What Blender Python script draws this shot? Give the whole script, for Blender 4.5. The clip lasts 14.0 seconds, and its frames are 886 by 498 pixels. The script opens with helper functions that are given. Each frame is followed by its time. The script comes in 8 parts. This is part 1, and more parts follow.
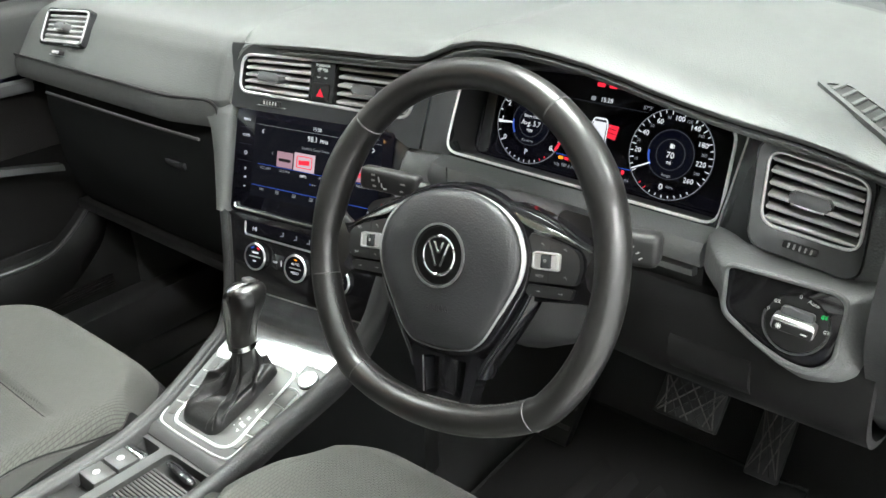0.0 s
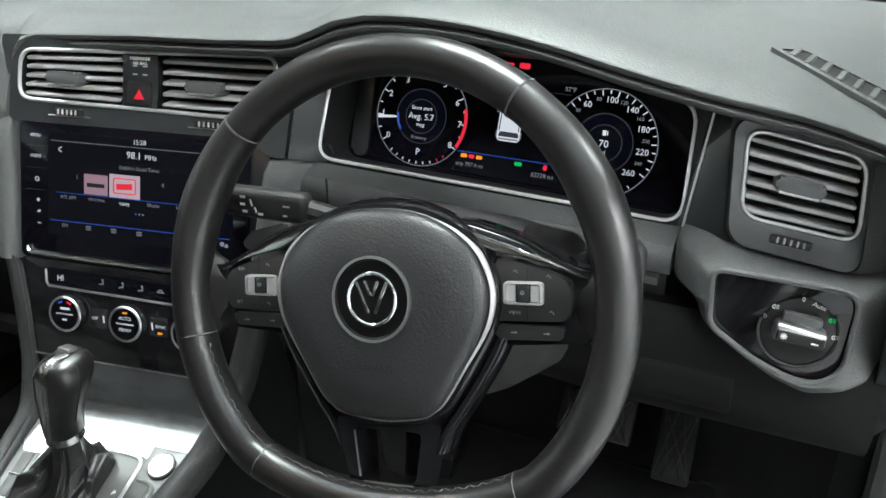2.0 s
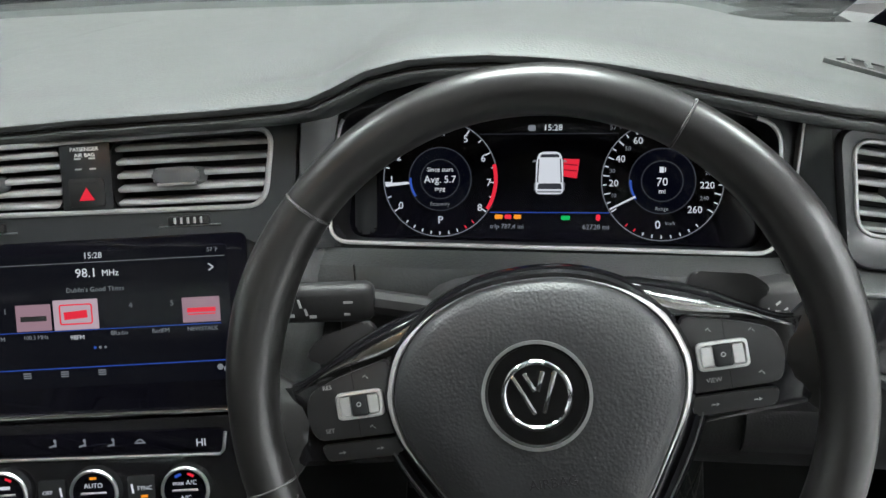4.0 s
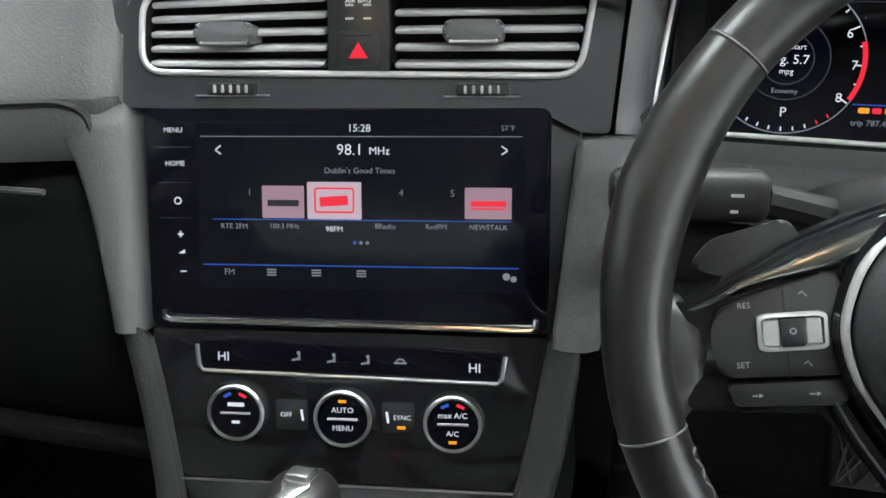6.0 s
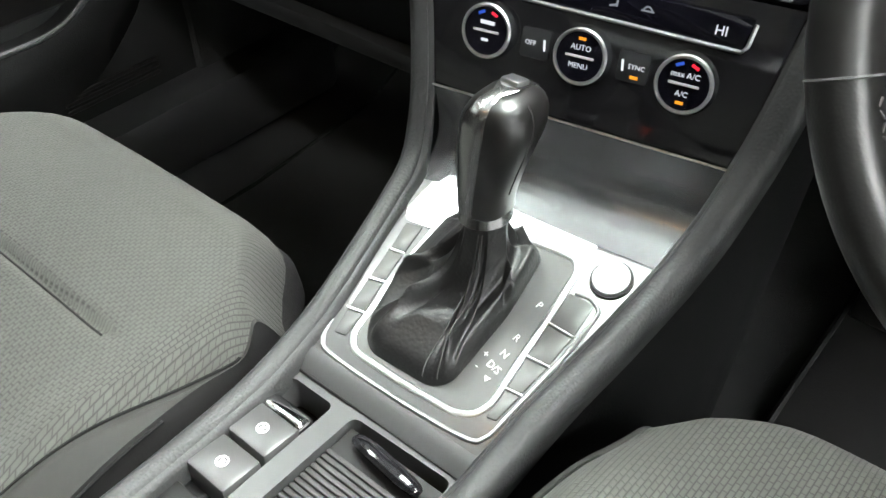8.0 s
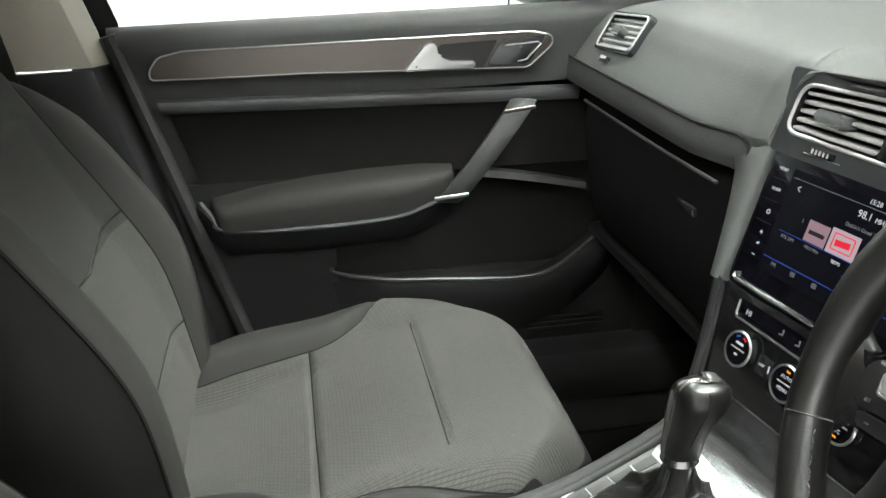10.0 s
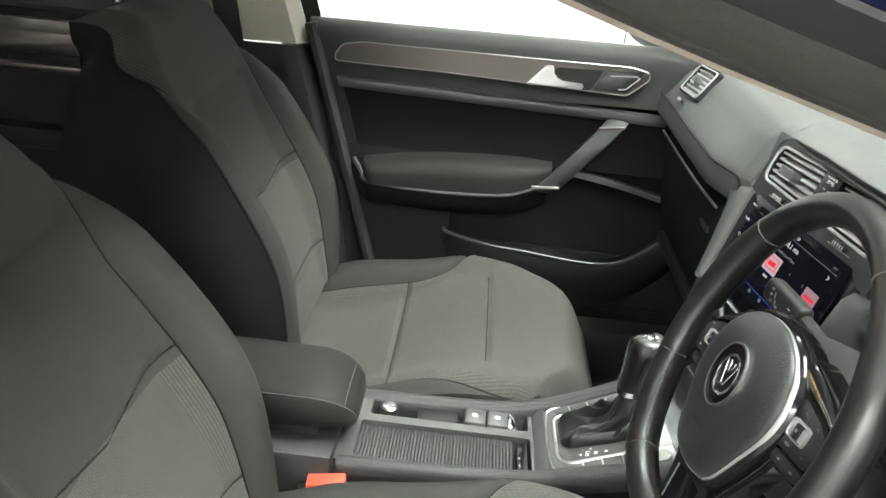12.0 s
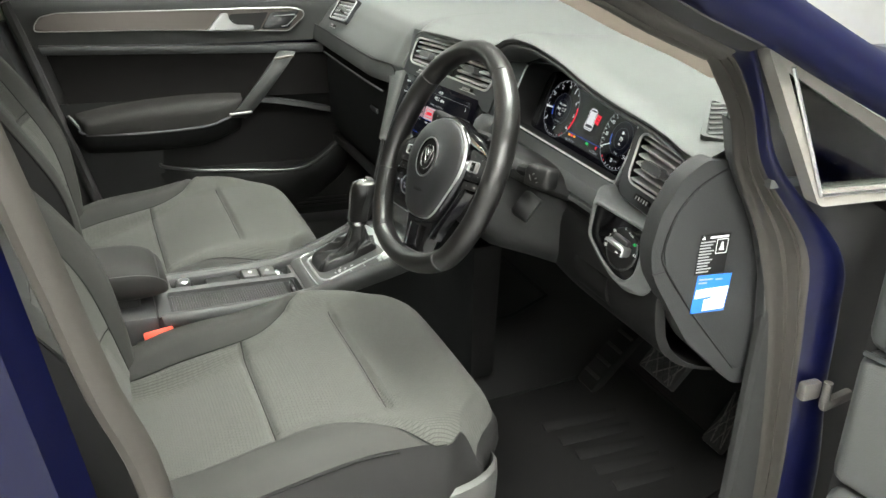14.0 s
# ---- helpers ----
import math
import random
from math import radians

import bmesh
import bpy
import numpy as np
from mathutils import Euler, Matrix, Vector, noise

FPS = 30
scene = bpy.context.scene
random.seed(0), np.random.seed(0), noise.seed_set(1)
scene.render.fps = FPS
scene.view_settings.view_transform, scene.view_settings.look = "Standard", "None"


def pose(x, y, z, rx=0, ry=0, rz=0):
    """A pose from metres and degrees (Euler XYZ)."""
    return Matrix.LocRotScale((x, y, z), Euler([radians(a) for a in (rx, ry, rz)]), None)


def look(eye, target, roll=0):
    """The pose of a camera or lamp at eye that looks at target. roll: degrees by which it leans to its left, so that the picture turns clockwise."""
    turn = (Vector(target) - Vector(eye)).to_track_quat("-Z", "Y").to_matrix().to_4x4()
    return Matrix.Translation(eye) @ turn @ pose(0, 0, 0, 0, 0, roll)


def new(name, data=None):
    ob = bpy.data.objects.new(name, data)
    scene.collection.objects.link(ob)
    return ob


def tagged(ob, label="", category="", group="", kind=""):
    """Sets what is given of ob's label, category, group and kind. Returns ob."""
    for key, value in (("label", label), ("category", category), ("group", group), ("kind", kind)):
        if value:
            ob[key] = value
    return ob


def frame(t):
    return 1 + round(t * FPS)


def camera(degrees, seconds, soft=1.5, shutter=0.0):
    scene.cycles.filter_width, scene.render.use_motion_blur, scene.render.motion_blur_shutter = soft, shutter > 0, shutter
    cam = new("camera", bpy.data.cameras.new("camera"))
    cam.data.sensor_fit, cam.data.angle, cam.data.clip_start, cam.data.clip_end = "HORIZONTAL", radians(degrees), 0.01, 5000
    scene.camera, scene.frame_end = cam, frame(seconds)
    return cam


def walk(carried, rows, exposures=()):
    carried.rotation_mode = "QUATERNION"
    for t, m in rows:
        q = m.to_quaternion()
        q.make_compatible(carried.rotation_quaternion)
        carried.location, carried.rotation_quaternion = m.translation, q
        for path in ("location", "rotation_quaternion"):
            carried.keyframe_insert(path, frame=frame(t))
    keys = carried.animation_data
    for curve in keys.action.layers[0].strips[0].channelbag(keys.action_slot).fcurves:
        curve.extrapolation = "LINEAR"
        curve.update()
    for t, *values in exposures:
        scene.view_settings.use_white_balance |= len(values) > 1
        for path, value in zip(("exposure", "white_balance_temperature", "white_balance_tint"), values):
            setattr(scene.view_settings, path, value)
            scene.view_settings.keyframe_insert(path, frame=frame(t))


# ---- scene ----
cam = camera(53.6, 14.0)
PATH = [
    (0, (0.834, -0.643, 1.236), (-0.358, 0.692, 0.343), -2.7),
    (0.5, (0.817, -0.647, 1.231), (-0.356, 0.698, 0.328), -3.0),
    (1, (0.768, -0.619, 1.223), (-0.333, 0.772, 0.299), -2.5),
    (1.5, (0.687, -0.586, 1.205), (-0.3, 0.876, 0.262), -2.0),
    (2, (0.611, -0.564, 1.18), (-0.121, 1.053, 0.258), -0.7),
    (2.2, (0.583, -0.568, 1.17), (-0.073, 1.096, 0.275), -0.3),
    (4.3, (0.333, -0.499, 1.121), (0.071, 1.331, 0.359), -2.5),
    (4.5, (0.312, -0.483, 1.115), (0.055, 1.347, 0.35), -2.1),
    (5, (0.269, -0.453, 1.092), (-0.03, 1.376, 0.34), -2.1),
    (5.5, (0.224, -0.443, 1.078), (-0.216, 1.365, 0.344), -2.6),
    (6, (0.187, -0.434, 1.043), (-0.284, 1.308, 0.18), -1.7),
    (6.5, (0.176, -0.441, 1.004), (-0.327, 1.194, -0.034), -0.1),
    (7, (0.19, -0.441, 0.983), (-0.421, 1.075, -0.169), -0.2),
    (7.5, (0.225, -0.448, 0.975), (-0.54, 0.931, -0.255), -0.4),
    (8, (0.278, -0.451, 0.988), (-0.741, 0.666, -0.321), -2.7),
    (8.5, (0.355, -0.475, 1.004), (-1.026, 0.424, -0.13), -4.2),
    (9, (0.442, -0.482, 1.058), (-1.13, 0.281, 0.084), -3.8),
    (9.2, (0.483, -0.48, 1.077), (-1.16, 0.203, 0.164), -3.4),
    (11.3, (0.881, -0.341, 1.207), (-1.006, -0.423, 0.549), 4.2),
    (11.5, (0.908, -0.332, 1.219), (-0.974, -0.441, 0.547), 4.7),
    (12, (1.025, -0.345, 1.24), (-0.817, -0.394, 0.465), 5.9),
    (12.5, (1.151, -0.37, 1.25), (-0.665, -0.221, 0.427), 5.7),
    (13, (1.258, -0.392, 1.25), (-0.54, -0.092, 0.428), 3.8),
    (13.5, (1.39, -0.458, 1.246), (-0.368, 0.074, 0.455), 3.5),
    (14, (1.499, -0.576, 1.247), (-0.19, 0.16, 0.469), 2.6),
]
EXPOSURES = [(0, 0.25, 6400, 10), (1, 0.1, 6350, 10), (2, -0.22, 6150, 10), (4.5, -0.3, 6200, 11), (5.5, -0.22, 6200, 11), (6, 0.0, 6150, 10), (6.5, 0.45, 6200, 10), (7, 0.48, 6300, 10), (8, 0.32, 6350, 10), (8.5, 0.56, 6400, 10), (9, 0.17, 6450, 10), (11.5, -0.22, 6500, 9), (12, 0.0, 6550, 8), (13, 0.0, 6550, 8), (14, -0.06, 6650, 8)]
walk(cam, [(t, look(eye, target, roll)) for t, eye, target, roll in PATH], EXPOSURES)

# ---- light: a white hall with bright ceiling panels, all unseen ----
world = bpy.data.worlds.new("hall_air")
scene.world = world
world.use_nodes = True
world.node_tree.nodes["Background"].inputs[0].default_value = (1.0, 1.0, 0.98, 1)
world.node_tree.nodes["Background"].inputs[1].default_value = 0.25
PANEL_GLOW = 72.0

# ---- materials ----
def mat(name, color, rough=0.5, metal=0.0, grain=0.0, scale=400.0, mottle=0.12, spec=0.5, bump=0.0008, coat=0.0, kind="noise", rough_var=0.03):
    """A surface with two scales of variation: grain relief and broad mottling."""
    m = bpy.data.materials.new(name)
    m.use_nodes = True
    nt = m.node_tree
    b = nt.nodes["Principled BSDF"]
    b.inputs["Metallic"].default_value = metal
    b.inputs["Specular IOR Level"].default_value = spec
    b.inputs["Coat Weight"].default_value = coat
    b.inputs["Coat Roughness"].default_value = 0.08
    tc = nt.nodes.new("ShaderNodeTexCoord")
    big = nt.nodes.new("ShaderNodeTexNoise")
    big.inputs["Scale"].default_value = 9.0
    big.inputs["Detail"].default_value = 6.0
    nt.links.new(tc.outputs["Object"], big.inputs["Vector"])
    mix = nt.nodes.new("ShaderNodeMix")
    mix.data_type = "RGBA"
    mix.inputs[6].default_value = (*[c * (1 - mottle) for c in color], 1)
    mix.inputs[7].default_value = (*[min(1, c * (1 + mottle)) for c in color], 1)
    nt.links.new(big.outputs["Fac"], mix.inputs[0])
    nt.links.new(mix.outputs[2], b.inputs["Base Color"])
    mr = nt.nodes.new("ShaderNodeMapRange")
    mr.inputs["To Min"].default_value = max(0.02, rough - rough_var)
    mr.inputs["To Max"].default_value = min(1, rough + rough_var)
    sm = nt.nodes.new("ShaderNodeTexNoise")
    sm.inputs["Scale"].default_value = 45.0
    sm.inputs["Detail"].default_value = 8.0
    nt.links.new(tc.outputs["Object"], sm.inputs["Vector"])
    nt.links.new(sm.outputs["Fac"], mr.inputs["Value"])
    nt.links.new(mr.outputs["Result"], b.inputs["Roughness"])
    if grain > 0:
        if kind == "leather":
            tx = nt.nodes.new("ShaderNodeTexVoronoi")
            tx.feature = "SMOOTH_F1"
            out = tx.outputs["Distance"]
        else:
            tx = nt.nodes.new("ShaderNodeTexNoise")
            tx.inputs["Detail"].default_value = 3.0
            out = tx.outputs["Fac"]
        tx.inputs["Scale"].default_value = scale
        nt.links.new(tc.outputs["Object"], tx.inputs["Vector"])
        bp = nt.nodes.new("ShaderNodeBump")
        bp.inputs["Strength"].default_value = grain
        bp.inputs["Distance"].default_value = bump
        nt.links.new(out, bp.inputs["Height"])
        nt.links.new(bp.outputs["Normal"], b.inputs["Normal"])
    return m


def cloth(name, color, pitch, strength, dark=0.55):
    """Woven seat cloth: rows of short raised dashes between darker threads."""
    m = mat(name, color, 0.85, spec=0.2, mottle=0.1)
    nt = m.node_tree
    b = nt.nodes["Principled BSDF"]
    b.inputs["Sheen Weight"].default_value = 0.05
    b.inputs["Sheen Roughness"].default_value = 0.5
    tc = nt.nodes.new("ShaderNodeTexCoord")
    sep = nt.nodes.new("ShaderNodeSeparateXYZ")
    nt.links.new(tc.outputs["Object"], sep.inputs[0])
    dif = nt.nodes.new("ShaderNodeMath")
    dif.operation = "SUBTRACT"
    nt.links.new(sep.outputs["Z"], dif.inputs[0])
    nt.links.new(sep.outputs["Y"], dif.inputs[1])
    com = nt.nodes.new("ShaderNodeCombineXYZ")
    nt.links.new(dif.outputs[0], com.inputs[0])
    nt.links.new(sep.outputs["X"], com.inputs[1])
    br = nt.nodes.new("ShaderNodeTexBrick")
    br.inputs["Color1"].default_value = (1.12, 1.12, 1.12, 1)
    br.inputs["Color2"].default_value = (1.0, 1.0, 1.0, 1)
    br.inputs["Mortar"].default_value = (dark, dark, dark, 1)
    br.inputs["Scale"].default_value = 1.0
    br.inputs["Mortar Size"].default_value = pitch * 0.2
    br.inputs["Mortar Smooth"].default_value = 1.0
    br.inputs["Brick Width"].default_value = pitch * 1.8
    br.inputs["Row Height"].default_value = pitch
    nt.links.new(com.outputs[0], br.inputs["Vector"])
    bp = nt.nodes.new("ShaderNodeBump")
    bp.invert = True
    bp.inputs["Strength"].default_value = strength
    bp.inputs["Distance"].default_value = 0.0008
    nt.links.new(br.outputs["Fac"], bp.inputs["Height"])
    nt.links.new(bp.outputs["Normal"], b.inputs["Normal"])
    src = [l for l in nt.links if l.to_socket == b.inputs["Base Color"]][0].from_socket
    cm = nt.nodes.new("ShaderNodeMix")
    cm.data_type = "RGBA"
    cm.blend_type = "MULTIPLY"
    cm.inputs[0].default_value = 1.0
    nt.links.new(src, cm.inputs[6])
    nt.links.new(br.outputs["Color"], cm.inputs[7])
    nt.links.new(cm.outputs[2], b.inputs["Base Color"])
    return m


def glow(name, color, strength=1.0):
    m = bpy.data.materials.new(name)
    m.use_nodes = True
    b = m.node_tree.nodes["Principled BSDF"]
    b.inputs["Base Color"].default_value = (0.003, 0.003, 0.003, 1)
    b.inputs["Roughness"].default_value = 0.07
    b.inputs["Specular IOR Level"].default_value = 0.15
    b.inputs["Emission Color"].default_value = (*color, 1)
    b.inputs["Emission Strength"].default_value = strength
    return m


def glass(name, tint=(0.93, 0.97, 0.95), ior=1.4):
    m = bpy.data.materials.new(name)
    m.use_nodes = True
    nt = m.node_tree
    nt.nodes.clear()
    o = nt.nodes.new("ShaderNodeOutputMaterial")
    t = nt.nodes.new("ShaderNodeBsdfTransparent")
    t.inputs[0].default_value = (*tint, 1)
    g = nt.nodes.new("ShaderNodeBsdfGlossy")
    g.inputs["Roughness"].default_value = 0.02
    f = nt.nodes.new("ShaderNodeFresnel")
    f.inputs[0].default_value = ior
    x = nt.nodes.new("ShaderNodeMixShader")
    nt.links.new(f.outputs[0], x.inputs[0])
    nt.links.new(t.outputs[0], x.inputs[1])
    nt.links.new(g.outputs[0], x.inputs[2])
    nt.links.new(x.outputs[0], o.inputs[0])
    return m


PAD = mat("soft_dash_plastic", (0.058, 0.062, 0.060), 0.52, grain=0.28, scale=540, kind="leather", spec=0.42)
# Hard dash plastic near black: the shade under the dash is in it.
LOWERSHADE = mat("shaded_dash_plastic", (0.005, 0.0055, 0.0055), 0.75, grain=0.3, scale=600, kind="leather", spec=0.10)
LOWER = mat("hard_dash_plastic", (0.026, 0.027, 0.0275), 0.45, grain=0.3, scale=600, kind="leather", spec=0.4)
SATIN = mat("satin_grey_paint", (0.040, 0.042, 0.043), 0.32, grain=0.05, scale=900)
GLOSS = mat("piano_black", (0.008, 0.008, 0.009), 0.10, spec=0.5, rough_var=0.05)
GREYGLOSS = mat("dark_grey_gloss", (0.016, 0.017, 0.018), 0.20, spec=0.5)
BLACK = mat("black_plastic", (0.008, 0.008, 0.008), 0.5, grain=0.1, scale=700, spec=0.3)
SLAT = mat("vent_slat_grey", (0.40, 0.405, 0.405), 0.36, metal=0.4, grain=0.05)
CHROME = mat("chrome_trim", (0.75, 0.76, 0.77), 0.13, metal=1.0, mottle=0.03, rough_var=0.015)
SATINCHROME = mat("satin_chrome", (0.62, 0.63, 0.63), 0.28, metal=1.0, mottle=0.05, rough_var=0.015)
BRIGHT = mat("bright_trim", (0.80, 0.81, 0.81), 0.30, metal=0.6, mottle=0.03, rough_var=0.015)
SPINE = mat("dark_satin_chrome", (0.30, 0.30, 0.30), 0.24, metal=1.0, mottle=0.05, rough_var=0.015)
SILVERPAINT = mat("silver_painted_plastic", (0.50, 0.505, 0.50), 0.36, metal=0.7, mottle=0.04, rough_var=0.02)
BLADE = mat("blade_chrome", (0.46, 0.465, 0.46), 0.17, metal=1.0, mottle=0.04, rough_var=0.015)
SILVER = mat("gunmetal_lacquer", (0.20, 0.205, 0.21), 0.25, metal=0.75, mottle=0.06, coat=0.4, rough_var=0.015)
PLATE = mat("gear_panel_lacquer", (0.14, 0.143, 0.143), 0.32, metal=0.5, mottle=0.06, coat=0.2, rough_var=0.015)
LEATHER = mat("worn_leather", (0.008, 0.0077, 0.0074), 0.32, grain=0.012, scale=620, kind="leather", spec=0.65, mottle=0.04, rough_var=0.02)
PERF = mat("perforated_leather", (0.010, 0.0098, 0.0095), 0.30, grain=0.10, scale=700, kind="leather", bump=0.0008, mottle=0.06)
PADLEATHER = mat("airbag_skin", (0.019, 0.0195, 0.0205), 0.36, grain=0.42, scale=620, kind="leather", bump=0.0006)
BOOT = mat("gaiter_leather", (0.011, 0.011, 0.011), 0.38, grain=0.3, scale=420, kind="leather", spec=0.45)
GEARGREY = mat("gear_plate_grey", (0.085, 0.086, 0.084), 0.36, metal=0.4, grain=0.05)
STITCH = mat("grey_thread", (0.07, 0.07, 0.07), 0.8)
CARPET = mat("black_carpet", (0.036, 0.037, 0.0365), 0.95, grain=1.0, scale=900, bump=0.003, spec=0.1)
MATRUBBER = mat("mat_rubber", (0.009, 0.009, 0.009), 0.75, grain=0.3, scale=500, spec=0.2)
RUBBER = mat("black_rubber", (0.022, 0.022, 0.022), 0.62, grain=0.2, scale=500)
SEAL = mat("door_seal_rubber", (0.029, 0.026, 0.022), 0.7, grain=0.2, scale=500)
BEIGE = mat("beige_pillar_trim", (0.42, 0.36, 0.30), 0.75, grain=0.25, scale=700)
CREAM = mat("pale_pillar_trim", (0.52, 0.50, 0.43), 0.7, grain=0.2, scale=700)
NAVY = mat("navy_metallic_paint", (0.0018, 0.0026, 0.020), 0.4, metal=0.15, coat=0.2, spec=0.2, mottle=0.08)
CLOTH = cloth("ribbed_seat_cloth", (0.062, 0.064, 0.058), 0.0034, 0.5, dark=0.50)
CLOTHFINE = cloth("fine_seat_cloth", (0.038, 0.0395, 0.036), 0.0026, 0.5, dark=0.50)
DOORGREY = mat("door_panel_grey", (0.075, 0.078, 0.076), 0.5, grain=0.3, scale=600, kind="leather")
EDGING = mat("edging_grey", (0.32, 0.32, 0.31), 0.3, metal=0.9, mottle=0.05)
# Pad plastic made lighter; the light on driver-facing faces is in the colour.
FASCIA = mat("fascia_plastic_lit", (0.076, 0.080, 0.079), 0.5, grain=0.5, scale=520, kind="leather", spec=0.45)
VENTPANEL = mat("vent_panel_satin", (0.024, 0.026, 0.027), 0.30, grain=0.01, scale=900)
SIDEGLOSS = mat("side_panel_gloss", (0.016, 0.0175, 0.0185), 0.22, grain=0.04, scale=900)
VALANCE = mat("valance_plastic", (0.055, 0.056, 0.054), 0.5, grain=0.2, scale=600, kind="leather")
KNOBGREY = mat("vent_knob_grey", (0.060, 0.062, 0.063), 0.34, grain=0.04, scale=900)
# Pale because the glare round the mirror is put into the housing colour.
MIRRORGLARE = mat("mirror_housing_glare", (0.30, 0.33, 0.33), 0.35, coat=0.3)
KNEE = mat("knee_panel_black", (0.010, 0.010, 0.010), 0.55, grain=0.3, scale=600, kind="leather", spec=0.15)
HOOD = mat("hood_shade_black", (0.010, 0.010, 0.010), 0.45, grain=0.2, scale=600, kind="leather", spec=0.3)
WELL = mat("badge_well_black", (0.004, 0.004, 0.004), 0.35, spec=0.12)
STRIP = mat("trim_strip_plastic", (0.044, 0.046, 0.045), 0.5, grain=0.3, scale=520, kind="leather", spec=0.3)
COLUMN = mat("column_plastic", (0.019, 0.0195, 0.0195), 0.5, grain=0.2, scale=600, kind="leather", spec=0.2)
RAIL = mat("console_rail_grain", (0.033, 0.034, 0.034), 0.45, grain=0.4, scale=480, kind="leather", spec=0.32)
DECK = mat("console_deck_grey", (0.050, 0.051, 0.051), 0.36, grain=0.08, scale=800)
SWITCHPAD = mat("switch_pad_satin", (0.012, 0.0122, 0.0125), 0.38, grain=0.04, scale=900)
SWITCHGREY = mat("switch_grey", (0.05, 0.05, 0.05), 0.35, grain=0.05, scale=800)
ROLLER = mat("roller_slat_grey", (0.035, 0.0355, 0.035), 0.45, grain=0.05)
BOLSTER = mat("plain_bolster_cloth", (0.031, 0.0315, 0.0295), 0.7, grain=0.4, scale=1500, spec=0.15)
SEATSIDE = mat("seat_side_cloth", (0.019, 0.019, 0.019), 0.75, grain=0.4, scale=1300, spec=0.15)
SEATBACK = mat("seat_back_shell", (0.008, 0.008, 0.008), 0.75, grain=0.3, scale=900, spec=0.12)
ARMREST = mat("armrest_leatherette", (0.018, 0.0176, 0.0168), 0.55, grain=0.3, scale=700, kind="leather", spec=0.15)
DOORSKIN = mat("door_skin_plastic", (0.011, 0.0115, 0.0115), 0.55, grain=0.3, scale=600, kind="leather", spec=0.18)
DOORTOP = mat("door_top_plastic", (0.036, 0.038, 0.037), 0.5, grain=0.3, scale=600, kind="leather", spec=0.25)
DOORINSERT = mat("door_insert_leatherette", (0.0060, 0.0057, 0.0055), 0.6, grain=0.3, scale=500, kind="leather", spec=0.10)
DOORTRIM = mat("brushed_dark_trim", (0.105, 0.094, 0.086), 0.30, metal=0.8, mottle=0.05, rough_var=0.02, grain=0.0)
BUCKLE = mat("red_buckle_button", (0.75, 0.08, 0.05), 0.4)
STEEL = mat("worn_pedal_steel", (0.10, 0.095, 0.09), 0.55, metal=0.3, mottle=0.4, grain=0.4, scale=300)
FRAMEGREY = mat("window_frame_grey", (0.20, 0.19, 0.175), 0.5, grain=0.1)
WHITEINK = mat("white_print", (0.7, 0.7, 0.7), 0.6)
GREYINK = mat("grey_print", (0.30, 0.30, 0.30), 0.6)
SCREEN = mat("screen_glass", (0.003, 0.003, 0.005), 0.06, spec=0.2, rough_var=0.03, mottle=0.02)
GLASS = glass("clear_glass")
REARGLASS = glass("privacy_glass", (0.80, 0.95, 0.93))
TINTED = glass("green_tinted_glass", (0.80, 0.92, 0.86), 1.5)
WALLDIM = mat("dimmed_wall_paint", (0.25, 0.255, 0.255), 0.8, grain=0.1, scale=60, mottle=0.06)
WALLWHITE = mat("white_wall_paint", (0.82, 0.83, 0.83), 0.8, grain=0.1, scale=60, mottle=0.04)
FLOORGREY = mat("grey_hall_floor", (0.30, 0.30, 0.295), 0.5, grain=0.2, scale=80, mottle=0.15)
L_WHITE = glow("display_white", (0.85, 0.88, 0.92), 0.9)
L_GREY = glow("display_grey", (0.45, 0.48, 0.52), 0.5)
L_DIM = glow("display_dim", (0.30, 0.33, 0.40), 0.14)
L_BLUE = glow("display_blue", (0.05, 0.14, 0.75), 0.7)
L_RED = glow("display_red", (1.0, 0.03, 0.06), 0.9)
L_GREEN = glow("display_green", (0.02, 0.7, 0.15), 0.8)
L_AMBER = glow("display_amber", (1.0, 0.35, 0.02), 1.0)
L_PINK = glow("display_pink", (0.90, 0.56, 0.66), 0.40)
L_PALE = glow("display_pale", (0.95, 0.72, 0.80), 0.58)
L_NIGHT = glow("display_night", (0.05, 0.06, 0.16), 0.03)
L_WARM = glow("warm_lamp", (1.0, 0.55, 0.22), 22.0)
L_PANEL = glow("ceiling_panel_glow", (1.0, 1.0, 0.955), PANEL_GLOW)

# ---- builders ----
def thing(name, label, category, group="", at=(0, 0, 0)):
    ob = new(name)
    ob.empty_display_size = 0.02
    ob.location = at
    return tagged(ob, label, category, group)


def part(name, bm, material, parent=None, label="", m=None, sharp=35):
    """One mesh object; coordinates are world (or the frame m), kept so under its parent."""
    if m is not None:
        bm.transform(m)
    bmesh.ops.recalc_face_normals(bm, faces=bm.faces)
    me = bpy.data.meshes.new(name)
    for f in bm.faces:
        f.smooth = True
    bm.to_mesh(me)
    bm.free()
    me.set_sharp_from_angle(angle=radians(sharp))
    me.materials.append(material)
    ob = new(name, me)
    if parent is not None:
        ob.parent = parent
        top, off = parent, Vector((0, 0, 0))
        while top is not None:
            off += top.location
            top = top.parent
        me.transform(Matrix.Translation(-off))
    if label:
        ob["label"] = label
    return ob


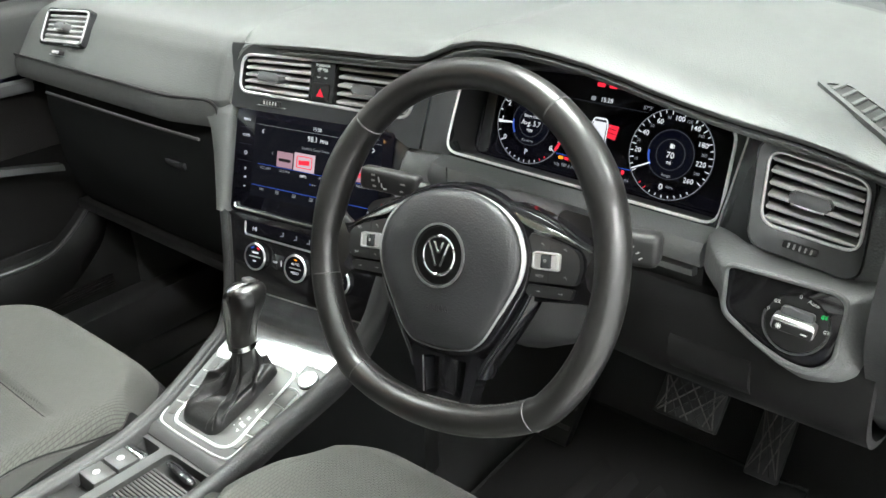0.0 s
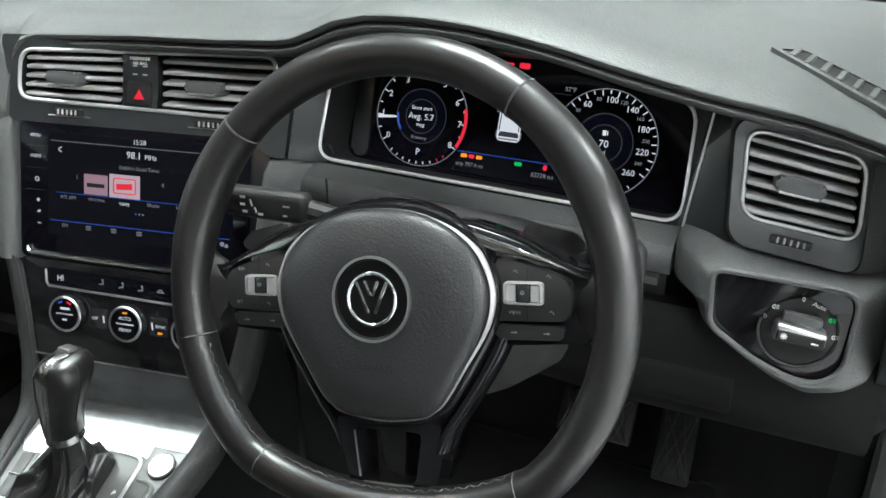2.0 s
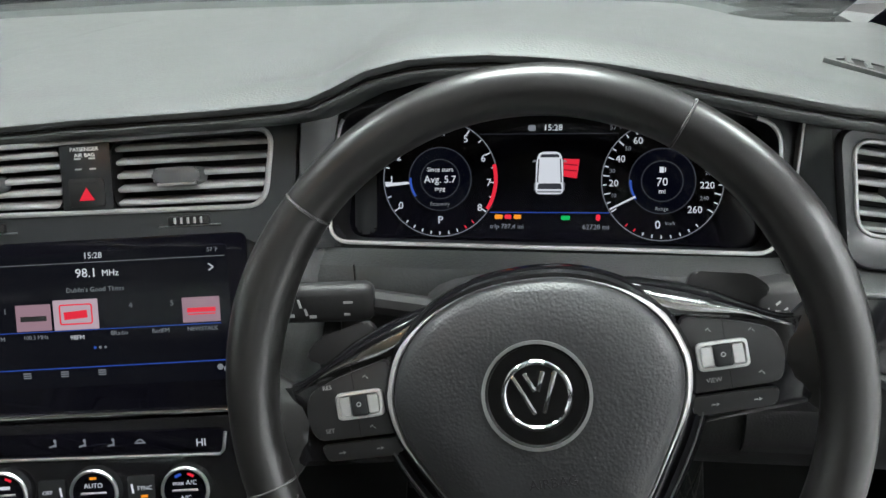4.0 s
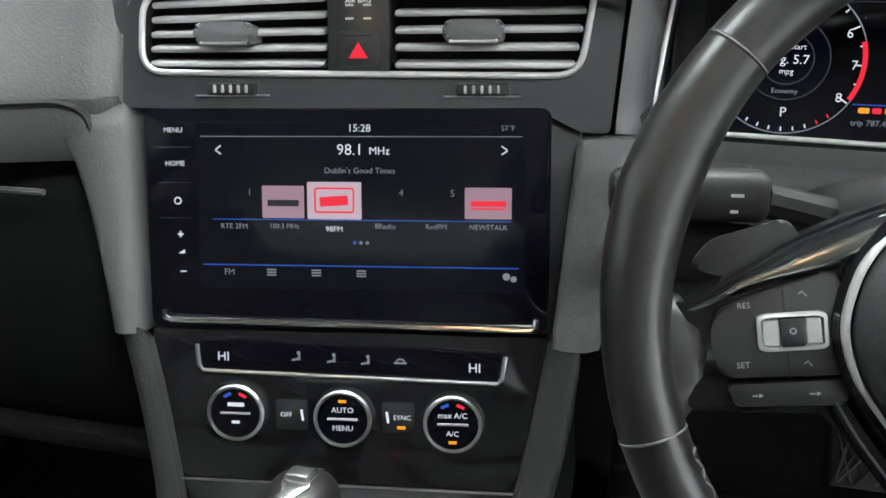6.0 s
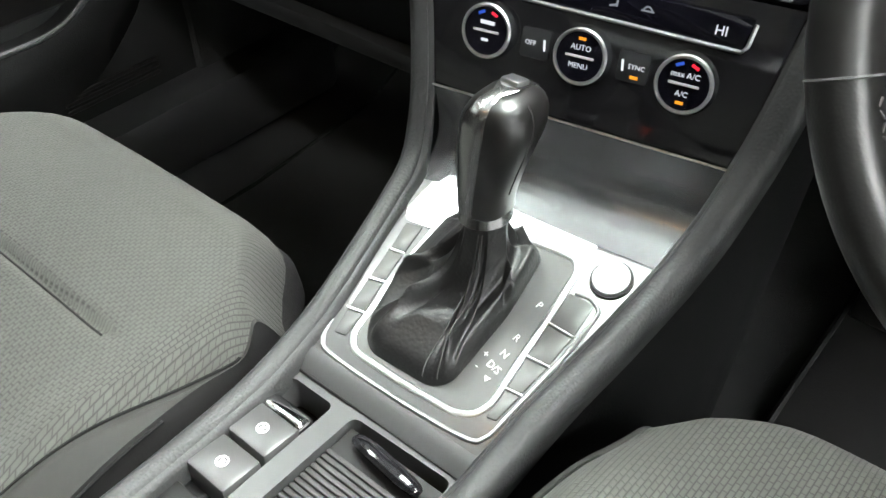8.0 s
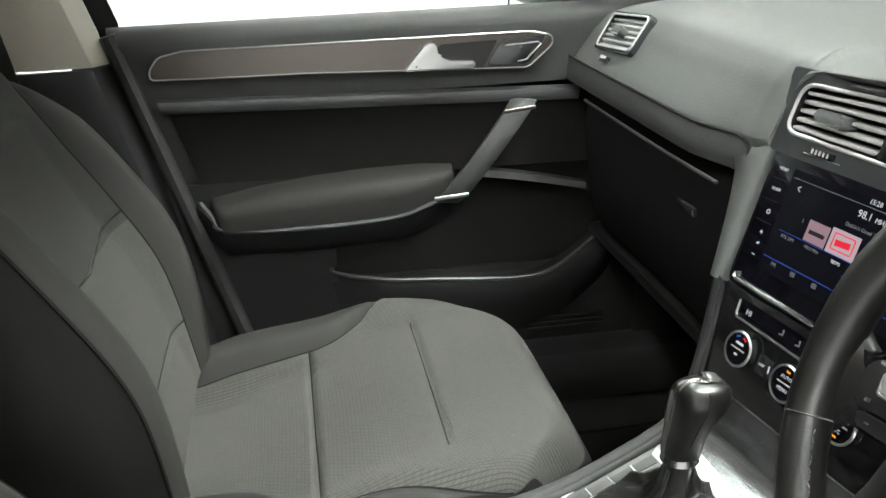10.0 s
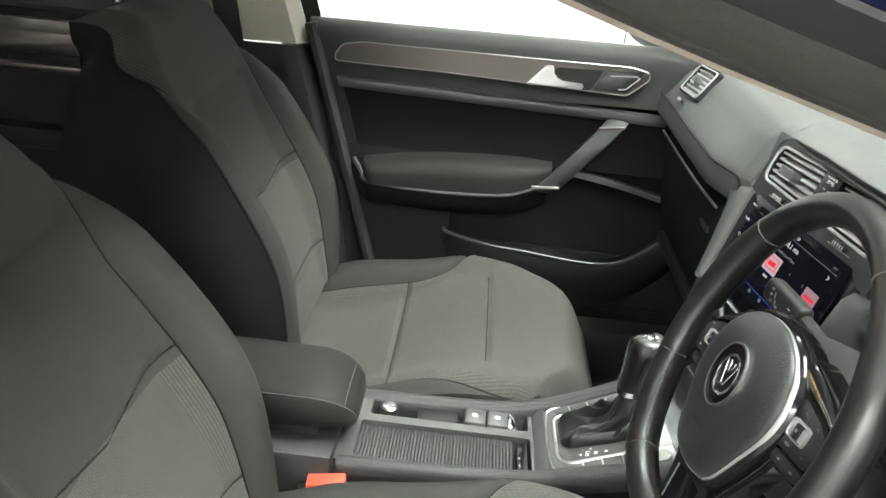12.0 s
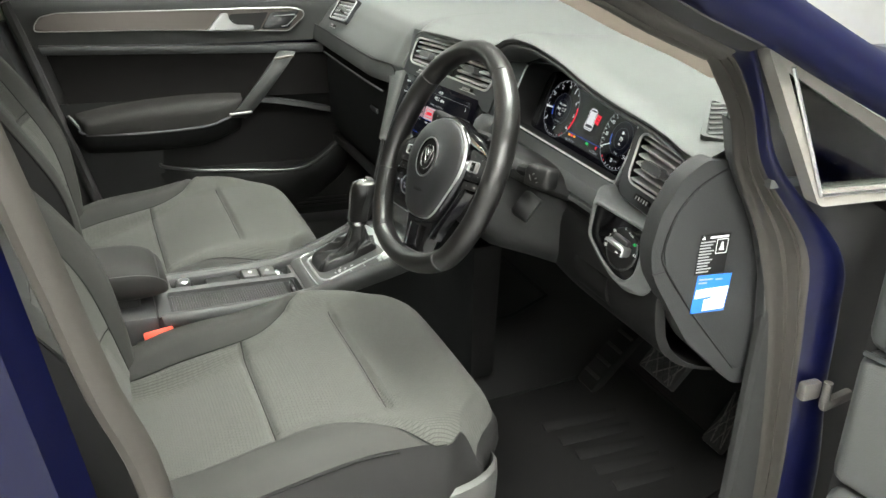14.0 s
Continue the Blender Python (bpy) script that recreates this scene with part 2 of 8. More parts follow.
def cr(points, n, closed=False):
    """Catmull-Rom curve through a few points, n samples."""
    P = [Vector(p) for p in points]
    k = len(P)
    out = []
    segs = k if closed else k - 1
    for i in range(n):
        s = i / n * segs if closed else i / (n - 1) * segs
        j = min(int(s), segs - 1)
        f = s - j
        if closed:
            a, b, c, d = P[(j - 1) % k], P[j % k], P[(j + 1) % k], P[(j + 2) % k]
        else:
            a, b, c, d = P[max(j - 1, 0)], P[j], P[j + 1], P[min(j + 2, k - 1)]
        out.append(0.5 * ((2 * b) + (c - a) * f + (2 * a - 5 * b + 4 * c - d) * f * f + (3 * b - a - 3 * c + d) * f ** 3))
    return out


def loft(rows, closed=False, cap=False, ring=False):
    """Quads between rows of points. closed: rows are loops. ring: last row joins the first."""
    bm = bmesh.new()
    V = [[bm.verts.new(p) for p in r] for r in rows]
    n = len(V[0])
    pairs = list(zip(V, V[1:])) + ([(V[-1], V[0])] if ring else [])
    for a, b in pairs:
        for i in range(n if closed else n - 1):
            j = (i + 1) % n
            bm.faces.new((a[i], a[j], b[j], b[i]))
    if cap and closed:
        bm.faces.new(V[0])
        bm.faces.new(V[-1])
    return bm


def thick(rows, off):
    """A lofted sheet given thickness by the vector off."""
    off = Vector(off)
    loops = [[Vector(p) for p in r] + [Vector(p) + off for p in reversed(r)] for r in rows]
    return loft(loops, closed=True, cap=True)


def rbox(size, bevel=0.003, seg=2, m=None, taper=1.0):
    bm = bmesh.new()
    bmesh.ops.create_cube(bm, size=1.0)
    for v in bm.verts:
        k = taper if v.co.z > 0 else 1.0
        v.co = Vector((v.co.x * size[0] * k, v.co.y * size[1] * k, v.co.z * size[2]))
    if bevel > 0:
        bmesh.ops.bevel(bm, geom=bm.edges[:], offset=min(bevel, 0.49 * min(size)), segments=seg, affect="EDGES", profile=0.5)
    if m is not None:
        bm.transform(m)
    return bm


def prism(poly, z0, z1, bevel=0.0, m=None, seg=2):
    """A flat outline (x, y) made solid from z0 to z1, with its upper edge rounded."""
    bm = bmesh.new()
    lo = [bm.verts.new((p[0], p[1], z0)) for p in poly]
    hi = [bm.verts.new((p[0], p[1], z1)) for p in poly]
    n = len(poly)
    bm.faces.new(lo[::-1])
    top = bm.faces.new(hi)
    for i in range(n):
        bm.faces.new((lo[i], lo[(i + 1) % n], hi[(i + 1) % n], hi[i]))
    if bevel > 0:
        bmesh.ops.bevel(bm, geom=list(top.edges), offset=bevel, segments=seg, affect="EDGES", profile=0.5)
    if m is not None:
        bm.transform(m)
    return bm


def rounded(x0, y0, x1, y1, r, n=5):
    out = []
    for cx, cy, a in ((x1 - r, y1 - r, 0), (x0 + r, y1 - r, 90), (x0 + r, y0 + r, 180), (x1 - r, y0 + r, 270)):
        for i in range(n + 1):
            t = radians(a + 90 * i / n)
            out.append((cx + r * math.cos(t), cy + r * math.sin(t)))
    return out


def softpoly(pts, r, n=4):
    """A polygon with its corners rounded to about r."""
    out = []
    k = len(pts)
    for i in range(k):
        p, a, b = Vector(pts[i][:2]), Vector(pts[i - 1][:2]), Vector(pts[(i + 1) % k][:2])
        d1, d2 = (a - p), (b - p)
        q1, q2 = p + d1.normalized() * min(r, d1.length * 0.45), p + d2.normalized() * min(r, d2.length * 0.45)
        for j in range(n + 1):
            f = j / n
            out.append(((1 - f) ** 2 * q1 + 2 * f * (1 - f) * p + f * f * q2)[:])
    return out


def tube(points, radius, n=10, closed=False, m=None, flat=1.0, cap=True):
    """A round bar along points; radius a number or a function of 0..1; flat squashes it along its second axis."""
    P = [Vector(p) for p in points]
    k = len(P)
    loops = []
    ref = None
    for i, p in enumerate(P):
        a, b = (P[i - 1], P[(i + 1) % k]) if closed else (P[max(i - 1, 0)], P[min(i + 1, k - 1)])
        t = (b - a).normalized()
        if ref is None:
            ref = t.cross(Vector((0.31, 0.2, 0.93)))
            if ref.length < 0.1:
                ref = t.cross(Vector((1, 0, 0)))
        ref = (ref - t * ref.dot(t)).normalized()
        side = t.cross(ref)
        r = radius(i / max(k - 1, 1)) if callable(radius) else radius
        loops.append([p + (ref * math.cos(2 * math.pi * j / n) + side * flat * math.sin(2 * math.pi * j / n)) * r for j in range(n)])
    bm = loft(loops, closed=True, cap=cap and not closed, ring=closed)
    if m is not None:
        bm.transform(m)
    return bm


def revolve(profile, n=32, m=None):
    """A profile of (radius, height) turned round the z axis."""
    loops = [[(r * math.cos(2 * math.pi * j / n), r * math.sin(2 * math.pi * j / n), z) for j in range(n)] for r, z in profile]
    bm = loft(loops, closed=True, cap=True)
    if m is not None:
        bm.transform(m)
    return bm


def ringband(r0, r1, z0, z1, a0=0, a1=360, n=40, m=None):
    """A flat ring or an arc of one, angles in degrees."""
    rows = []
    for i in range(n + 1):
        t = radians(a0 + (a1 - a0) * i / n)
        c, s = math.cos(t), math.sin(t)
        rows.append([(r0 * c, r0 * s, z0), (r1 * c, r1 * s, z0), (r1 * c, r1 * s, z1), (r0 * c, r0 * s, z1)])
    bm = loft(rows, closed=True, cap=True)
    if m is not None:
        bm.transform(m)
    return bm


def join(*bms):
    out = bmesh.new()
    for b in bms:
        me = bpy.data.meshes.new("tmp")
        b.to_mesh(me)
        b.free()
        out.from_mesh(me)
        bpy.data.meshes.remove(me)
    return out


def lettering(text, size, material, parent, m, depth=0.0002, align="CENTER", name="lettering"):
    cu = bpy.data.curves.new("text", "FONT")
    cu.body, cu.size, cu.extrude, cu.align_x, cu.align_y = text, size, depth, align, "CENTER"
    cu.resolution_u = 2
    ob = bpy.data.objects.new("text", cu)
    me = bpy.data.meshes.new_from_object(ob)
    bm = bmesh.new()
    bm.from_mesh(me)
    bpy.data.objects.remove(ob)
    bpy.data.curves.remove(cu)
    bpy.data.meshes.remove(me)
    return part(name, bm, material, parent, m=m)


def frame_of(o, x, y):
    X, Y = Vector(x).normalized(), Vector(y)
    Y = (Y - X * Y.dot(X)).normalized()
    Z = X.cross(Y)
    return Matrix(((X.x, Y.x, Z.x, o[0]), (X.y, Y.y, Z.y, o[1]), (X.z, Y.z, Z.z, o[2]), (0, 0, 0, 1)))


def at(m, x, y, z=0.0, turn=0.0):
    return m @ pose(x, y, z, 0, 0, turn)


def smooth(a, b, x):
    t = min(1, max(0, (x - a) / (b - a)))
    return t * t * (3 - 2 * t)


STACK = frame_of((0, 0, 0.70), (0.986, 0.165, 0), (0, 0.314, 0.949))
CLUST = frame_of((0.350, 0.1689, 0.9082), (1, 0, 0), (0, math.sin(radians(19)), math.cos(radians(19)))) @ Matrix.Diagonal((1.032, 1.032, 1, 1))
WHEEL = frame_of((0.352, -0.106, 0.869), (1, 0, 0), (0, math.sin(radians(22)), math.cos(radians(22)))) @ pose(0, 0, 0, 0, 0, 8.5) @ pose(-0.0035, 0, 0, 0, 0, 1.2)
CONS = frame_of((0, -0.066, 0.588), (1, 0, 0), (0, 0.947, 0.322))

# ---- the hall ----
def slab(name, size, centre, material, label, kind="structure"):
    return tagged(part(name, rbox(size, 0.0, m=pose(*centre)), material), label, "", "", kind)


slab("floor", (14, 16, 0.1), (0, 1, -0.05), FLOORGREY, "smooth grey hall floor")
slab("wall_west", (0.1, 16, 4.2), (-4.6, 1, 2.1), WALLWHITE, "plain white hall wall")
slab("wall_east", (0.1, 16, 4.2), (5.2, 1, 2.1), WALLWHITE, "plain white hall wall")
# Wall darkened so that less bounce comes in through the windscreen.
slab("wall_north", (14, 0.1, 4.2), (0, 8.0, 2.1), WALLDIM, "plain hall wall, darkened to cut bounce light")
slab("wall_south", (14, 0.1, 4.2), (0, -6.5, 2.1), WALLWHITE, "plain white hall wall")
slab("ceiling", (14, 16, 0.1), (0, 1, 4.1), WALLWHITE, "white hall ceiling")


def unseen_ceiling_light(x, y, w, h):
    t = thing("unseen_ceiling_light", "unseen white framed ceiling light panel, lit", "ceiling light", "hall ceiling lights", (x, y, 4.0))
    part("frame", loft([[(x + sx * (w / 2 + e), y + sy * (h / 2 + e), z) for sx, sy in ((-1, -1), (1, -1), (1, 1), (-1, 1))] for e, z in ((0, 3.97), (0.04, 3.97), (0.04, 4.05), (0, 4.05))], closed=True, ring=True), WALLWHITE, t)
    part("diffuser", rbox((w, h, 0.02), 0.0, m=pose(x, y, 4.02)), L_PANEL, t)


# All unseen; the far west, far east and rear ones are added fill.
for px, py, pw, ph in ((0.2, 0.95, 1.42, 1.35), (-4.1, 0.2, 0.25, 2.0), (-2.5, 0.25, 0.55, 1.2), (3.1, 0.9, 0.9, 1.1), (4.3, -1.5, 0.9, 1.2), (4.75, -0.7, 0.7, 2.6), (2.0, -2.2, 1.7, 1.0)):
    unseen_ceiling_light(px, py, pw, ph)

# ---- dashboard ----
dash = thing("dashboard", "dark grey soft-touch dashboard of a right-hand-drive car", "dashboard", at=(0, 0.1, 0.8))

LIP = [(-0.147, 0.944), (-0.143, 0.956), (-0.136, 0.965), (-0.125, 0.970), (0.0, 0.980), (0.11, 0.986), (0.165, 0.9905), (0.182, 0.9935), (0.20, 1.0010), (0.225, 1.0125), (0.255, 1.0195), (0.30, 1.0225), (0.37, 1.0180), (0.43, 1.0070), (0.495, 0.9925), (0.545, 0.9805), (0.595, 0.9705), (0.625, 0.9630), (0.645, 0.9565), (0.66, 0.9525), (0.70, 0.948)]


def lip_z(x):
    return float(np.interp(x, [a for a, _ in LIP], [b for _, b in LIP]))


def lip_y(x):
    return 0.070 + 0.033 * smooth(0.46, 0.66, x) - 0.012 * smooth(-0.118, -0.146, x)


def pad_profile(x):
    if x <= -0.1475:
        c = [(0.007, 0.8965), (0.014, 0.908), (0.036, 0.938), (0.055, 0.962), (0.085, 0.982), (0.17, 0.995), (0.36, 1.0), (0.70, 0.985)]
        b = smooth(-0.6, -0.71, x) * 0.02
        k = smooth(-0.26, -0.165, x)
        e = 0.011 * smooth(-0.172, -0.1485, x) ** 2
        c = [(y + 0.022 * k * max(0, (0.97 - z) / 0.09) + e, z - b) for y, z in c]
    else:
        y0, z0 = lip_y(x), lip_z(x)
        k = smooth(0.47, 0.60, x)
        zt = max(0.994 - 0.030 * k, z0 + 0.004 + 0.004 * k)
        c = [(y0 + 0.09, z0 - 0.020), (y0 + 0.08, z0 - 0.0195), (y0 + 0.06, z0 - 0.018), (y0 + 0.03, z0 - 0.0125), (y0 + 0.006, z0 - 0.006), (y0 + 0.0005, z0 - 0.002), (y0 + 0.003, z0 + 0.0025), (y0 + 0.035, max(z0 + 0.009, 0.984 - 0.02 * k)), (0.17, zt + 0.001), (0.36, 0.5 * zt + 0.503 - 0.012 * k), (0.70, 0.985 - 0.02 * k)]
    edge = 0.70 - 0.16 * smooth(0.15, 0.75, abs(x)) ** 1.5
    return [(min(y, edge), z) for y, z in c]


xs = [-0.715, -0.70, -0.66, -0.58, -0.48, -0.38, -0.28, -0.235, -0.212, -0.206, -0.200, -0.195, -0.190, -0.186, -0.180, -0.175, -0.168, -0.160, -0.153, -0.1495, -0.148, -0.1465, -0.1445, -0.141, -0.136, -0.128, -0.12, -0.08, 0.0, 0.06, 0.11, 0.14, 0.165, 0.175, 0.182, 0.19, 0.20, 0.21, 0.225, 0.24, 0.255, 0.28, 0.31, 0.35, 0.39, 0.43, 0.46, 0.49, 0.52, 0.55, 0.575, 0.60, 0.63, 0.66, 0.685, 0.70]
TAIL = [0.125 + 0.575 * (k / 17) ** 1.3 for k in range(18)]


def pad_row(x):
    """Front of the pad by its own curve, the top by one even grid."""
    c = cr([(y, z, 0) for y, z in pad_profile(x)], 160)
    j = max(k for k, p in enumerate(c) if p.x <= 0.118 and k < 140 and (p.y > 0.96 or k > 60))
    if x <= -0.1475:
        m = max(1, min(k for k, p in enumerate(c) if p.y >= 0.944))
    else:
        m = min(range(20, j), key=lambda k: c[k].x)
    front = [c[round(i * m / 11)] for i in range(12)] + [c[m + round(i * (j - m) / 10)] for i in range(1, 11)]
    ys, zs = [p.x for p in c[j:]], [p.y for p in c[j:]]
    end = 0.70 - 0.16 * smooth(0.15, 0.75, abs(x)) ** 1.5
    return [(x, p.x, p.y) for p in front] + [(x, min(y, end), float(np.interp(min(y, end), ys, zs))) for y in TAIL]


rows = [pad_row(x) for x in xs]
part("upper_pad", thick(rows, (0, 0.004, -0.010)), PAD, dash, "grey grained soft-touch top pad", sharp=50)



def pad_z(x, y):
    """Height of the pad's top at a place behind the lip."""
    tail = pad_row(x)[22:]
    return float(np.interp(y, [p[1] for p in tail], [p[2] for p in tail]))


# Shade under the pad's lip, drawn as a thin near-black strip.
under = [[(x, y, z) for y, z in ((lip_y(x) + 0.0035, lip_z(x) - 0.0065), (lip_y(x) + 0.03, lip_z(x) - 0.0150), (lip_y(x) + 0.06, lip_z(x) - 0.0215), (lip_y(x) + 0.095, lip_z(x) - 0.0240))] for x in xs if -0.137 < x < 0.66]
part("hood_shade", thick(under, (0, 0.001, 0.0015)), HOOD, dash, "black strip painted for the shade under the hood lip", sharp=60)

# passenger-side strip, gap and glovebox
def band(x0, x1, n, prof):
    return [[(x0 + (x1 - x0) * i / n, y, z) for y, z in prof(x0 + (x1 - x0) * i / n)] for i in range(n + 1)]


def strip_prof(x):
    e = math.sqrt(max(0.03, 1 - max(0, (x + 0.182) / 0.020) ** 2))
    h = 0.0180 * e
    back = 0.020 * smooth(-0.27, -0.170, x)
    return [(p.x + back, p.y) for p in cr([(0.02, 0.8735 + h, 0), (0.010 - 0.004 * e, 0.8745 + h, 0), (0.008 - 0.007 * e, 0.8735, 0), (0.010 - 0.004 * e, 0.8735 - h, 0), (0.03, 0.8725 - h, 0)], 12)]


sx = [-0.705 + 0.510 * i / 16 for i in range(17)] + [-0.182 + 0.0198 * math.sin(0.5 * math.pi * i / 14) for i in range(15)]
part("passenger_trim_strip", thick([[(x, y, z) for y, z in strip_prof(x)] for x in sx], (0, 0.04, 0)), STRIP, dash, "dark grained trim strip")
part("glovebox_lid", thick(band(-0.68, -0.175, 10, lambda x: [(0.040, 0.850), (0.032, 0.838), (0.028, 0.80), (0.036, 0.70), (0.052, 0.63), (0.07, 0.605)]), (0, 0.02, 0)), LOWERSHADE, dash, "glovebox lid, darkened for the shade under the dash")
gro = [(x, 0.0045 + 0.021 * smooth(-0.27, -0.168, x), 0.8950) for x in (-0.705, -0.60, -0.50, -0.40, -0.30, -0.25, -0.22, -0.20, -0.188)] + [(-0.176, 0.0250, 0.8925), (-0.168, 0.0262, 0.8860), (-0.1655, 0.0255, 0.876), (-0.1650, 0.0250, 0.862)]
part("strip_groove", tube(cr(gro, 40), 0.0023, 6), BLACK, dash, "dark joint round the trim strip")
part("shadow_lip", tube(cr([(-0.62, 0.004, 0.8415), (-0.45, 0.003, 0.8415), (-0.30, 0.005, 0.8405), (-0.20, 0.012, 0.838)], 20), 0.0022, 6), STRIP, dash, "dark lip over the glovebox")
part("glovebox_handle", rbox((0.05, 0.010, 0.014), 0.004, m=pose(-0.30, 0.030, 0.775, 8)), GREYGLOSS, dash)
part("lower_shelf", rbox((0.56, 0.30, 0.02), 0.006, m=pose(-0.43, 0.20, 0.60)), BLACK, dash)
part("dash_core", rbox((1.32, 0.30, 0.22), 0.01, m=pose(-0.005, 0.36, 0.81)), BLACK, dash)

# stack carcass and surround
def on_stack(u, v, w=0.0):
    return STACK @ Vector((u, v, w))


part("screen_side_panel", prism(softpoly([(0.110, 0.060), (0.138, 0.058), (0.150, 0.190), (0.112, 0.198)], 0.003), -0.014, -0.004, 0.001, STACK), SIDEGLOSS, dash, "dark gloss edge beside the screen")
part("stack_core", rbox((0.25, 0.235, 0.10), 0.004, m=at(STACK, 0.003, 0.072, -0.062)), BLACK, dash)
VQ = [(-0.126, 0.221), (0.147, 0.2175), (0.1565, 0.2775), (-0.123, 0.270)]
VQ6 = [(-0.126, 0.221), (0.080, 0.2185), (0.128, 0.2178), (0.147, 0.2175), (0.1565, 0.2775), (-0.123, 0.270), (-0.1250, 0.240)]


def ring_plate(M, inner, outer, r_in, r_out, depth=0.012):
    """A plate with an opening through it."""
    a, b = softpoly(inner, r_in, 6), softpoly(outer, r_out, 6)
    return loft([[M @ Vector((x, y, z)) for x, y in q] for q, z in ((a, -depth), (a, 0.0), (b, 0.0), (b, -depth))], closed=True, ring=True)


part("vent_panel", ring_plate(STACK, VQ6, [(-0.137, 0.199), (0.124, 0.1965), (0.1480, 0.184), (0.1655, 0.183), (0.1765, 0.290), (-0.146, 0.284), (-0.146, 0.215)], 0.016, 0.004), VENTPANEL, dash, "dark satin vent panel")
flank_rows = []
for v in [0.2125, 0.208] + [0.204 - 0.044 * k / 30 for k in range(31)] + [0.154 - 0.100 * k / 12 for k in range(13)]:
    uin = -0.1365 + 0.003 * (0.283 - v) / 0.229
    uo = float(np.interp(v, [0.054, 0.083, 0.114, 0.137, 0.153, 0.166, 0.1745, 0.180, 0.1845, 0.188, 0.1905, 0.193, 0.197, 0.204, 0.21, 0.29], [-0.151, -0.155, -0.160, -0.1645, -0.1685, -0.1725, -0.1770, -0.1815, -0.1880, -0.1960, -0.205, -0.222, -0.222, -0.19, -0.175, -0.160]))
    h = 0.007 - 0.006 * smooth(0.186, 0.204, v) - 0.45 * max(0.0, v - 0.235)
    mid = 0.5 * (uin + uo)
    flank_rows.append([on_stack(uin + 0.002, v, min(-0.010, h - 0.008)), on_stack(uin, v, min(-0.001, h)), on_stack(uin - 0.004, v, h - 0.001), on_stack(mid, v, h), on_stack(uo + 0.004, v, h - 0.001), on_stack(uo, v, h - 0.005), on_stack(uo - 0.002, v, h - 0.027), on_stack(uo, v, -0.09)])
part("stack_flank", thick(flank_rows, (0.002, 0.01, 0)), PAD, dash, "grey grained flank of the centre stack", sharp=60)
flank_rows = []
for k in range(13):
    f = k / 12
    v = 0.179 - 0.129 * f
    rnd = math.sqrt(max(0.0, 1 - (1 - min(1, f / 0.12)) ** 2))
    uin = 0.1475 - 0.014 * f
    w = 0.040 - 0.012 * f
    h = 0.012 * rnd
    flank_rows.append([on_stack(uin - 0.002, v, -0.010), on_stack(uin, v, -0.002 + h * 0.5), on_stack(uin + 0.006, v, h), on_stack(uin + w * 0.7, v, h + 0.002), on_stack(uin + w, v, h - 0.006), on_stack(uin + w + 0.006, v, -0.03), on_stack(uin + w + 0.004, v, -0.09)])
part("stack_flank", thick(flank_rows, (-0.002, 0.01, 0)), FASCIA, dash, "grey grained flank of the centre stack", sharp=60)


def vent(parent, M, quad, slats, label, knob=True, split=None):
    """An air vent in the frame M: dark hollow, slats, chrome rim, knob."""
    v = part("air_vent", prism(softpoly(quad, 0.012), -0.030, -0.026, 0, M), BLACK, parent, label)
    q = [Vector((*p, 0)) for p in quad]
    (bl, br, tr, tl) = q
    part("vent_wall", loft([[M @ Vector((x, y, z)) for x, y in softpoly(quad, 0.012)] for z in (-0.030, 0.0005)], closed=True), BLACK, v)
    for i in range(slats):
        f = (i + 0.55) / (slats + 0.1)
        a, b = bl.lerp(tl, f), br.lerp(tr, f)
        d = (b - a)
        mid = (a + b) / 2
        ang = math.degrees(math.atan2(d.y, d.x))
        part("slat", rbox((d.length - 0.004, 0.0040, 0.0170), 0.0016, 3, m=at(M, mid.x, mid.y, -0.0105, ang) @ pose(0, 0, 0, 12)), SLAT, v)
    return v


def knob(parent, M, x, y, w=0.037, turn=0.0):
    k = part("vent_knob", prism(softpoly([(-w / 2, -0.004), (-w / 2 + 0.004, -0.0075), (w / 2 - 0.004, -0.0075), (w / 2, -0.004), (w / 2, 0.003), (w / 2 - 0.003, 0.006), (-w / 2 + 0.003, 0.006), (-w / 2, 0.003)], 0.002), -0.012, 0.010, 0.003, at(M, x, y, 0, turn)), KNOBGREY, parent, "grey vent adjuster")
    part("knob_lip", tube([(-w / 2 + 0.004, -0.0068, 0.0090), (w / 2 - 0.004, -0.0068, 0.0090)], 0.0013, 6, m=at(M, x, y, 0, turn)), SATINCHROME, k)


def slider(parent, M, x, y, turn=0.0):
    s = part("vent_slider", rbox((0.032, 0.0075, 0.006), 0.002, m=at(M, x, y, 0.001, turn)), BLACK, parent, "ribbed thumb slider")
    for i in range(5):
        part("rib", rbox((0.0018, 0.005, 0.003), 0.0005, 1, m=at(M, x, y, 0, turn) @ pose(-0.010 + 0.005 * i, 0, 0.004)), GREYINK, s)
    part("slider_rail", rbox((0.048, 0.0012, 0.002), 0.0005, 1, m=at(M, x, y - 0.004, 0.0005, turn)), SATINCHROME, s)


def rim(parent, M, quad, r, rad=0.012, material=None, z=0.0, name="chrome_rim"):
    return part(name, tube([(x, y, z) for x, y in softpoly(quad, rad, 6)], r, 8, closed=True, m=M), material or SILVERPAINT, parent, "thin bright rim")


vent(dash, STACK, [(-0.124, 0.223), (-0.007, 0.2215), (-0.007, 0.2725), (-0.121, 0.2685)], 5, "central air vent with grey slats")
vent(dash, STACK, [(0.032, 0.2205), (0.1455, 0.2195), (0.1555, 0.2745), (0.032, 0.2735)], 5, "central air vent with grey slats")
rim(dash, STACK, VQ, 0.0021, 0.016, z=0.001)
knob(dash, STACK, -0.070, 0.2445)
knob(dash, STACK, 0.083, 0.2445)
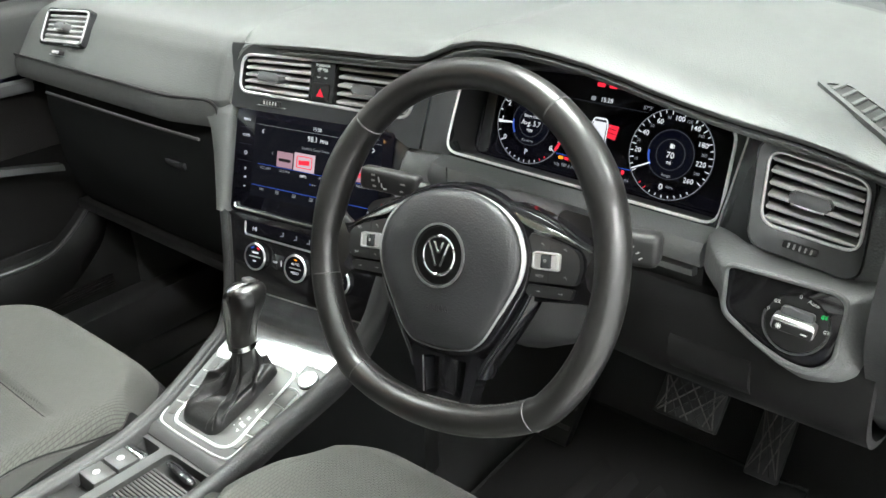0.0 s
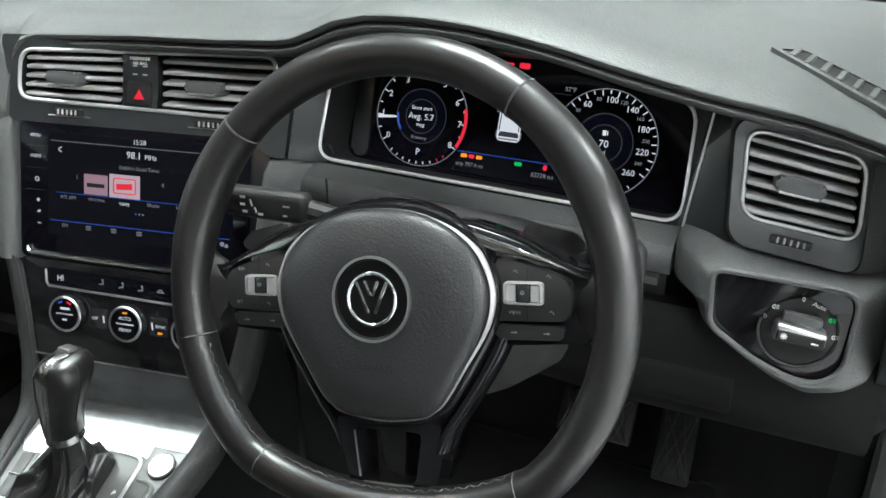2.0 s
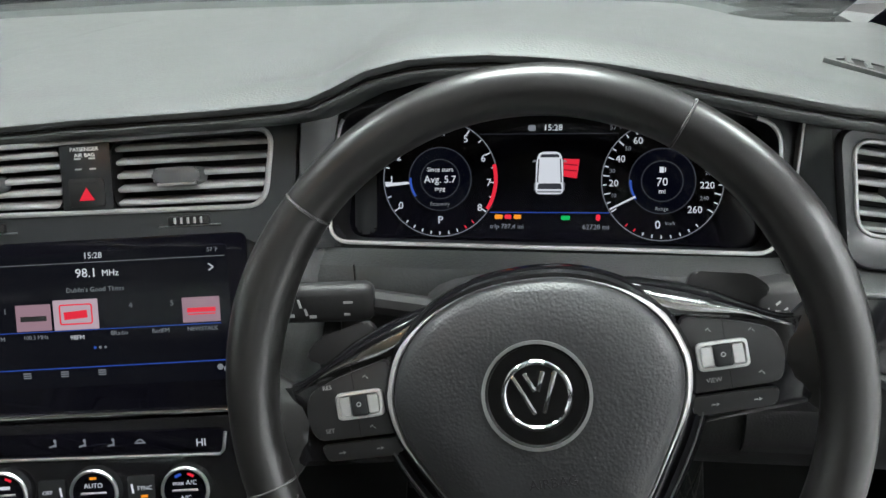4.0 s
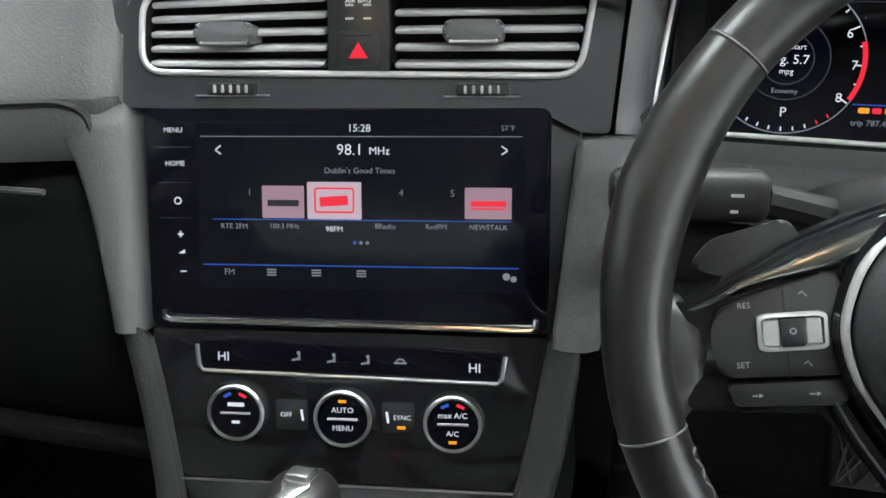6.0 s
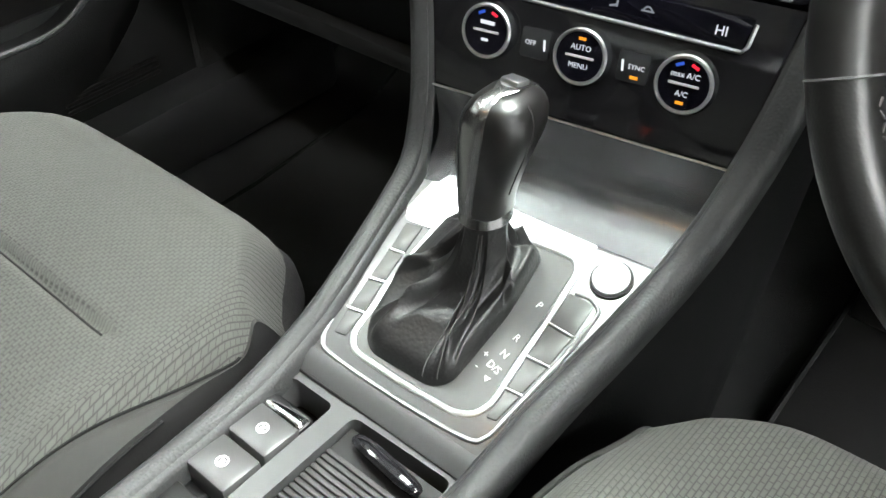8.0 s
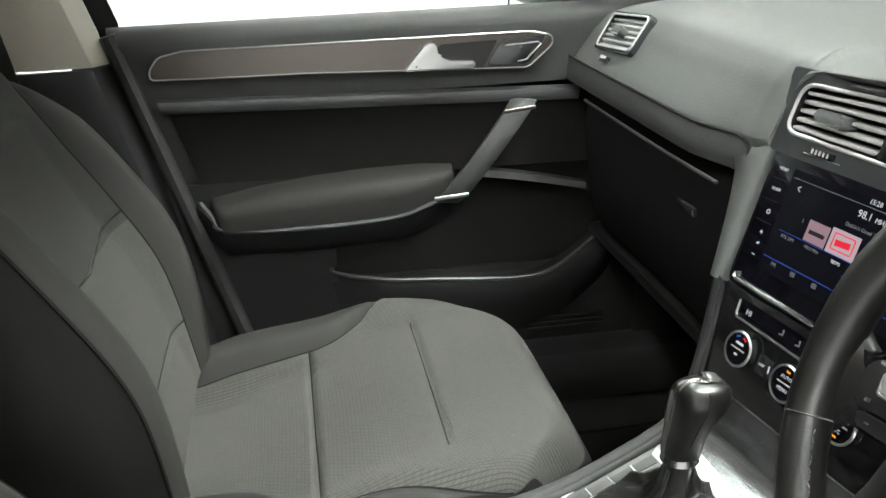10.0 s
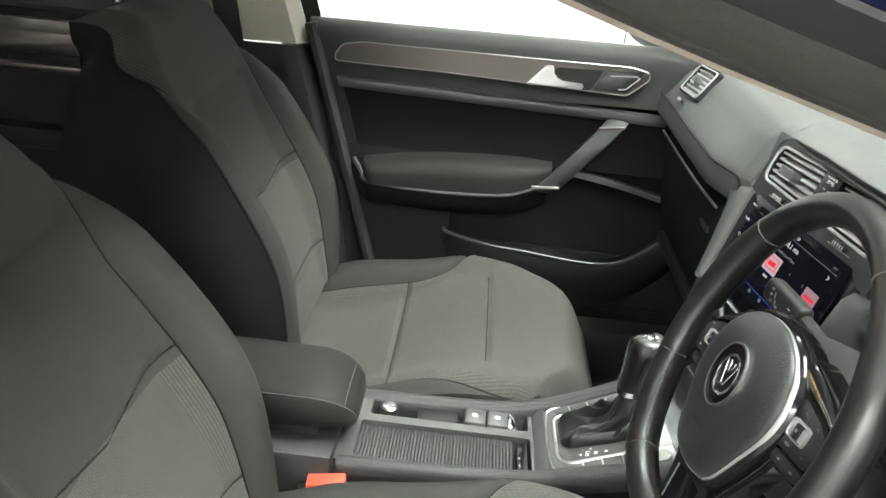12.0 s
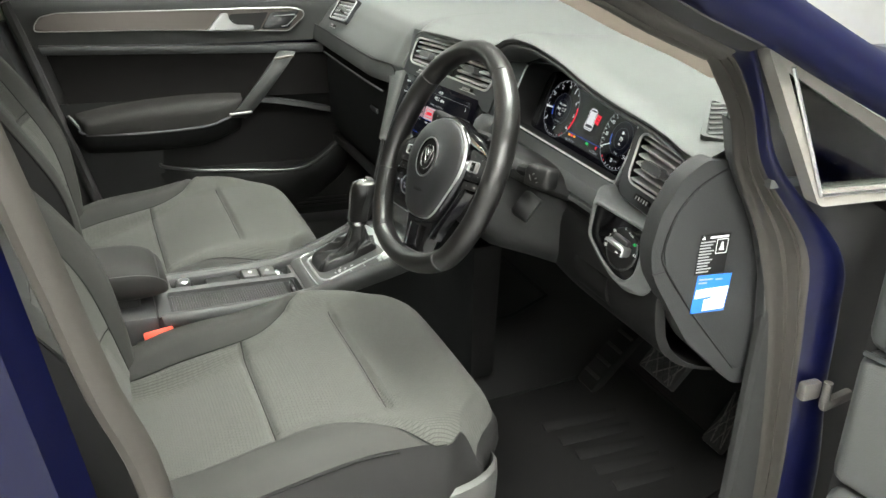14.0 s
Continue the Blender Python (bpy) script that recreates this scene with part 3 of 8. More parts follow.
slider(dash, STACK, -0.068, 0.2105)
slider(dash, STACK, 0.088, 0.2095)
hz = part("hazard_panel", prism(rounded(-0.0065, 0.2205, 0.0315, 0.2755, 0.001), -0.004, 0.002, 0.0006, STACK), GREYGLOSS, dash)
part("hazard_button", prism(rounded(-0.001, 0.2235, 0.026, 0.2455, 0.003), 0.002, 0.0036, 0.0008, STACK), BLACK, hz)
part("hazard_triangle", prism([(0.0065, 0.2285), (0.0185, 0.2285), (0.0125, 0.2385)], 0.0036, 0.0039, 0, STACK), L_RED, hz, "lit red warning triangle")
part("hazard_slot", rbox((0.018, 0.0012, 0.0006), 0.0002, 1, m=at(STACK, 0.0125, 0.2425, 0.0038)), BLACK, hz)
lettering("PASSENGER", 0.0042, WHITEINK, hz, at(STACK, 0.0125, 0.2675, 0.0022))
lettering("AIR BAG", 0.0042, WHITEINK, hz, at(STACK, 0.0125, 0.2630, 0.0022))
for gx, gy in ((0.007, 0.2605), (0.018, 0.2605), (0.007, 0.2525), (0.018, 0.2525)):
    part("printed_mark", rbox((0.005, 0.0012, 0.0004), 0, m=at(STACK, gx, gy, 0.0022)), SLAT, hz)

# infotainment screen
scr = thing("infotainment_screen", "wide black glass infotainment screen showing the radio page", "touch screen", at=on_stack(0.003, 0.13))
part("screen_glass", prism(rounded(-0.1255, 0.0585, 0.1305, 0.1985, 0.006), -0.010, 0.0012, 0.001, STACK), SCREEN, scr, "glossy black screen glass")
part("display_glow", prism(rounded(-0.0925, 0.0845, 0.1150, 0.1895, 0.002), 0.0013, 0.00145, 0, STACK), L_NIGHT, scr)
part("chrome_strip", tube([(-0.117, 0.070, 0.002), (-0.1165, 0.0655, 0.0025), (-0.113, 0.0635, 0.0025), (0.119, 0.061, 0.0025), (0.1225, 0.063, 0.0025), (0.123, 0.068, 0.002)], 0.0021, 8, m=STACK), CHROME, scr, "bright chrome strip under the glass")
Z = 0.0016
for txt, u, v, s, mt, al in (("15:28", 0.012, 0.1862, 0.0066, L_WHITE, "CENTER"), ("98.1", 0.006, 0.1728, 0.0098, L_WHITE, "CENTER"), ("MHz", 0.0245, 0.1722, 0.0068, L_WHITE, "CENTER"), ("Dublin's Good Times", 0.012, 0.1600, 0.0052, L_GREY, "CENTER"), ("57°F", 0.104, 0.1862, 0.0046, L_GREY, "CENTER"), ("MENU", -0.1070, 0.1850, 0.0045, L_WHITE, "CENTER"), ("HOME", -0.1065, 0.1640, 0.0045, L_WHITE, "CENTER"), ("FM", -0.073, 0.0950, 0.0056, L_GREY, "CENTER"), ("1", -0.0585, 0.1460, 0.0062, L_GREY, "CENTER"), ("4", 0.0382, 0.1462, 0.0062, L_GREY, "CENTER"), ("5", 0.0702, 0.1462, 0.0062, L_GREY, "CENTER"), ("RTE 2FM", -0.069, 0.1245, 0.0048, L_GREY, "CENTER"), ("100.3 MHz", -0.0365, 0.1248, 0.0044, L_GREY, "CENTER"), ("98FM", -0.0045, 0.1232, 0.0050, L_WHITE, "CENTER"), ("8Radio", 0.028, 0.1252, 0.0048, L_GREY, "CENTER"), ("RedFM", 0.060, 0.1252, 0.0048, L_GREY, "CENTER"), ("NEWSTALK", 0.0925, 0.1252, 0.0046, L_GREY, "CENTER")):
    lettering(txt, s, mt, scr, at(STACK, u, v, Z), 0.00005, al)
for x0, y0, x1, y1, mt in ((-0.0505, 0.1300, -0.0235, 0.1505, L_PINK), (-0.0215, 0.1295, 0.0130, 0.1530, L_PALE), (0.0778, 0.1305, 0.1068, 0.1500, L_PINK), (-0.0830, 0.1305, -0.0545, 0.1500, L_NIGHT), (0.0150, 0.1305, 0.0435, 0.1500, L_NIGHT), (0.0462, 0.1305, 0.0750, 0.1500, L_NIGHT)):
    part("station_tile", prism(rounded(x0, y0, x1, y1, 0.0006), 0.0015, 0.0016, 0, STACK), mt, scr)
part("station_logo", tube([(x, y, 0.0017) for x, y in rounded(-0.0165, 0.1340, 0.0080, 0.1490, 0.0015)], 0.0006, 5, closed=True, m=STACK), L_RED, scr)
part("station_logo", rbox((0.018, 0.006, 0.0001), 0, m=at(STACK, -0.0045, 0.1410, 0.0018, 4)), L_RED, scr)
part("station_logo", rbox((0.020, 0.0040, 0.0001), 0, m=at(STACK, -0.037, 0.1395, 0.0018)), BLACK, scr)
part("station_logo", rbox((0.022, 0.0035, 0.0001), 0, m=at(STACK, 0.0925, 0.1400, 0.0018)), L_RED, scr)
part("station_logo", rbox((0.021, 0.0010, 0.0001), 0, m=at(STACK, 0.0925, 0.1368, 0.0018)), L_RED, scr)
for x0, x1, y, mt, h in ((-0.0895, 0.1130, 0.1812, L_GREY, 0.0005), (-0.0900, 0.1115, 0.0998, L_BLUE, 0.0007), (-0.0830, 0.1068, 0.1290, L_BLUE, 0.0005)):
    part("display_line", rbox((x1 - x0, h, 0.0001), 0, m=at(STACK, (x0 + x1) / 2, y, 0.0017)), mt, scr)
for u, v, turn in ((-0.078, 0.1728, 1), (0.102, 0.1728, -1)):
    part("display_arrow", join(rbox((0.0045, 0.0008, 0.0001), 0, m=at(STACK, u, v + 0.0014, 0.0017, 35 * turn)), rbox((0.0045, 0.0008, 0.0001), 0, m=at(STACK, u, v - 0.0014, 0.0017, -35 * turn))), L_WHITE, scr)
for u in (-0.0455, -0.0165, 0.0125):
    for k in range(3):
        part("display_icon", rbox((0.006, 0.0009, 0.0001), 0, m=at(STACK, u, 0.0935 + 0.0017 * k, 0.0017)), L_GREY, scr)
part("display_icon", revolve([(0.0024, 0), (0.0024, 0.0001)], 12, at(STACK, 0.104, 0.0945, 0.0016)), L_GREY, scr)
part("display_icon", revolve([(0.0020, 0), (0.0020, 0.0001)], 12, at(STACK, 0.1085, 0.0930, 0.0016)), L_GREY, scr)
for k, mt in enumerate((L_BLUE, L_GREY, L_GREY)):
    part("page_dot", revolve([(0.0011, 0), (0.0011, 0.0001)], 10, at(STACK, 0.0085 + 0.004 * k, 0.1148, 0.0016)), mt, scr)
part("touch_key", ringband(0.0017, 0.0025, 0, 0.0001, n=16, m=at(STACK, -0.1055, 0.1405, 0.0015)), L_WHITE, scr)
part("touch_key", join(rbox((0.004, 0.0009, 0.0001), 0, m=at(STACK, -0.1045, 0.1190, 0.0015)), rbox((0.0009, 0.004, 0.0001), 0, m=at(STACK, -0.1045, 0.1190, 0.0015))), L_WHITE, scr)
part("touch_key", prism([(-0.1065, 0.1065), (-0.102, 0.1065), (-0.102, 0.1095)], 0.0015, 0.0016, 0, STACK), L_WHITE, scr)
part("touch_key", rbox((0.004, 0.0009, 0.0001), 0, m=at(STACK, -0.1035, 0.0950, 0.0015)), L_WHITE, scr)
for v in (0.1745, 0.1520, 0.1295):
    part("key_line", rbox((0.022, 0.0004, 0.0001), 0, m=at(STACK, -0.107, v, 0.0015)), L_DIM, scr)

# climate controls
cli = thing("climate_control_panel", "gloss black climate panel with three chrome-ringed dials", "climate controls", at=on_stack(0, 0.005))
part("fascia", prism(softpoly([(-0.109, -0.0435), (0.111, -0.0465), (0.131, 0.0555), (-0.1265, 0.0575)], 0.003), -0.012, 0.0, 0.001, STACK), GLOSS, cli)
part("display_bar", prism(softpoly([(-0.0925, 0.0305), (0.099, 0.0265), (0.103, 0.0465), (-0.0955, 0.0495)], 0.003), 0.0, 0.0012, 0.0004, STACK), SCREEN, cli)
part("bar_trim", tube([(-0.0965, 0.0470, 0.001), (-0.0955, 0.0335, 0.0015), (-0.0925, 0.0300, 0.002), (0.0990, 0.0255, 0.002), (0.1020, 0.0290, 0.0015), (0.1040, 0.0430, 0.001)], 0.0014, 8, m=STACK), SATINCHROME, cli, "satin chrome underline")
for txt, u, v in (("HI", -0.079, 0.0392), ("HI", 0.0845, 0.0352)):
    lettering(txt, 0.0085, L_WHITE, cli, at(STACK, u, v, 0.0014), 0.00005)
for u, v in ((-0.031, 0.0400), (-0.0080, 0.0392), (0.0142, 0.0385)):
    part("air_symbol", join(revolve([(0.0012, 0), (0.0012, 0.0001)], 10, at(STACK, u + 0.0018, v + 0.0028, 0.0013)), rbox((0.0055, 0.0013, 0.0001), 0, m=at(STACK, u, v - 0.0015, 0.0013, 15)), rbox((0.0013, 0.0045, 0.0001), 0, m=at(STACK, u + 0.0022, v, 0.0013))), L_GREY, cli)
part("car_symbol", join(ringband(0.0022, 0.0032, 0, 0.0001, 0, 180, 12, at(STACK, 0.037, 0.0375, 0.0013)), rbox((0.0085, 0.0011, 0.0001), 0, m=at(STACK, 0.037, 0.0375, 0.0013))), L_GREY, cli)


def dial(u, v, top, low, dots):
    M = at(STACK, u, v, -0.004)
    d = part("dial", revolve([(0.0205, 0.0), (0.0205, 0.004), (0.0195, 0.006), (0.0190, 0.0095), (0.0183, 0.0100)], 40, M), GREYGLOSS, cli, "round dial with chrome lower ring")
    part("dial_face", revolve([(0.0163, 0.0097), (0.0163, 0.0103)], 36, M), SCREEN, d)
    part("dial_ring", revolve([(0.0165, 0.0095), (0.0165, 0.0113), (0.0180, 0.0117), (0.0190, 0.0103), (0.0190, 0.0093)], 40, M), SATINCHROME, d)
    part("dial_bar", rbox((0.020, 0.0017, 0.0006), 0.0002, 1, m=at(M, 0, 0, 0.0105)), SLAT if top != "AUTO" else GREYINK, d)
    part("dial_mark", rbox((0.011, 0.0026, 0.0001), 0, m=at(M, 0.0005, 0.0058, 0.0105)) if not top else ringband(0, 0.0001, 0, 0.0001, n=4, m=at(M, 0, 0, 0.0105)), L_WHITE, d)
    if top:
        lettering(top, 0.0052, L_WHITE, d, at(M, 0, 0.0058, 0.0104), 0.00005)
    if low:
        lettering(low, 0.0050, L_WHITE, d, at(M, 0, -0.0062, 0.0104), 0.00005)
    for x, y, mt in dots:
        part("dial_light", rbox((0.0052, 0.0020, 0.0001), 0, m=at(M, x, y, 0.0105, -25 * x / 0.005 if mt is not L_AMBER else 0)), mt, d)


dial(-0.0705, 0.0030, "", "", ((-0.005, 0.0120, L_BLUE), (0.005, 0.0120, L_RED), (0, -0.0060, L_WHITE)))
dial(0.0, 0.0010, "AUTO", "MENU", ((0, 0.0118, L_AMBER),))
dial(0.0710, -0.0005, "max A/C", "A/C", ((-0.005, 0.0120, L_BLUE), (0.005, 0.0120, L_RED), (0, -0.0118, L_AMBER)))
for u, txt, lit in ((-0.0345, "OFF", False), (0.0355, "SYNC", True)):
    k = part("climate_button", prism(rounded(u - 0.0105, -0.0085, u + 0.0105, 0.0115, 0.0015), 0.0, 0.0018, 0.0006, STACK), GREYGLOSS, cli)
    lettering(txt, 0.0046, L_WHITE, k, at(STACK, u + (0.0025 if lit else -0.0035), 0.0015, 0.0020), 0.00005)
    part("fan_mark", rbox((0.0016, 0.0075, 0.0001), 0, m=at(STACK, u + (-0.0070 if lit else 0.0070), 0.0015, 0.0020, 8)), L_WHITE, k)
    if lit:
        part("button_light", rbox((0.0055, 0.0022, 0.0001), 0, m=at(STACK, u + 0.002, -0.0050, 0.0020)), L_AMBER, k)

# ---- instrument cluster ----
clu = thing("instrument_cluster", "digital instrument cluster with two round gauges, lit", "instrument cluster", at=(0.35, 0.13, 0.915))
part("cluster_face", prism(rounded(-0.176, -0.062, 0.176, 0.066, 0.03), -0.008, -0.001, 0, CLUST), SCREEN, clu, "black display glass")
CS = frame_of((0.177, 0.1067, 0.870), (0.339, 0.006, -0.007), (0, 0.30, 0.954))
CQ = [(-0.001, 0.0010), (0.12, 0.0003), (0.22, 0.0000), (0.3440, -0.0010), (0.3430, 0.045), (0.3415, 0.096), (0.277, 0.1105), (0.207, 0.1200), (0.14, 0.1185), (0.0635, 0.1135), (0.0090, 0.1030), (0.0045, 0.060)]
face_q = [CS @ Vector((x, y, 0)) for x, y in CQ]


def soft3(pts, r, n=5):
    out = []
    k = len(pts)
    for i in range(k):
        p, a, b = Vector(pts[i]), Vector(pts[i - 1]), Vector(pts[(i + 1) % k])
        q1, q2 = p + (a - p).normalized() * min(r, (a - p).length * 0.45), p + (b - p).normalized() * min(r, (b - p).length * 0.45)
        for j in range(n + 1):
            f = j / n
            out.append((1 - f) ** 2 * q1 + 2 * f * (1 - f) * p + f * f * q2)
    return out


rim_pts = soft3(face_q, 0.018)
k0 = max(range(len(rim_pts)), key=lambda k: (CS.inverted() @ rim_pts[k]).y)
turned = rim_pts[k0:] + rim_pts[:k0]
bright = [p for p in turned if (CS.inverted() @ p).y < 0.100]
part("chrome_surround", tube([p + CS.to_3x3() @ Vector((0, 0, 0.0012)) for p in bright], 0.0017, 8), BRIGHT, clu, "thin chrome surround")
part("surround_line", tube(rim_pts, 0.0011, 6, closed=True), SATIN, clu, "fine grey line round the display")
INW = CS.to_3x3() @ Vector((0, 0, -1))
mid_c = sum(rim_pts, Vector()) / len(rim_pts)
deep = []
for p in rim_pts:
    l = CLUST.inverted() @ (mid_c + (p - mid_c) * 0.975)
    deep.append(CLUST @ Vector((l.x, l.y, -0.010)))
part("recess_wall", loft([rim_pts, [p.lerp(q, 0.15) for p, q in zip(rim_pts, deep)], deep], closed=True, cap=False), BLACK, clu)
part("recess_back", loft([deep, [p + INW * 0.003 for p in deep]], closed=True, cap=True), BLACK, clu)
part("display_step", prism(rounded(-0.158, -0.050, -0.140, 0.045, 0.006), -0.006, 0.002, 0.003, CLUST), GREYGLOSS, clu, "dark step beside the display")
side = []
for k in range(11):
    f = k / 10
    a_ = on_stack(0.1672 + 0.0113 * f, 0.183 + 0.109 * f, 0.0)
    b_ = CS @ Vector((float(np.interp(f, [0, 0.06, 0.5, 0.88, 1.0], [0.010, 0.001, 0.0030, 0.0060, 0.0110])), -0.002 + 0.112 * f, 0.0015))
    side.append([a_ + Vector((0, 0.020, 0)), a_ + Vector((0.0006, 0.002, 0)), a_.lerp(b_, 0.05), a_.lerp(b_, 0.5) + Vector((0, -0.0015, 0)), b_, b_ + Vector((0, 0.012, 0))])
part("stack_flank_panel", thick(side, (0, 0.006, 0)), SIDEGLOSS, dash, "gloss strip beside the cluster", sharp=40)
outer = []
for p in rim_pts:
    l = CS.inverted() @ p
    ox = -0.010 if l.x < 0.17 else 0.024
    f = abs(l.x - 0.171) / 0.172
    outer.append(CS @ Vector((l.x + ox * f, l.y + (-0.012 if l.y < 0.03 else 0.030 * smooth(0.03, 0.12, l.y)), -0.006)))
part("surround_panel", loft([rim_pts, [p.lerp(q, 0.12) + INW * -0.0015 for p, q in zip(rim_pts, outer)], outer], closed=True), GREYGLOSS, clu, "dark gloss surround")


def gauge(cx, cy, r, marks, a_start, a_end, big, inner_txt, arcs):
    M = at(CLUST, cx, cy, 0)
    g = part("gauge", ringband(r - 0.0007, r, 0, 0.0002, n=72, m=M), L_GREY, clu, "round lit gauge")
    n = big
    for i in range(n + 1):
        a = a_start + (a_end - a_start) * i / n
        ln = 0.0048 if i % 2 == 0 else 0.003
        t = radians(a)
        part("tick", rbox((ln, 0.0009, 0.0001), 0, m=M @ pose(math.cos(t) * (r - 0.0012 - ln / 2), math.sin(t) * (r - 0.0012 - ln / 2), 0.0002, 0, 0, a)), L_WHITE, g)
    for txt, x, y, s, mt in marks:
        lettering(txt, s, mt, g, at(CLUST, x, y, 0.0003), 0.00005)
    part("inner_dial", revolve([(r * 0.54, 0), (r * 0.54, 0.0001)], 48, M), L_NIGHT, g)
    part("inner_ring", ringband(r * 0.535, r * 0.55, 0.0001, 0.0003, n=60, m=M), L_DIM, g)
    part("inner_ring", ringband(r * 0.33, r * 0.345, 0.0001, 0.0003, n=48, m=M), L_DIM, g)
    part("blue_arc", ringband(r * 0.50, r * 0.535, 0.0001, 0.0004, 178, 215, 10, M), L_BLUE, g)
    for txt, y, s, mt in inner_txt:
        lettering(txt, s, mt, g, at(M, 0, y, 0.0004), 0.00005)
    for a0, a1, rr0, rr1, mt in arcs:
        part("gauge_arc", ringband(rr0, rr1, 0.0001, 0.0004, a0, a1, 20, M), mt, g)
    return g, M


g, M = gauge(-0.0884, -0.0050, 0.0465, (("8", -0.0562, -0.0280, 0.0082, L_WHITE), ("7", -0.0490, -0.0080, 0.0082, L_WHITE), ("6", -0.0535, 0.0113, 0.0082, L_WHITE), ("5", -0.0676, 0.0268, 0.0082, L_WHITE), ("4", -0.086, 0.0320, 0.0082, L_WHITE), ("3", -0.106, 0.0270, 0.0082, L_WHITE), ("2", -0.122, 0.0125, 0.0082, L_WHITE), ("1", -0.1280, -0.0060, 0.0082, L_WHITE), ("0", -0.1204, -0.0266, 0.0082, L_WHITE), ("P", -0.088, -0.0382, 0.0085, L_WHITE)), 215, -35, 16, (("Since start", 0.0075, 0.0050, L_WHITE), ("Avg. 5.7", -0.0005, 0.0080, L_WHITE), ("mpg", -0.0078, 0.0050, L_WHITE), ("Economy", -0.0200, 0.0042, L_GREY)), ((-32, 15, 0.0435, 0.0465, L_RED),))
part("needle", prism([(-0.045, -0.0012), (-0.026, 0.0006), (-0.026, -0.0006), (-0.045, 0.0012)], 0.0004, 0.0006, 0, M @ pose(0, 0, 0, 0, 0, 6)), L_WHITE, g)
part("needle", rbox((0.019, 0.0013, 0.0002), 0, m=M @ pose(-0.0345, -0.0045, 0.0005, 0, 0, 7)), L_WHITE, g)
for k in range(9):
    a = radians(232 + 9.5 * k)
    part("tick", rbox((0.0026, 0.0009, 0.0001), 0, m=M @ pose(math.cos(a) * 0.0435, math.sin(a) * 0.0435, 0.0003, 0, 0, math.degrees(a))), L_RED if k > 6 else L_WHITE, g)
g, M = gauge(0.0860, -0.0067, 0.0467, (("20", 0.0490, -0.0085, 0.0075, L_WHITE), ("40", 0.0540, 0.0104, 0.0075, L_WHITE), ("60", 0.0672, 0.0245, 0.0075, L_WHITE), ("100", 0.0878, 0.0304, 0.0075, L_WHITE), ("140", 0.1062, 0.0240, 0.0075, L_WHITE), ("180", 0.1180, 0.0090, 0.0075, L_WHITE), ("220", 0.1200, -0.0101, 0.0075, L_WHITE), ("260", 0.1110, -0.0290, 0.0075, L_WHITE), ("10", 0.0490, -0.0180, 0.0045, L_GREY), ("30", 0.0478, 0.0012, 0.0045, L_GREY), ("50", 0.0595, 0.0185, 0.0045, L_GREY), ("80", 0.0765, 0.0300, 0.0045, L_GREY), ("120", 0.0985, 0.0292, 0.0045, L_GREY), ("160", 0.1140, 0.0175, 0.0045, L_GREY), ("200", 0.1215, -0.0005, 0.0045, L_GREY), ("240", 0.1180, -0.0200, 0.0045, L_GREY), ("0", 0.0831, -0.0409, 0.0090, L_WHITE), ("km/h", 0.0925, -0.0395, 0.0038, L_GREY)), 212, -32, 26, (("70", -0.0008, 0.0090, L_WHITE), ("mi", -0.0080, 0.0055, L_WHITE), ("Range", -0.0215, 0.0042, L_GREY)), ())
part("needle", rbox((0.022, 0.0014, 0.0002), 0, m=M @ pose(-0.0300, -0.0170, 0.0005, 0, 0, 27)), L_WHITE, g)
part("fuel_symbol", join(rbox((0.0032, 0.0044, 0.0001), 0, m=at(M, -0.0005, 0.0088, 0.0004)), rbox((0.0008, 0.0036, 0.0001), 0, m=at(M, 0.0022, 0.0088, 0.0004))), L_WHITE, g)
for k in range(9):
    a = radians(232 + 9.5 * k)
    part("tick", rbox((0.0026, 0.0009, 0.0001), 0, m=M @ pose(math.cos(a) * 0.0435, math.sin(a) * 0.0435, 0.0003, 0, 0, math.degrees(a))), L_RED if k < 2 else L_WHITE, g)
car = part("car_picture", prism(softpoly([(-0.0120, -0.0170), (0.0100, -0.0170), (0.0095, 0.0100), (0.0070, 0.0165), (-0.0085, 0.0165), (-0.0115, 0.0100)], 0.004), 0.0001, 0.0003, 0, CLUST), L_WHITE, clu, "white car picture with a red open door")
part("car_window", prism(softpoly([(-0.0105, -0.0130), (0.0090, -0.0130), (0.0080, -0.0085), (-0.0095, -0.0085)], 0.001), 0.0003, 0.0004, 0, CLUST), L_DIM, car)
part("car_window", prism(softpoly([(-0.0085, 0.0120), (0.0070, 0.0120), (0.0060, 0.0145), (-0.0075, 0.0145)], 0.001), 0.0003, 0.0004, 0, CLUST), L_DIM, car)
for sx_ in (-1, 1):
    part("car_window", prism([(sx_ * 0.0098 - 0.0010, -0.0075), (sx_ * 0.0088 - 0.0010, -0.0075), (sx_ * 0.0080 - 0.0010, 0.0110), (sx_ * 0.0090 - 0.0010, 0.0105)], 0.0003, 0.0004, 0, CLUST), L_DIM, car)
    part("car_mirror", prism(softpoly([(sx_ * 0.0105 - 0.001, 0.0085), (sx_ * 0.0135 - 0.001, 0.0080), (sx_ * 0.0130 - 0.001, 0.0098), (sx_ * 0.0105 - 0.001, 0.0102)], 0.0004), 0.0001, 0.0003, 0, CLUST), L_GREY, car)
    part("car_wheel", rbox((0.0016, 0.0060, 0.0001), 0, m=at(CLUST, sx_ * 0.0112 - 0.001, -0.0110, 0.0002)), L_GREY, car)
part("car_bumper", rbox((0.0190, 0.0014, 0.0001), 0, m=at(CLUST, -0.001, -0.0150, 0.0004)), L_GREY, car)
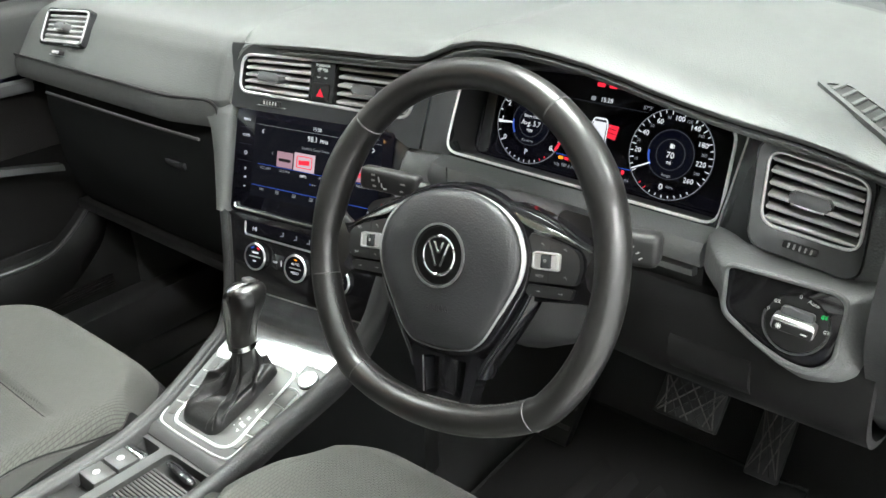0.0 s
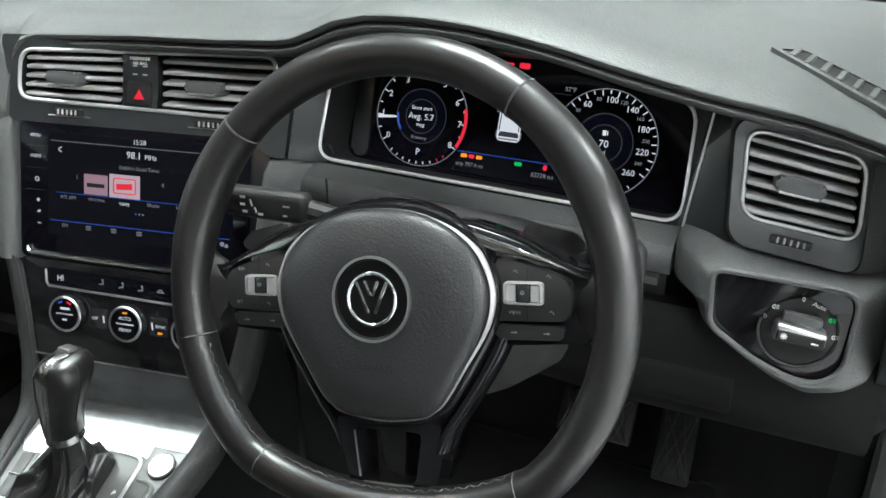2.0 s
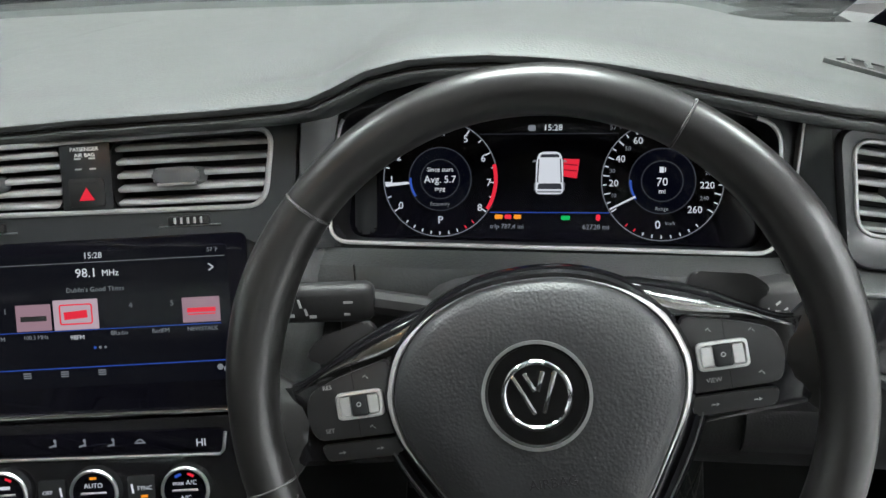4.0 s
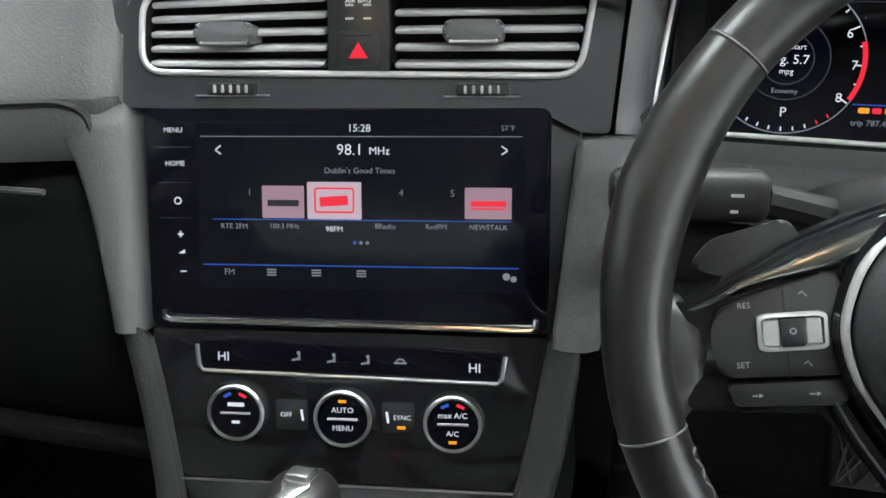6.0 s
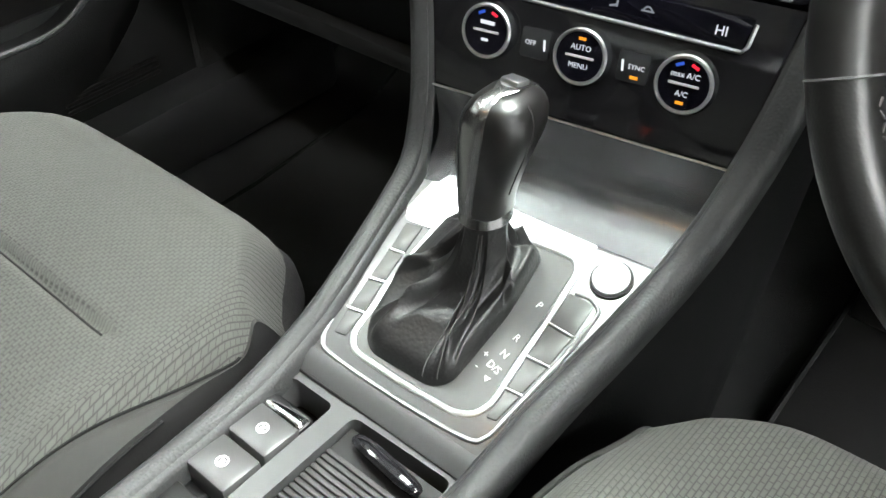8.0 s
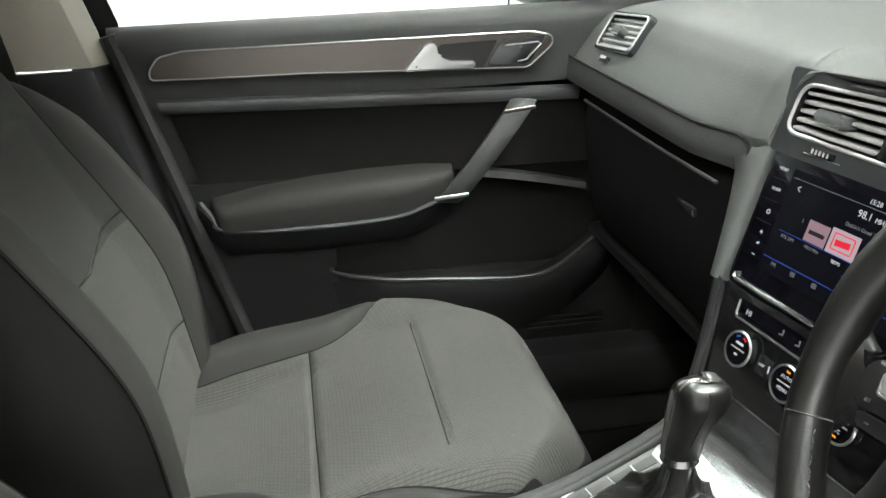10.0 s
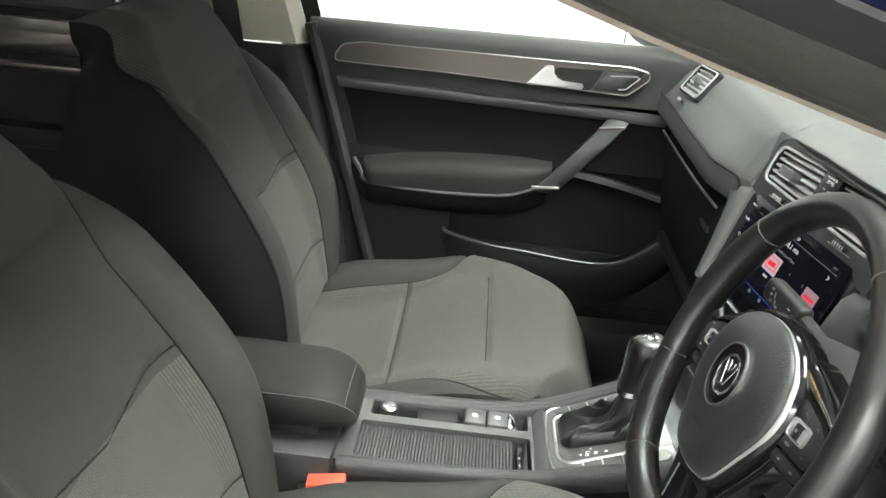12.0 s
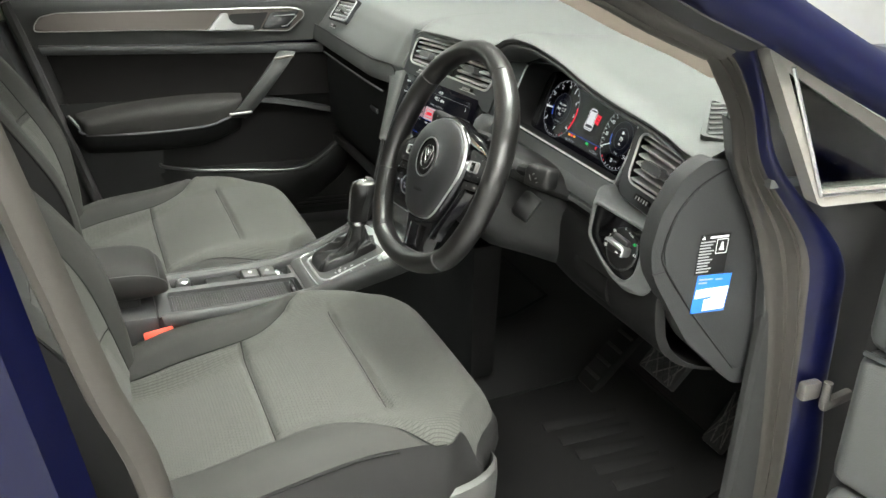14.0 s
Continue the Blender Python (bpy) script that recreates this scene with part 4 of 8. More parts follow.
for dy in (0.0, 0.0045):
    part("door_line", rbox((0.0100, 0.0006, 0.0001), 0, m=at(CLUST, 0.0155, 0.0018 + dy, 0.0004, -6)), L_NIGHT, car)
part("car_door", prism([(0.0100, -0.0030), (0.0205, -0.0045), (0.0225, 0.0105), (0.0100, 0.0110)], 0.0001, 0.0003, 0, CLUST), L_RED, car)
for x, y, w, h, mt in ((-0.009, 0.0505, 0.010, 0.0045, L_RED), (0.006, 0.0510, 0.010, 0.0050, L_RED), (-0.041, -0.0350, 0.0065, 0.0035, L_AMBER), (-0.0335, -0.0350, 0.0055, 0.0035, L_RED), (-0.026, -0.0350, 0.0060, 0.0035, L_AMBER), (0.0119, -0.0356, 0.0070, 0.0035, L_GREEN), (0.0373, -0.0353, 0.0035, 0.0050, L_RED), (-0.0150, 0.0352, 0.0060, 0.0045, L_GREY)):
    part("warning_light", prism(rounded(x - w / 2, y - h / 2, x + w / 2, y + h / 2, h * 0.3), 0.0001, 0.0003, 0, CLUST), mt, clu)
for txt, x, y, s, mt in (("15:28", 0.0015, 0.0352, 0.0068, L_WHITE), ("57°F", 0.0505, 0.0351, 0.0055, L_GREY), ("trip 787.4 mi", -0.0345, -0.0428, 0.0052, L_GREY), ("62728 mi", 0.0355, -0.0429, 0.0056, L_GREY)):
    lettering(txt, s, mt, clu, at(CLUST, x, y, 0.0003), 0.00005)
part("display_line", rbox((0.112, 0.0004, 0.0001), 0, m=at(CLUST, -0.004, 0.0306, 0.0002)), L_DIM, clu)
part("display_line", rbox((0.094, 0.0006, 0.0001), 0, m=at(CLUST, -0.001, -0.0315, 0.0002)), L_BLUE, clu)

# ---- driver side of the dashboard ----
def strip_z(x):
    return 0.8667 - 0.021 * (x - 0.35)


def under_strip(x0, x1, prof, n=14):
    return thick([[(x, y + 0.02 * smooth(0.16, 0.125, x), strip_z(x) + z) for y, z in prof] for x in [x0 + (x1 - x0) * i / n for i in range(n + 1)]], (0, 0.012, 0))


part("under_cluster_strip", under_strip(0.125, 0.522, ((0.112, -0.0040), (0.092, -0.0055), (0.0815, -0.0085), (0.0765, -0.0150), (0.0755, -0.0240), (0.0785, -0.0325), (0.092, -0.0345))), FASCIA, dash, "grey grained strip under the cluster")
part("lower_strip", under_strip(0.215, 0.512, ((0.100, -0.0365), (0.0860, -0.0375), (0.0825, -0.0405), (0.0840, -0.0480), (0.0950, -0.0510))), FASCIA, dash, "grey grained lower strip")
part("strip_joint", rbox((0.0010, 0.0020, 0.0300), 0.0002, 1, m=pose(0.2035, 0.0757, 0.8500)), BLACK, dash)
part("column_gap", rbox((0.34, 0.08, 0.06), 0.01, m=pose(0.35, 0.135, 0.80)), BLACK, dash)


RV = frame_of((0.606, 0.108, 0.910), (1, 0.16, -0.05), (0, 0.30, 0.954))
RQ = [(-0.0385, -0.0273), (0.0485, -0.0355), (0.0440, 0.0275), (-0.0440, 0.0405)]
HQ = [(-0.0465, -0.0505), (0.0555, -0.0625), (0.0495, 0.0360), (-0.0565, 0.0500)]
cols = [[RV @ Vector((x0 + (x1 - x0) * k / 5, y0 + (y1 - y0) * k / 5, z)) for k in range(6)] for x0, x1, y0, y1, z in ((-0.0830, -0.0700, -0.0450, 0.0620, -0.0270), (-0.0790, -0.0680, -0.0455, 0.0620, -0.0235), (-0.0490, -0.0580, -0.0520, 0.0640, -0.0060), (-0.0440, -0.0520, -0.0530, 0.0640, -0.0050))]
part("driver_panel", thick(cols, (0, 0.010, 0)), SIDEGLOSS, dash, "dark gloss panel beside the cluster")
part("panel_foot", prism([(-0.0450, -0.0700), (0.0600, -0.0720), (0.0590, -0.0400), (-0.0440, -0.0400)], -0.016, -0.0050, 0.001, RV), SIDEGLOSS, dash)
part("panel_head", prism([(-0.0530, 0.0400), (0.0520, 0.0300), (0.0600, 0.0470), (-0.0530, 0.0640)], -0.016, -0.0050, 0.001, RV), SIDEGLOSS, dash)
part("panel_seam", tube([cols[1][0] + Vector((0, -0.0008, 0)), cols[1][5] + Vector((0, -0.0008, 0))], 0.0011, 6), SATINCHROME, dash, "bright edge of the gloss panel")
part("side_vent_housing", loft([[RV @ Vector((x, y, z)) for x, y in softpoly(q, r, 7)] for q, r, z in ((HQ, 0.018, -0.006), (HQ, 0.018, 0.001), ([(x * 0.97, y * 0.97) for x, y in HQ], 0.017, 0.0035), ([(x * 1.06, y * 1.06) for x, y in RQ], 0.016, 0.0015), (RQ, 0.015, 0.0), (RQ, 0.015, -0.014))], closed=True), VENTPANEL, dash, "satin grey driver vent housing")
vent(dash, RV, [(p[0] * 0.985, p[1] * 0.985) for p in RQ], 6, "driver-side air vent with grey slats")
rim(dash, RV, RQ, 0.0017, 0.015, z=0.001)
knob(dash, RV, 0.000, 0.001, 0.037, -6)
slider(dash, RV, 0.001, -0.0425, -5)

POD = frame_of((0.620, 0.058, 0.812), (1, 0.13, 0), (0, 0.18, 0.98))
PQ = [(-0.063, 0.0445), (-0.0605, -0.0020), (-0.0240, -0.0255), (0.0050, -0.0375), (0.0260, -0.0385), (0.0410, -0.0240), (0.0440, 0.0300), (0.0360, 0.0385)]
pod_edge = softpoly(PQ, 0.010, 6)
out_poly = soft3([(0.5235, 0.084, 0.867), (0.550, 0.094, 0.866), (0.600, 0.100, 0.856), (0.655, 0.101, 0.848), (0.690, 0.106, 0.856), (0.705, 0.108, 0.835), (0.703, 0.096, 0.795), (0.690, 0.082, 0.772), (0.665, 0.070, 0.761), (0.640, 0.064, 0.757), (0.612, 0.065, 0.765), (0.580, 0.069, 0.783), (0.552, 0.074, 0.800), (0.545, 0.0755, 0.818), (0.536, 0.077, 0.828), (0.5235, 0.079, 0.832), (0.5235, 0.0815, 0.850)], 0.006, 3)
out_poly = [p.lerp(q, k / 4) for p, q in zip(out_poly, out_poly[1:] + out_poly[:1]) for k in range(4)]


def around(poly, c, n):
    """n points of a closed outline at even angles about c, seen from the front."""
    ang = sorted((math.atan2(p.z - c.z, p.x - c.x), p) for p in poly)
    ks = [a for a, _ in ang]
    ext = [ang[-1][0] - 2 * math.pi] + ks + [ang[0][0] + 2 * math.pi]
    pts = [ang[-1][1]] + [p for _, p in ang] + [ang[0][1]]
    return [Vector([float(np.interp(t, ext, [p[i] for p in pts])) for i in range(3)]) for t in (-math.pi + 2 * math.pi * k / n for k in range(n))]


pc = POD @ Vector((-0.012, 0.004, 0))
hole = around([POD @ Vector((x, y, 0.0)) for a, b in zip(pod_edge, pod_edge[1:] + pod_edge[:1]) for x, y in (a, ((a[0] + b[0]) / 2, (a[1] + b[1]) / 2))], pc, 160)
rim_o = around(out_poly, pc, 160)
fas = []
for f, lift_ in ((0.0, 0.006), (0.0, 0.0), (0.04, -0.0045), (0.12, -0.0060), (0.30, -0.0060), (0.55, -0.0050), (0.80, -0.0035), (0.95, -0.001), (1.0, 0.004), (1.0, 0.022)):
    fas.append([a.lerp(b, f) + Vector((0, lift_, 0)) for a, b in zip(hole, rim_o)])
part("switch_fascia", loft(fas, closed=True), FASCIA, dash, "grey grained driver-side fascia", sharp=70)
part("fascia_flank", thick([[(x, y + 0.5 * (x - 0.655) ** 2 * 14, z) for x in (0.655, 0.668, 0.680, 0.692, 0.704)] for y, z in ((0.101, 0.845), (0.105, 0.862), (0.112, 0.885), (0.122, 0.910), (0.134, 0.932), (0.146, 0.950))], (0, 0.012, 0)), FASCIA, dash, "grey grained end of the dash", sharp=60)
pod = thing("headlight_switch", "rotary headlight switch on a gloss black plate, set to sidelights", "light switch", at=(0.62, 0.06, 0.812))
part("switch_plate", prism(softpoly([(x * 1.01, y * 1.01) for x, y in PQ], 0.010), -0.010, -0.001, 0.001, POD), GLOSS, pod)
part("plate_bead", tube([(x, y, 0.0020) for x, y in softpoly(PQ, 0.010, 6)], 0.0026, 8, closed=True, m=POD), FASCIA, pod, "grey raised bead")
KC = at(POD, 0.0045, 0.002, 0)
part("switch_ring", tube([(0.0285 * math.cos(radians(a)), 0.0285 * math.sin(radians(a)), 0.0008) for a in range(165, 391, 5)], 0.0011, 6, m=KC), SATIN, pod, "thin satin ring")
part("switch_well", revolve([(0.0275, -0.001), (0.0265, 0.0015), (0.0200, 0.0022), (0.004, 0.0022)], 40, KC), BLACK, pod)
kn = part("switch_knob", rbox((0.0375, 0.0135, 0.018), 0.0035, 3, m=at(KC, 0.0, 0.0015, 0.009, -7)), SATINCHROME, pod, "satin chrome turning grip")
part("grip_top", rbox((0.030, 0.0110, 0.010), 0.004, 2, m=at(KC, 0.001, 0.0105, 0.005, -7)), SATIN, kn)
part("grip_face", rbox((0.0345, 0.0088, 0.002), 0.001, 1, m=at(KC, 0.0003, 0.0000, 0.0178, -7)), BLACK, kn)
part("grip_mark", rbox((0.0055, 0.0012, 0.0006), 0, m=at(KC, 0.0105, -0.0018, 0.0189, -7)), WHITEINK, kn)
for k in range(4):
    part("grip_mark", rbox((0.0052, 0.0007, 0.0005), 0, m=at(KC, -0.0115, 0.0013, 0.0189, 45 * k)), WHITEINK, kn)
for px, py, mt, txt in ((0.0048, 0.0285, WHITEINK, "0"), (0.0165, 0.0245, WHITEINK, "Auto"), (-0.0146, 0.0200, WHITEINK, ""), (-0.0205, 0.0115, WHITEINK, "0"), (0.0262, 0.0145, L_GREEN, ""), (0.0303, 0.0015, WHITEINK, "")):
    if txt:
        lettering(txt, 0.0052, mt, pod, at(POD, px, py, 0.0024, -18 if txt == "Auto" else 0), 0.0001)
    else:
        part("lamp_symbol", join(ringband(0.0011, 0.0019, 0, 0.0003, 90, 270, 10, at(POD, px - 0.0002, py, 0.0022)), rbox((0.0005, 0.0036, 0.0003), 0, m=at(POD, px, py, 0.0024)), *[rbox((0.0022, 0.0006, 0.0003), 0, m=at(POD, px + 0.0020, py + 0.0012 * k, 0.0024)) for k in (-1, 0, 1)]), mt, pod)

# knee panels and steering column
part("knee_panel", thick([[(x, p.x + 0.03 * smooth(0.5, 0.2, x), p.y) for p in cr([(0.085, 0.800, 0), (0.072, 0.785, 0), (0.072, 0.745, 0), (0.085, 0.700, 0), (0.125, 0.665, 0), (0.19, 0.645, 0)], 14)] for x in [0.16 + 0.535 * i / 12 for i in range(13)]], (0, 0.015, 0)), KNEE, dash, "black knee panel")
part("knee_tray_lid", thick([[(x, p.x, p.y) for p in cr([(0.0720, 0.752, 0), (0.0685, 0.746, 0), (0.0705, 0.722, 0), (0.0820, 0.706, 0)], 8)] for x in (0.50, 0.53, 0.56, 0.585)], (0, 0.01, 0)), KNEE, dash)
col = thing("steering_column", "dark grey steering column shroud with stalks", "steering column", at=(0.352, 0.0, 0.84))
AX = frame_of((0.352, -0.106, 0.869), (1, 0, 0), (0, math.sin(radians(22)), math.cos(radians(22))))
def oval(z, w, h, dy, n=24, e=0.8):
    out = []
    for i in range(n):
        t = 2 * math.pi * i / n
        c, s = math.cos(t), math.sin(t)
        out.append(AX @ Vector((w * math.copysign(abs(c) ** e, c), dy + h * math.copysign(abs(s) ** e, s), z)))
    return out
part("column_shroud", loft([oval(-0.045, 0.050, 0.048, -0.006), oval(-0.055, 0.066, 0.058, -0.010), oval(-0.09, 0.076, 0.062, -0.018), oval(-0.14, 0.085, 0.066, -0.028), oval(-0.20, 0.092, 0.062, -0.030), oval(-0.25, 0.095, 0.060, -0.032)], closed=True, cap=True), COLUMN, col, "rounded dark shroud")
part("shroud_top", loft([oval(-0.050, 0.055, 0.020, 0.040), oval(-0.09, 0.075, 0.024, 0.038), oval(-0.15, 0.090, 0.026, 0.036), oval(-0.21, 0.095, 0.024, 0.034)], closed=True, cap=True), COLUMN, col, "dark top cowl")


def stalk(path, w, label, marks):
    s = part("stalk", tube(cr(path, 12), lambda f: 0.006 + 0.003 * smooth(0.25, 0.5, f), 10, flat=1.0), BLACK, col, label)
    return s


stalk([(0.305, 0.03, 0.848), (0.272, 0.012, 0.860), (0.235, -0.006, 0.874)], 0.02, "black indicator stalk", ())
SL = frame_of((0.200, -0.012, 0.876), (0.99, 0.12, 0.0), (0.0, 0.16, 0.98))
st = part("stalk_head", rbox((0.078, 0.026, 0.020), 0.007, 3, m=SL), BLACK, col, "wide black stalk head with white symbols")
for x, y, w, h in ((-0.018, 0.006, 0.006, 0.0035), (-0.018, 0.0, 0.006, 0.0035), (-0.016, -0.006, 0.006, 0.0035), (-0.010, 0.002, 0.002, 0.010), (-0.006, -0.004, 0.002, 0.008), (-0.0015, -0.007, 0.006, 0.0035), (0.022, 0.002, 0.008, 0.0025), (0.021, -0.006, 0.005, 0.0025)):
    part("stalk_symbol", rbox((w * 0.75, h * 0.6, 0.0004), 0, m=at(SL, x, y, 0.0101, 15 if w < 0.003 else 0)), GREYINK, st)
stalk([(0.40, 0.005, 0.862), (0.44, 0.008, 0.866), (0.47, 0.012, 0.868)], 0.02, "black wiper stalk", ())
SR = frame_of((0.492, 0.006, 0.873), (0.93, 0.36, 0.0), (0, 0.2, 0.98))
st = part("stalk_head", rbox((0.044, 0.032, 0.030), 0.008, 3, m=SR), BLACK, col, "black wiper stalk head with white symbols")
for x, y, w, h in ((-0.008, -0.002, 0.002, 0.014), (-0.003, 0.004, 0.005, 0.0022), (0.002, -0.001, 0.005, 0.0022), (0.005, -0.006, 0.005, 0.0022)):
    part("stalk_symbol", rbox((w * 0.7, h * 0.6, 0.0004), 0, m=at(SR, x, y, 0.0152, 30)), GREYINK, st)
part("ignition_barrel", revolve([(0.020, -0.012), (0.021, 0.010), (0.018, 0.015), (0.013, 0.013), (0.004, 0.008)], 28, frame_of((0.452, 0.01, 0.815), (0.6, 0, 0.8), (-0.5, 0.78, 0.35))), BLACK, col)


# ---- steering wheel ----
whl = thing("steering_wheel", "black leather three-spoke flat-bottomed steering wheel, turned slightly", "steering wheel", at=WHEEL.translation)


def rim_point(a):
    x, y = 0.1685 * math.cos(a), 0.1705 * math.sin(a)
    if y < -0.125:
        y = -0.125 - (-(y) - 0.125) * 0.62
    return Vector((x, y, -0.020))


def rim_section(a, n=18):
    """Rim cross-section: thicker at the thumb grips."""
    p, q = rim_point(a), rim_point(a + 0.01)
    t = (q - p).normalized()
    out_dir = Vector((t.y, -t.x, 0))
    d = math.degrees(a) % 360
    grip = max(0, 1 - min(abs(d - 25), abs(d - 155)) / 22) * 0.0022
    r1, r2 = 0.0150 + grip, 0.0172 + grip * 0.5
    return [p + out_dir * r1 * math.cos(2 * math.pi * j / n) + Vector((0, 0, 1)) * r2 * math.sin(2 * math.pi * j / n) for j in range(n)]


def rim_arc(d0, d1, n):
    return loft([[WHEEL @ v for v in rim_section(radians(d0 + (d1 - d0) * i / n))] for i in range(n + 1)], closed=True, cap=True)


for nm, d0, d1, mt, lb in (("rim_top", 52.6, 133.4, LEATHER, "worn black leather"), ("rim_side", -52, 52, LEATHER, "worn black leather"), ("rim_side", 134, 192, LEATHER, "worn black leather"), ("rim_grip", 192.4, 231.6, PERF, "perforated black leather"), ("rim_bottom", 232, 307.6, LEATHER, "worn black leather")):
    part(nm, rim_arc(d0, d1, max(8, int(abs(d1 - d0) / 3))), mt, whl, lb)
for d in (52.3, 133.7, 192.2, 231.8, 307.8):
    part("rim_seam", tube([WHEEL @ (v * 1.0) for v in rim_section(radians(d), 18)], 0.0007, 5, closed=True), STITCH, whl)
for k in range(60):
    d = 196 + (305 - 196) * k / 59
    a = radians(d)
    p, q = rim_point(a), rim_point(a + 0.01)
    t = (q - p).normalized()
    inn = Vector((-t.y, t.x, 0))
    part("stitch", rbox((0.0042, 0.0012, 0.0010), 0.0003, 1, m=WHEEL @ Matrix.Translation(p + inn * 0.0146 + Vector((0, 0, 0.006))) @ pose(0, 0, 0, 0, 0, math.degrees(math.atan2(t.y, t.x)) + (25 if k % 2 else -25))), STITCH, whl)

HALF = [(0.0, 0.0645), (0.026, 0.0622), (0.048, 0.0545), (0.063, 0.0445), (0.0755, 0.0305), (0.083, 0.0125), (0.0842, -0.002), (0.080, -0.020), (0.068, -0.043), (0.051, -0.0715), (0.041, -0.0815), (0.030, -0.0870), (0.0, -0.0905)]
outline = [Vector((p.x, p.y, 0)) for p in cr([(x, y, 0) for x, y in HALF + [(-x, y) for x, y in HALF[-2:0:-1]]], 96, closed=True)]
PADC = Vector((0.0, -0.006, 0))


def pad_ring(k, z, grow=0.0):
    return [WHEEL @ (PADC + (p - PADC) * k + (p - PADC).normalized() * grow + Vector((0, 0, z))) for p in outline]


def badge_ring(r, z):
    c = Vector((0.0005, 0.0, 0))
    return [WHEEL @ (c + (p - c).normalized() * r + Vector((0, 0, z))) for p in outline]


part("airbag_cover", loft([pad_ring(0.96, -0.030), pad_ring(0.975, -0.016), pad_ring(0.965, -0.0115), pad_ring(0.935, -0.0085), pad_ring(0.86, -0.0050), pad_ring(0.72, -0.0018), pad_ring(0.66, -0.0009), badge_ring(0.0330, 0.0004), badge_ring(0.0300, 0.0002), badge_ring(0.0296, -0.008)], closed=True), PADLEATHER, whl, "grained dark airbag cover", sharp=60)


def chrome_w(i):
    """Width of the bright edge: broad at the shoulders, a thread along the foot."""
    y = outline[i % 96].y
    return 0.0014 + 0.0026 * smooth(-0.060, 0.000, y) * (1 - smooth(0.030, 0.058, y)) - 0.0012 * smooth(0.045, 0.062, y)


rows = []
for i in range(97):
    p = outline[i % 96]
    d = (p - PADC).normalized()
    w = chrome_w(i)
    q = PADC + (p - PADC) * 0.975
    rows.append([WHEEL @ (q + Vector((0, 0, -0.016))), WHEEL @ (q + d * w * 0.25 + Vector((0, 0, -0.0125))), WHEEL @ (q + d * w * 0.75 + Vector((0, 0, -0.0130))), WHEEL @ (q + d * w + Vector((0, 0, -0.0155)))])
part("chrome_edge", thick(rows, (0, 0.002, -0.0005)), SILVERPAINT, whl, "silver edge round the airbag", sharp=60)
part("pad_backing", loft([pad_ring(1.0, -0.045), pad_ring(1.0, -0.030, 0.006), pad_ring(1.0, -0.019, 0.0040), pad_ring(1.0, -0.0150, 0.0010), pad_ring(0.9, -0.0150)], closed=True, cap=True), GLOSS, whl)

# badge: a dark well with a chrome ring and plain slanted bars
LG = at(WHEEL, 0.0005, 0.000, -0.0125)
em = part("badge", revolve([(0.0300, 0.0125), (0.0300, 0.0142), (0.0285, 0.0146), (0.0272, 0.0135), (0.0262, 0.0095), (0.0225, 0.0075), (0.002, 0.0070)], 56, LG), WELL, whl, "round badge in a dark well")
part("badge_ring", ringband(0.0284, 0.0303, 0.0128, 0.0152, n=56, m=LG), SATINCHROME, em)
part("badge_disc", revolve([(0.0192, 0.0070), (0.0192, 0.0112), (0.002, 0.0114)], 48, LG), WELL, em)
part("badge_circle", tube([(0.0182 * math.cos(2 * math.pi * k / 56), 0.0182 * math.sin(2 * math.pi * k / 56), 0.0128) for k in range(56)], 0.0015, 8, closed=True, m=LG), CHROME, em, "plain chrome circle")
for x, y, ln, lean_ in ((-0.0072, 0.0010, 0.0245, 113), (0.0072, 0.0010, 0.0245, 67), (-0.0030, 0.0075, 0.0120, 113), (0.0030, 0.0075, 0.0120, 67)):
    part("badge_bar", rbox((ln, 0.0030, 0.0026), 0.0010, 2, m=at(LG, x, y, 0.0126, lean_)), CHROME, em)
lettering("AIRBAG", 0.0078, BLACK, whl, at(WHEEL, 0.002, -0.0490, -0.0003), 0.0003)
for x, y in ((-0.060, -0.004), (0.060, -0.004)):
    part("pry_mark", rbox((0.0055, 0.0009, 0.0008), 0.0003, 1, m=at(WHEEL, x, y, -0.0032, 4)), BLACK, whl)


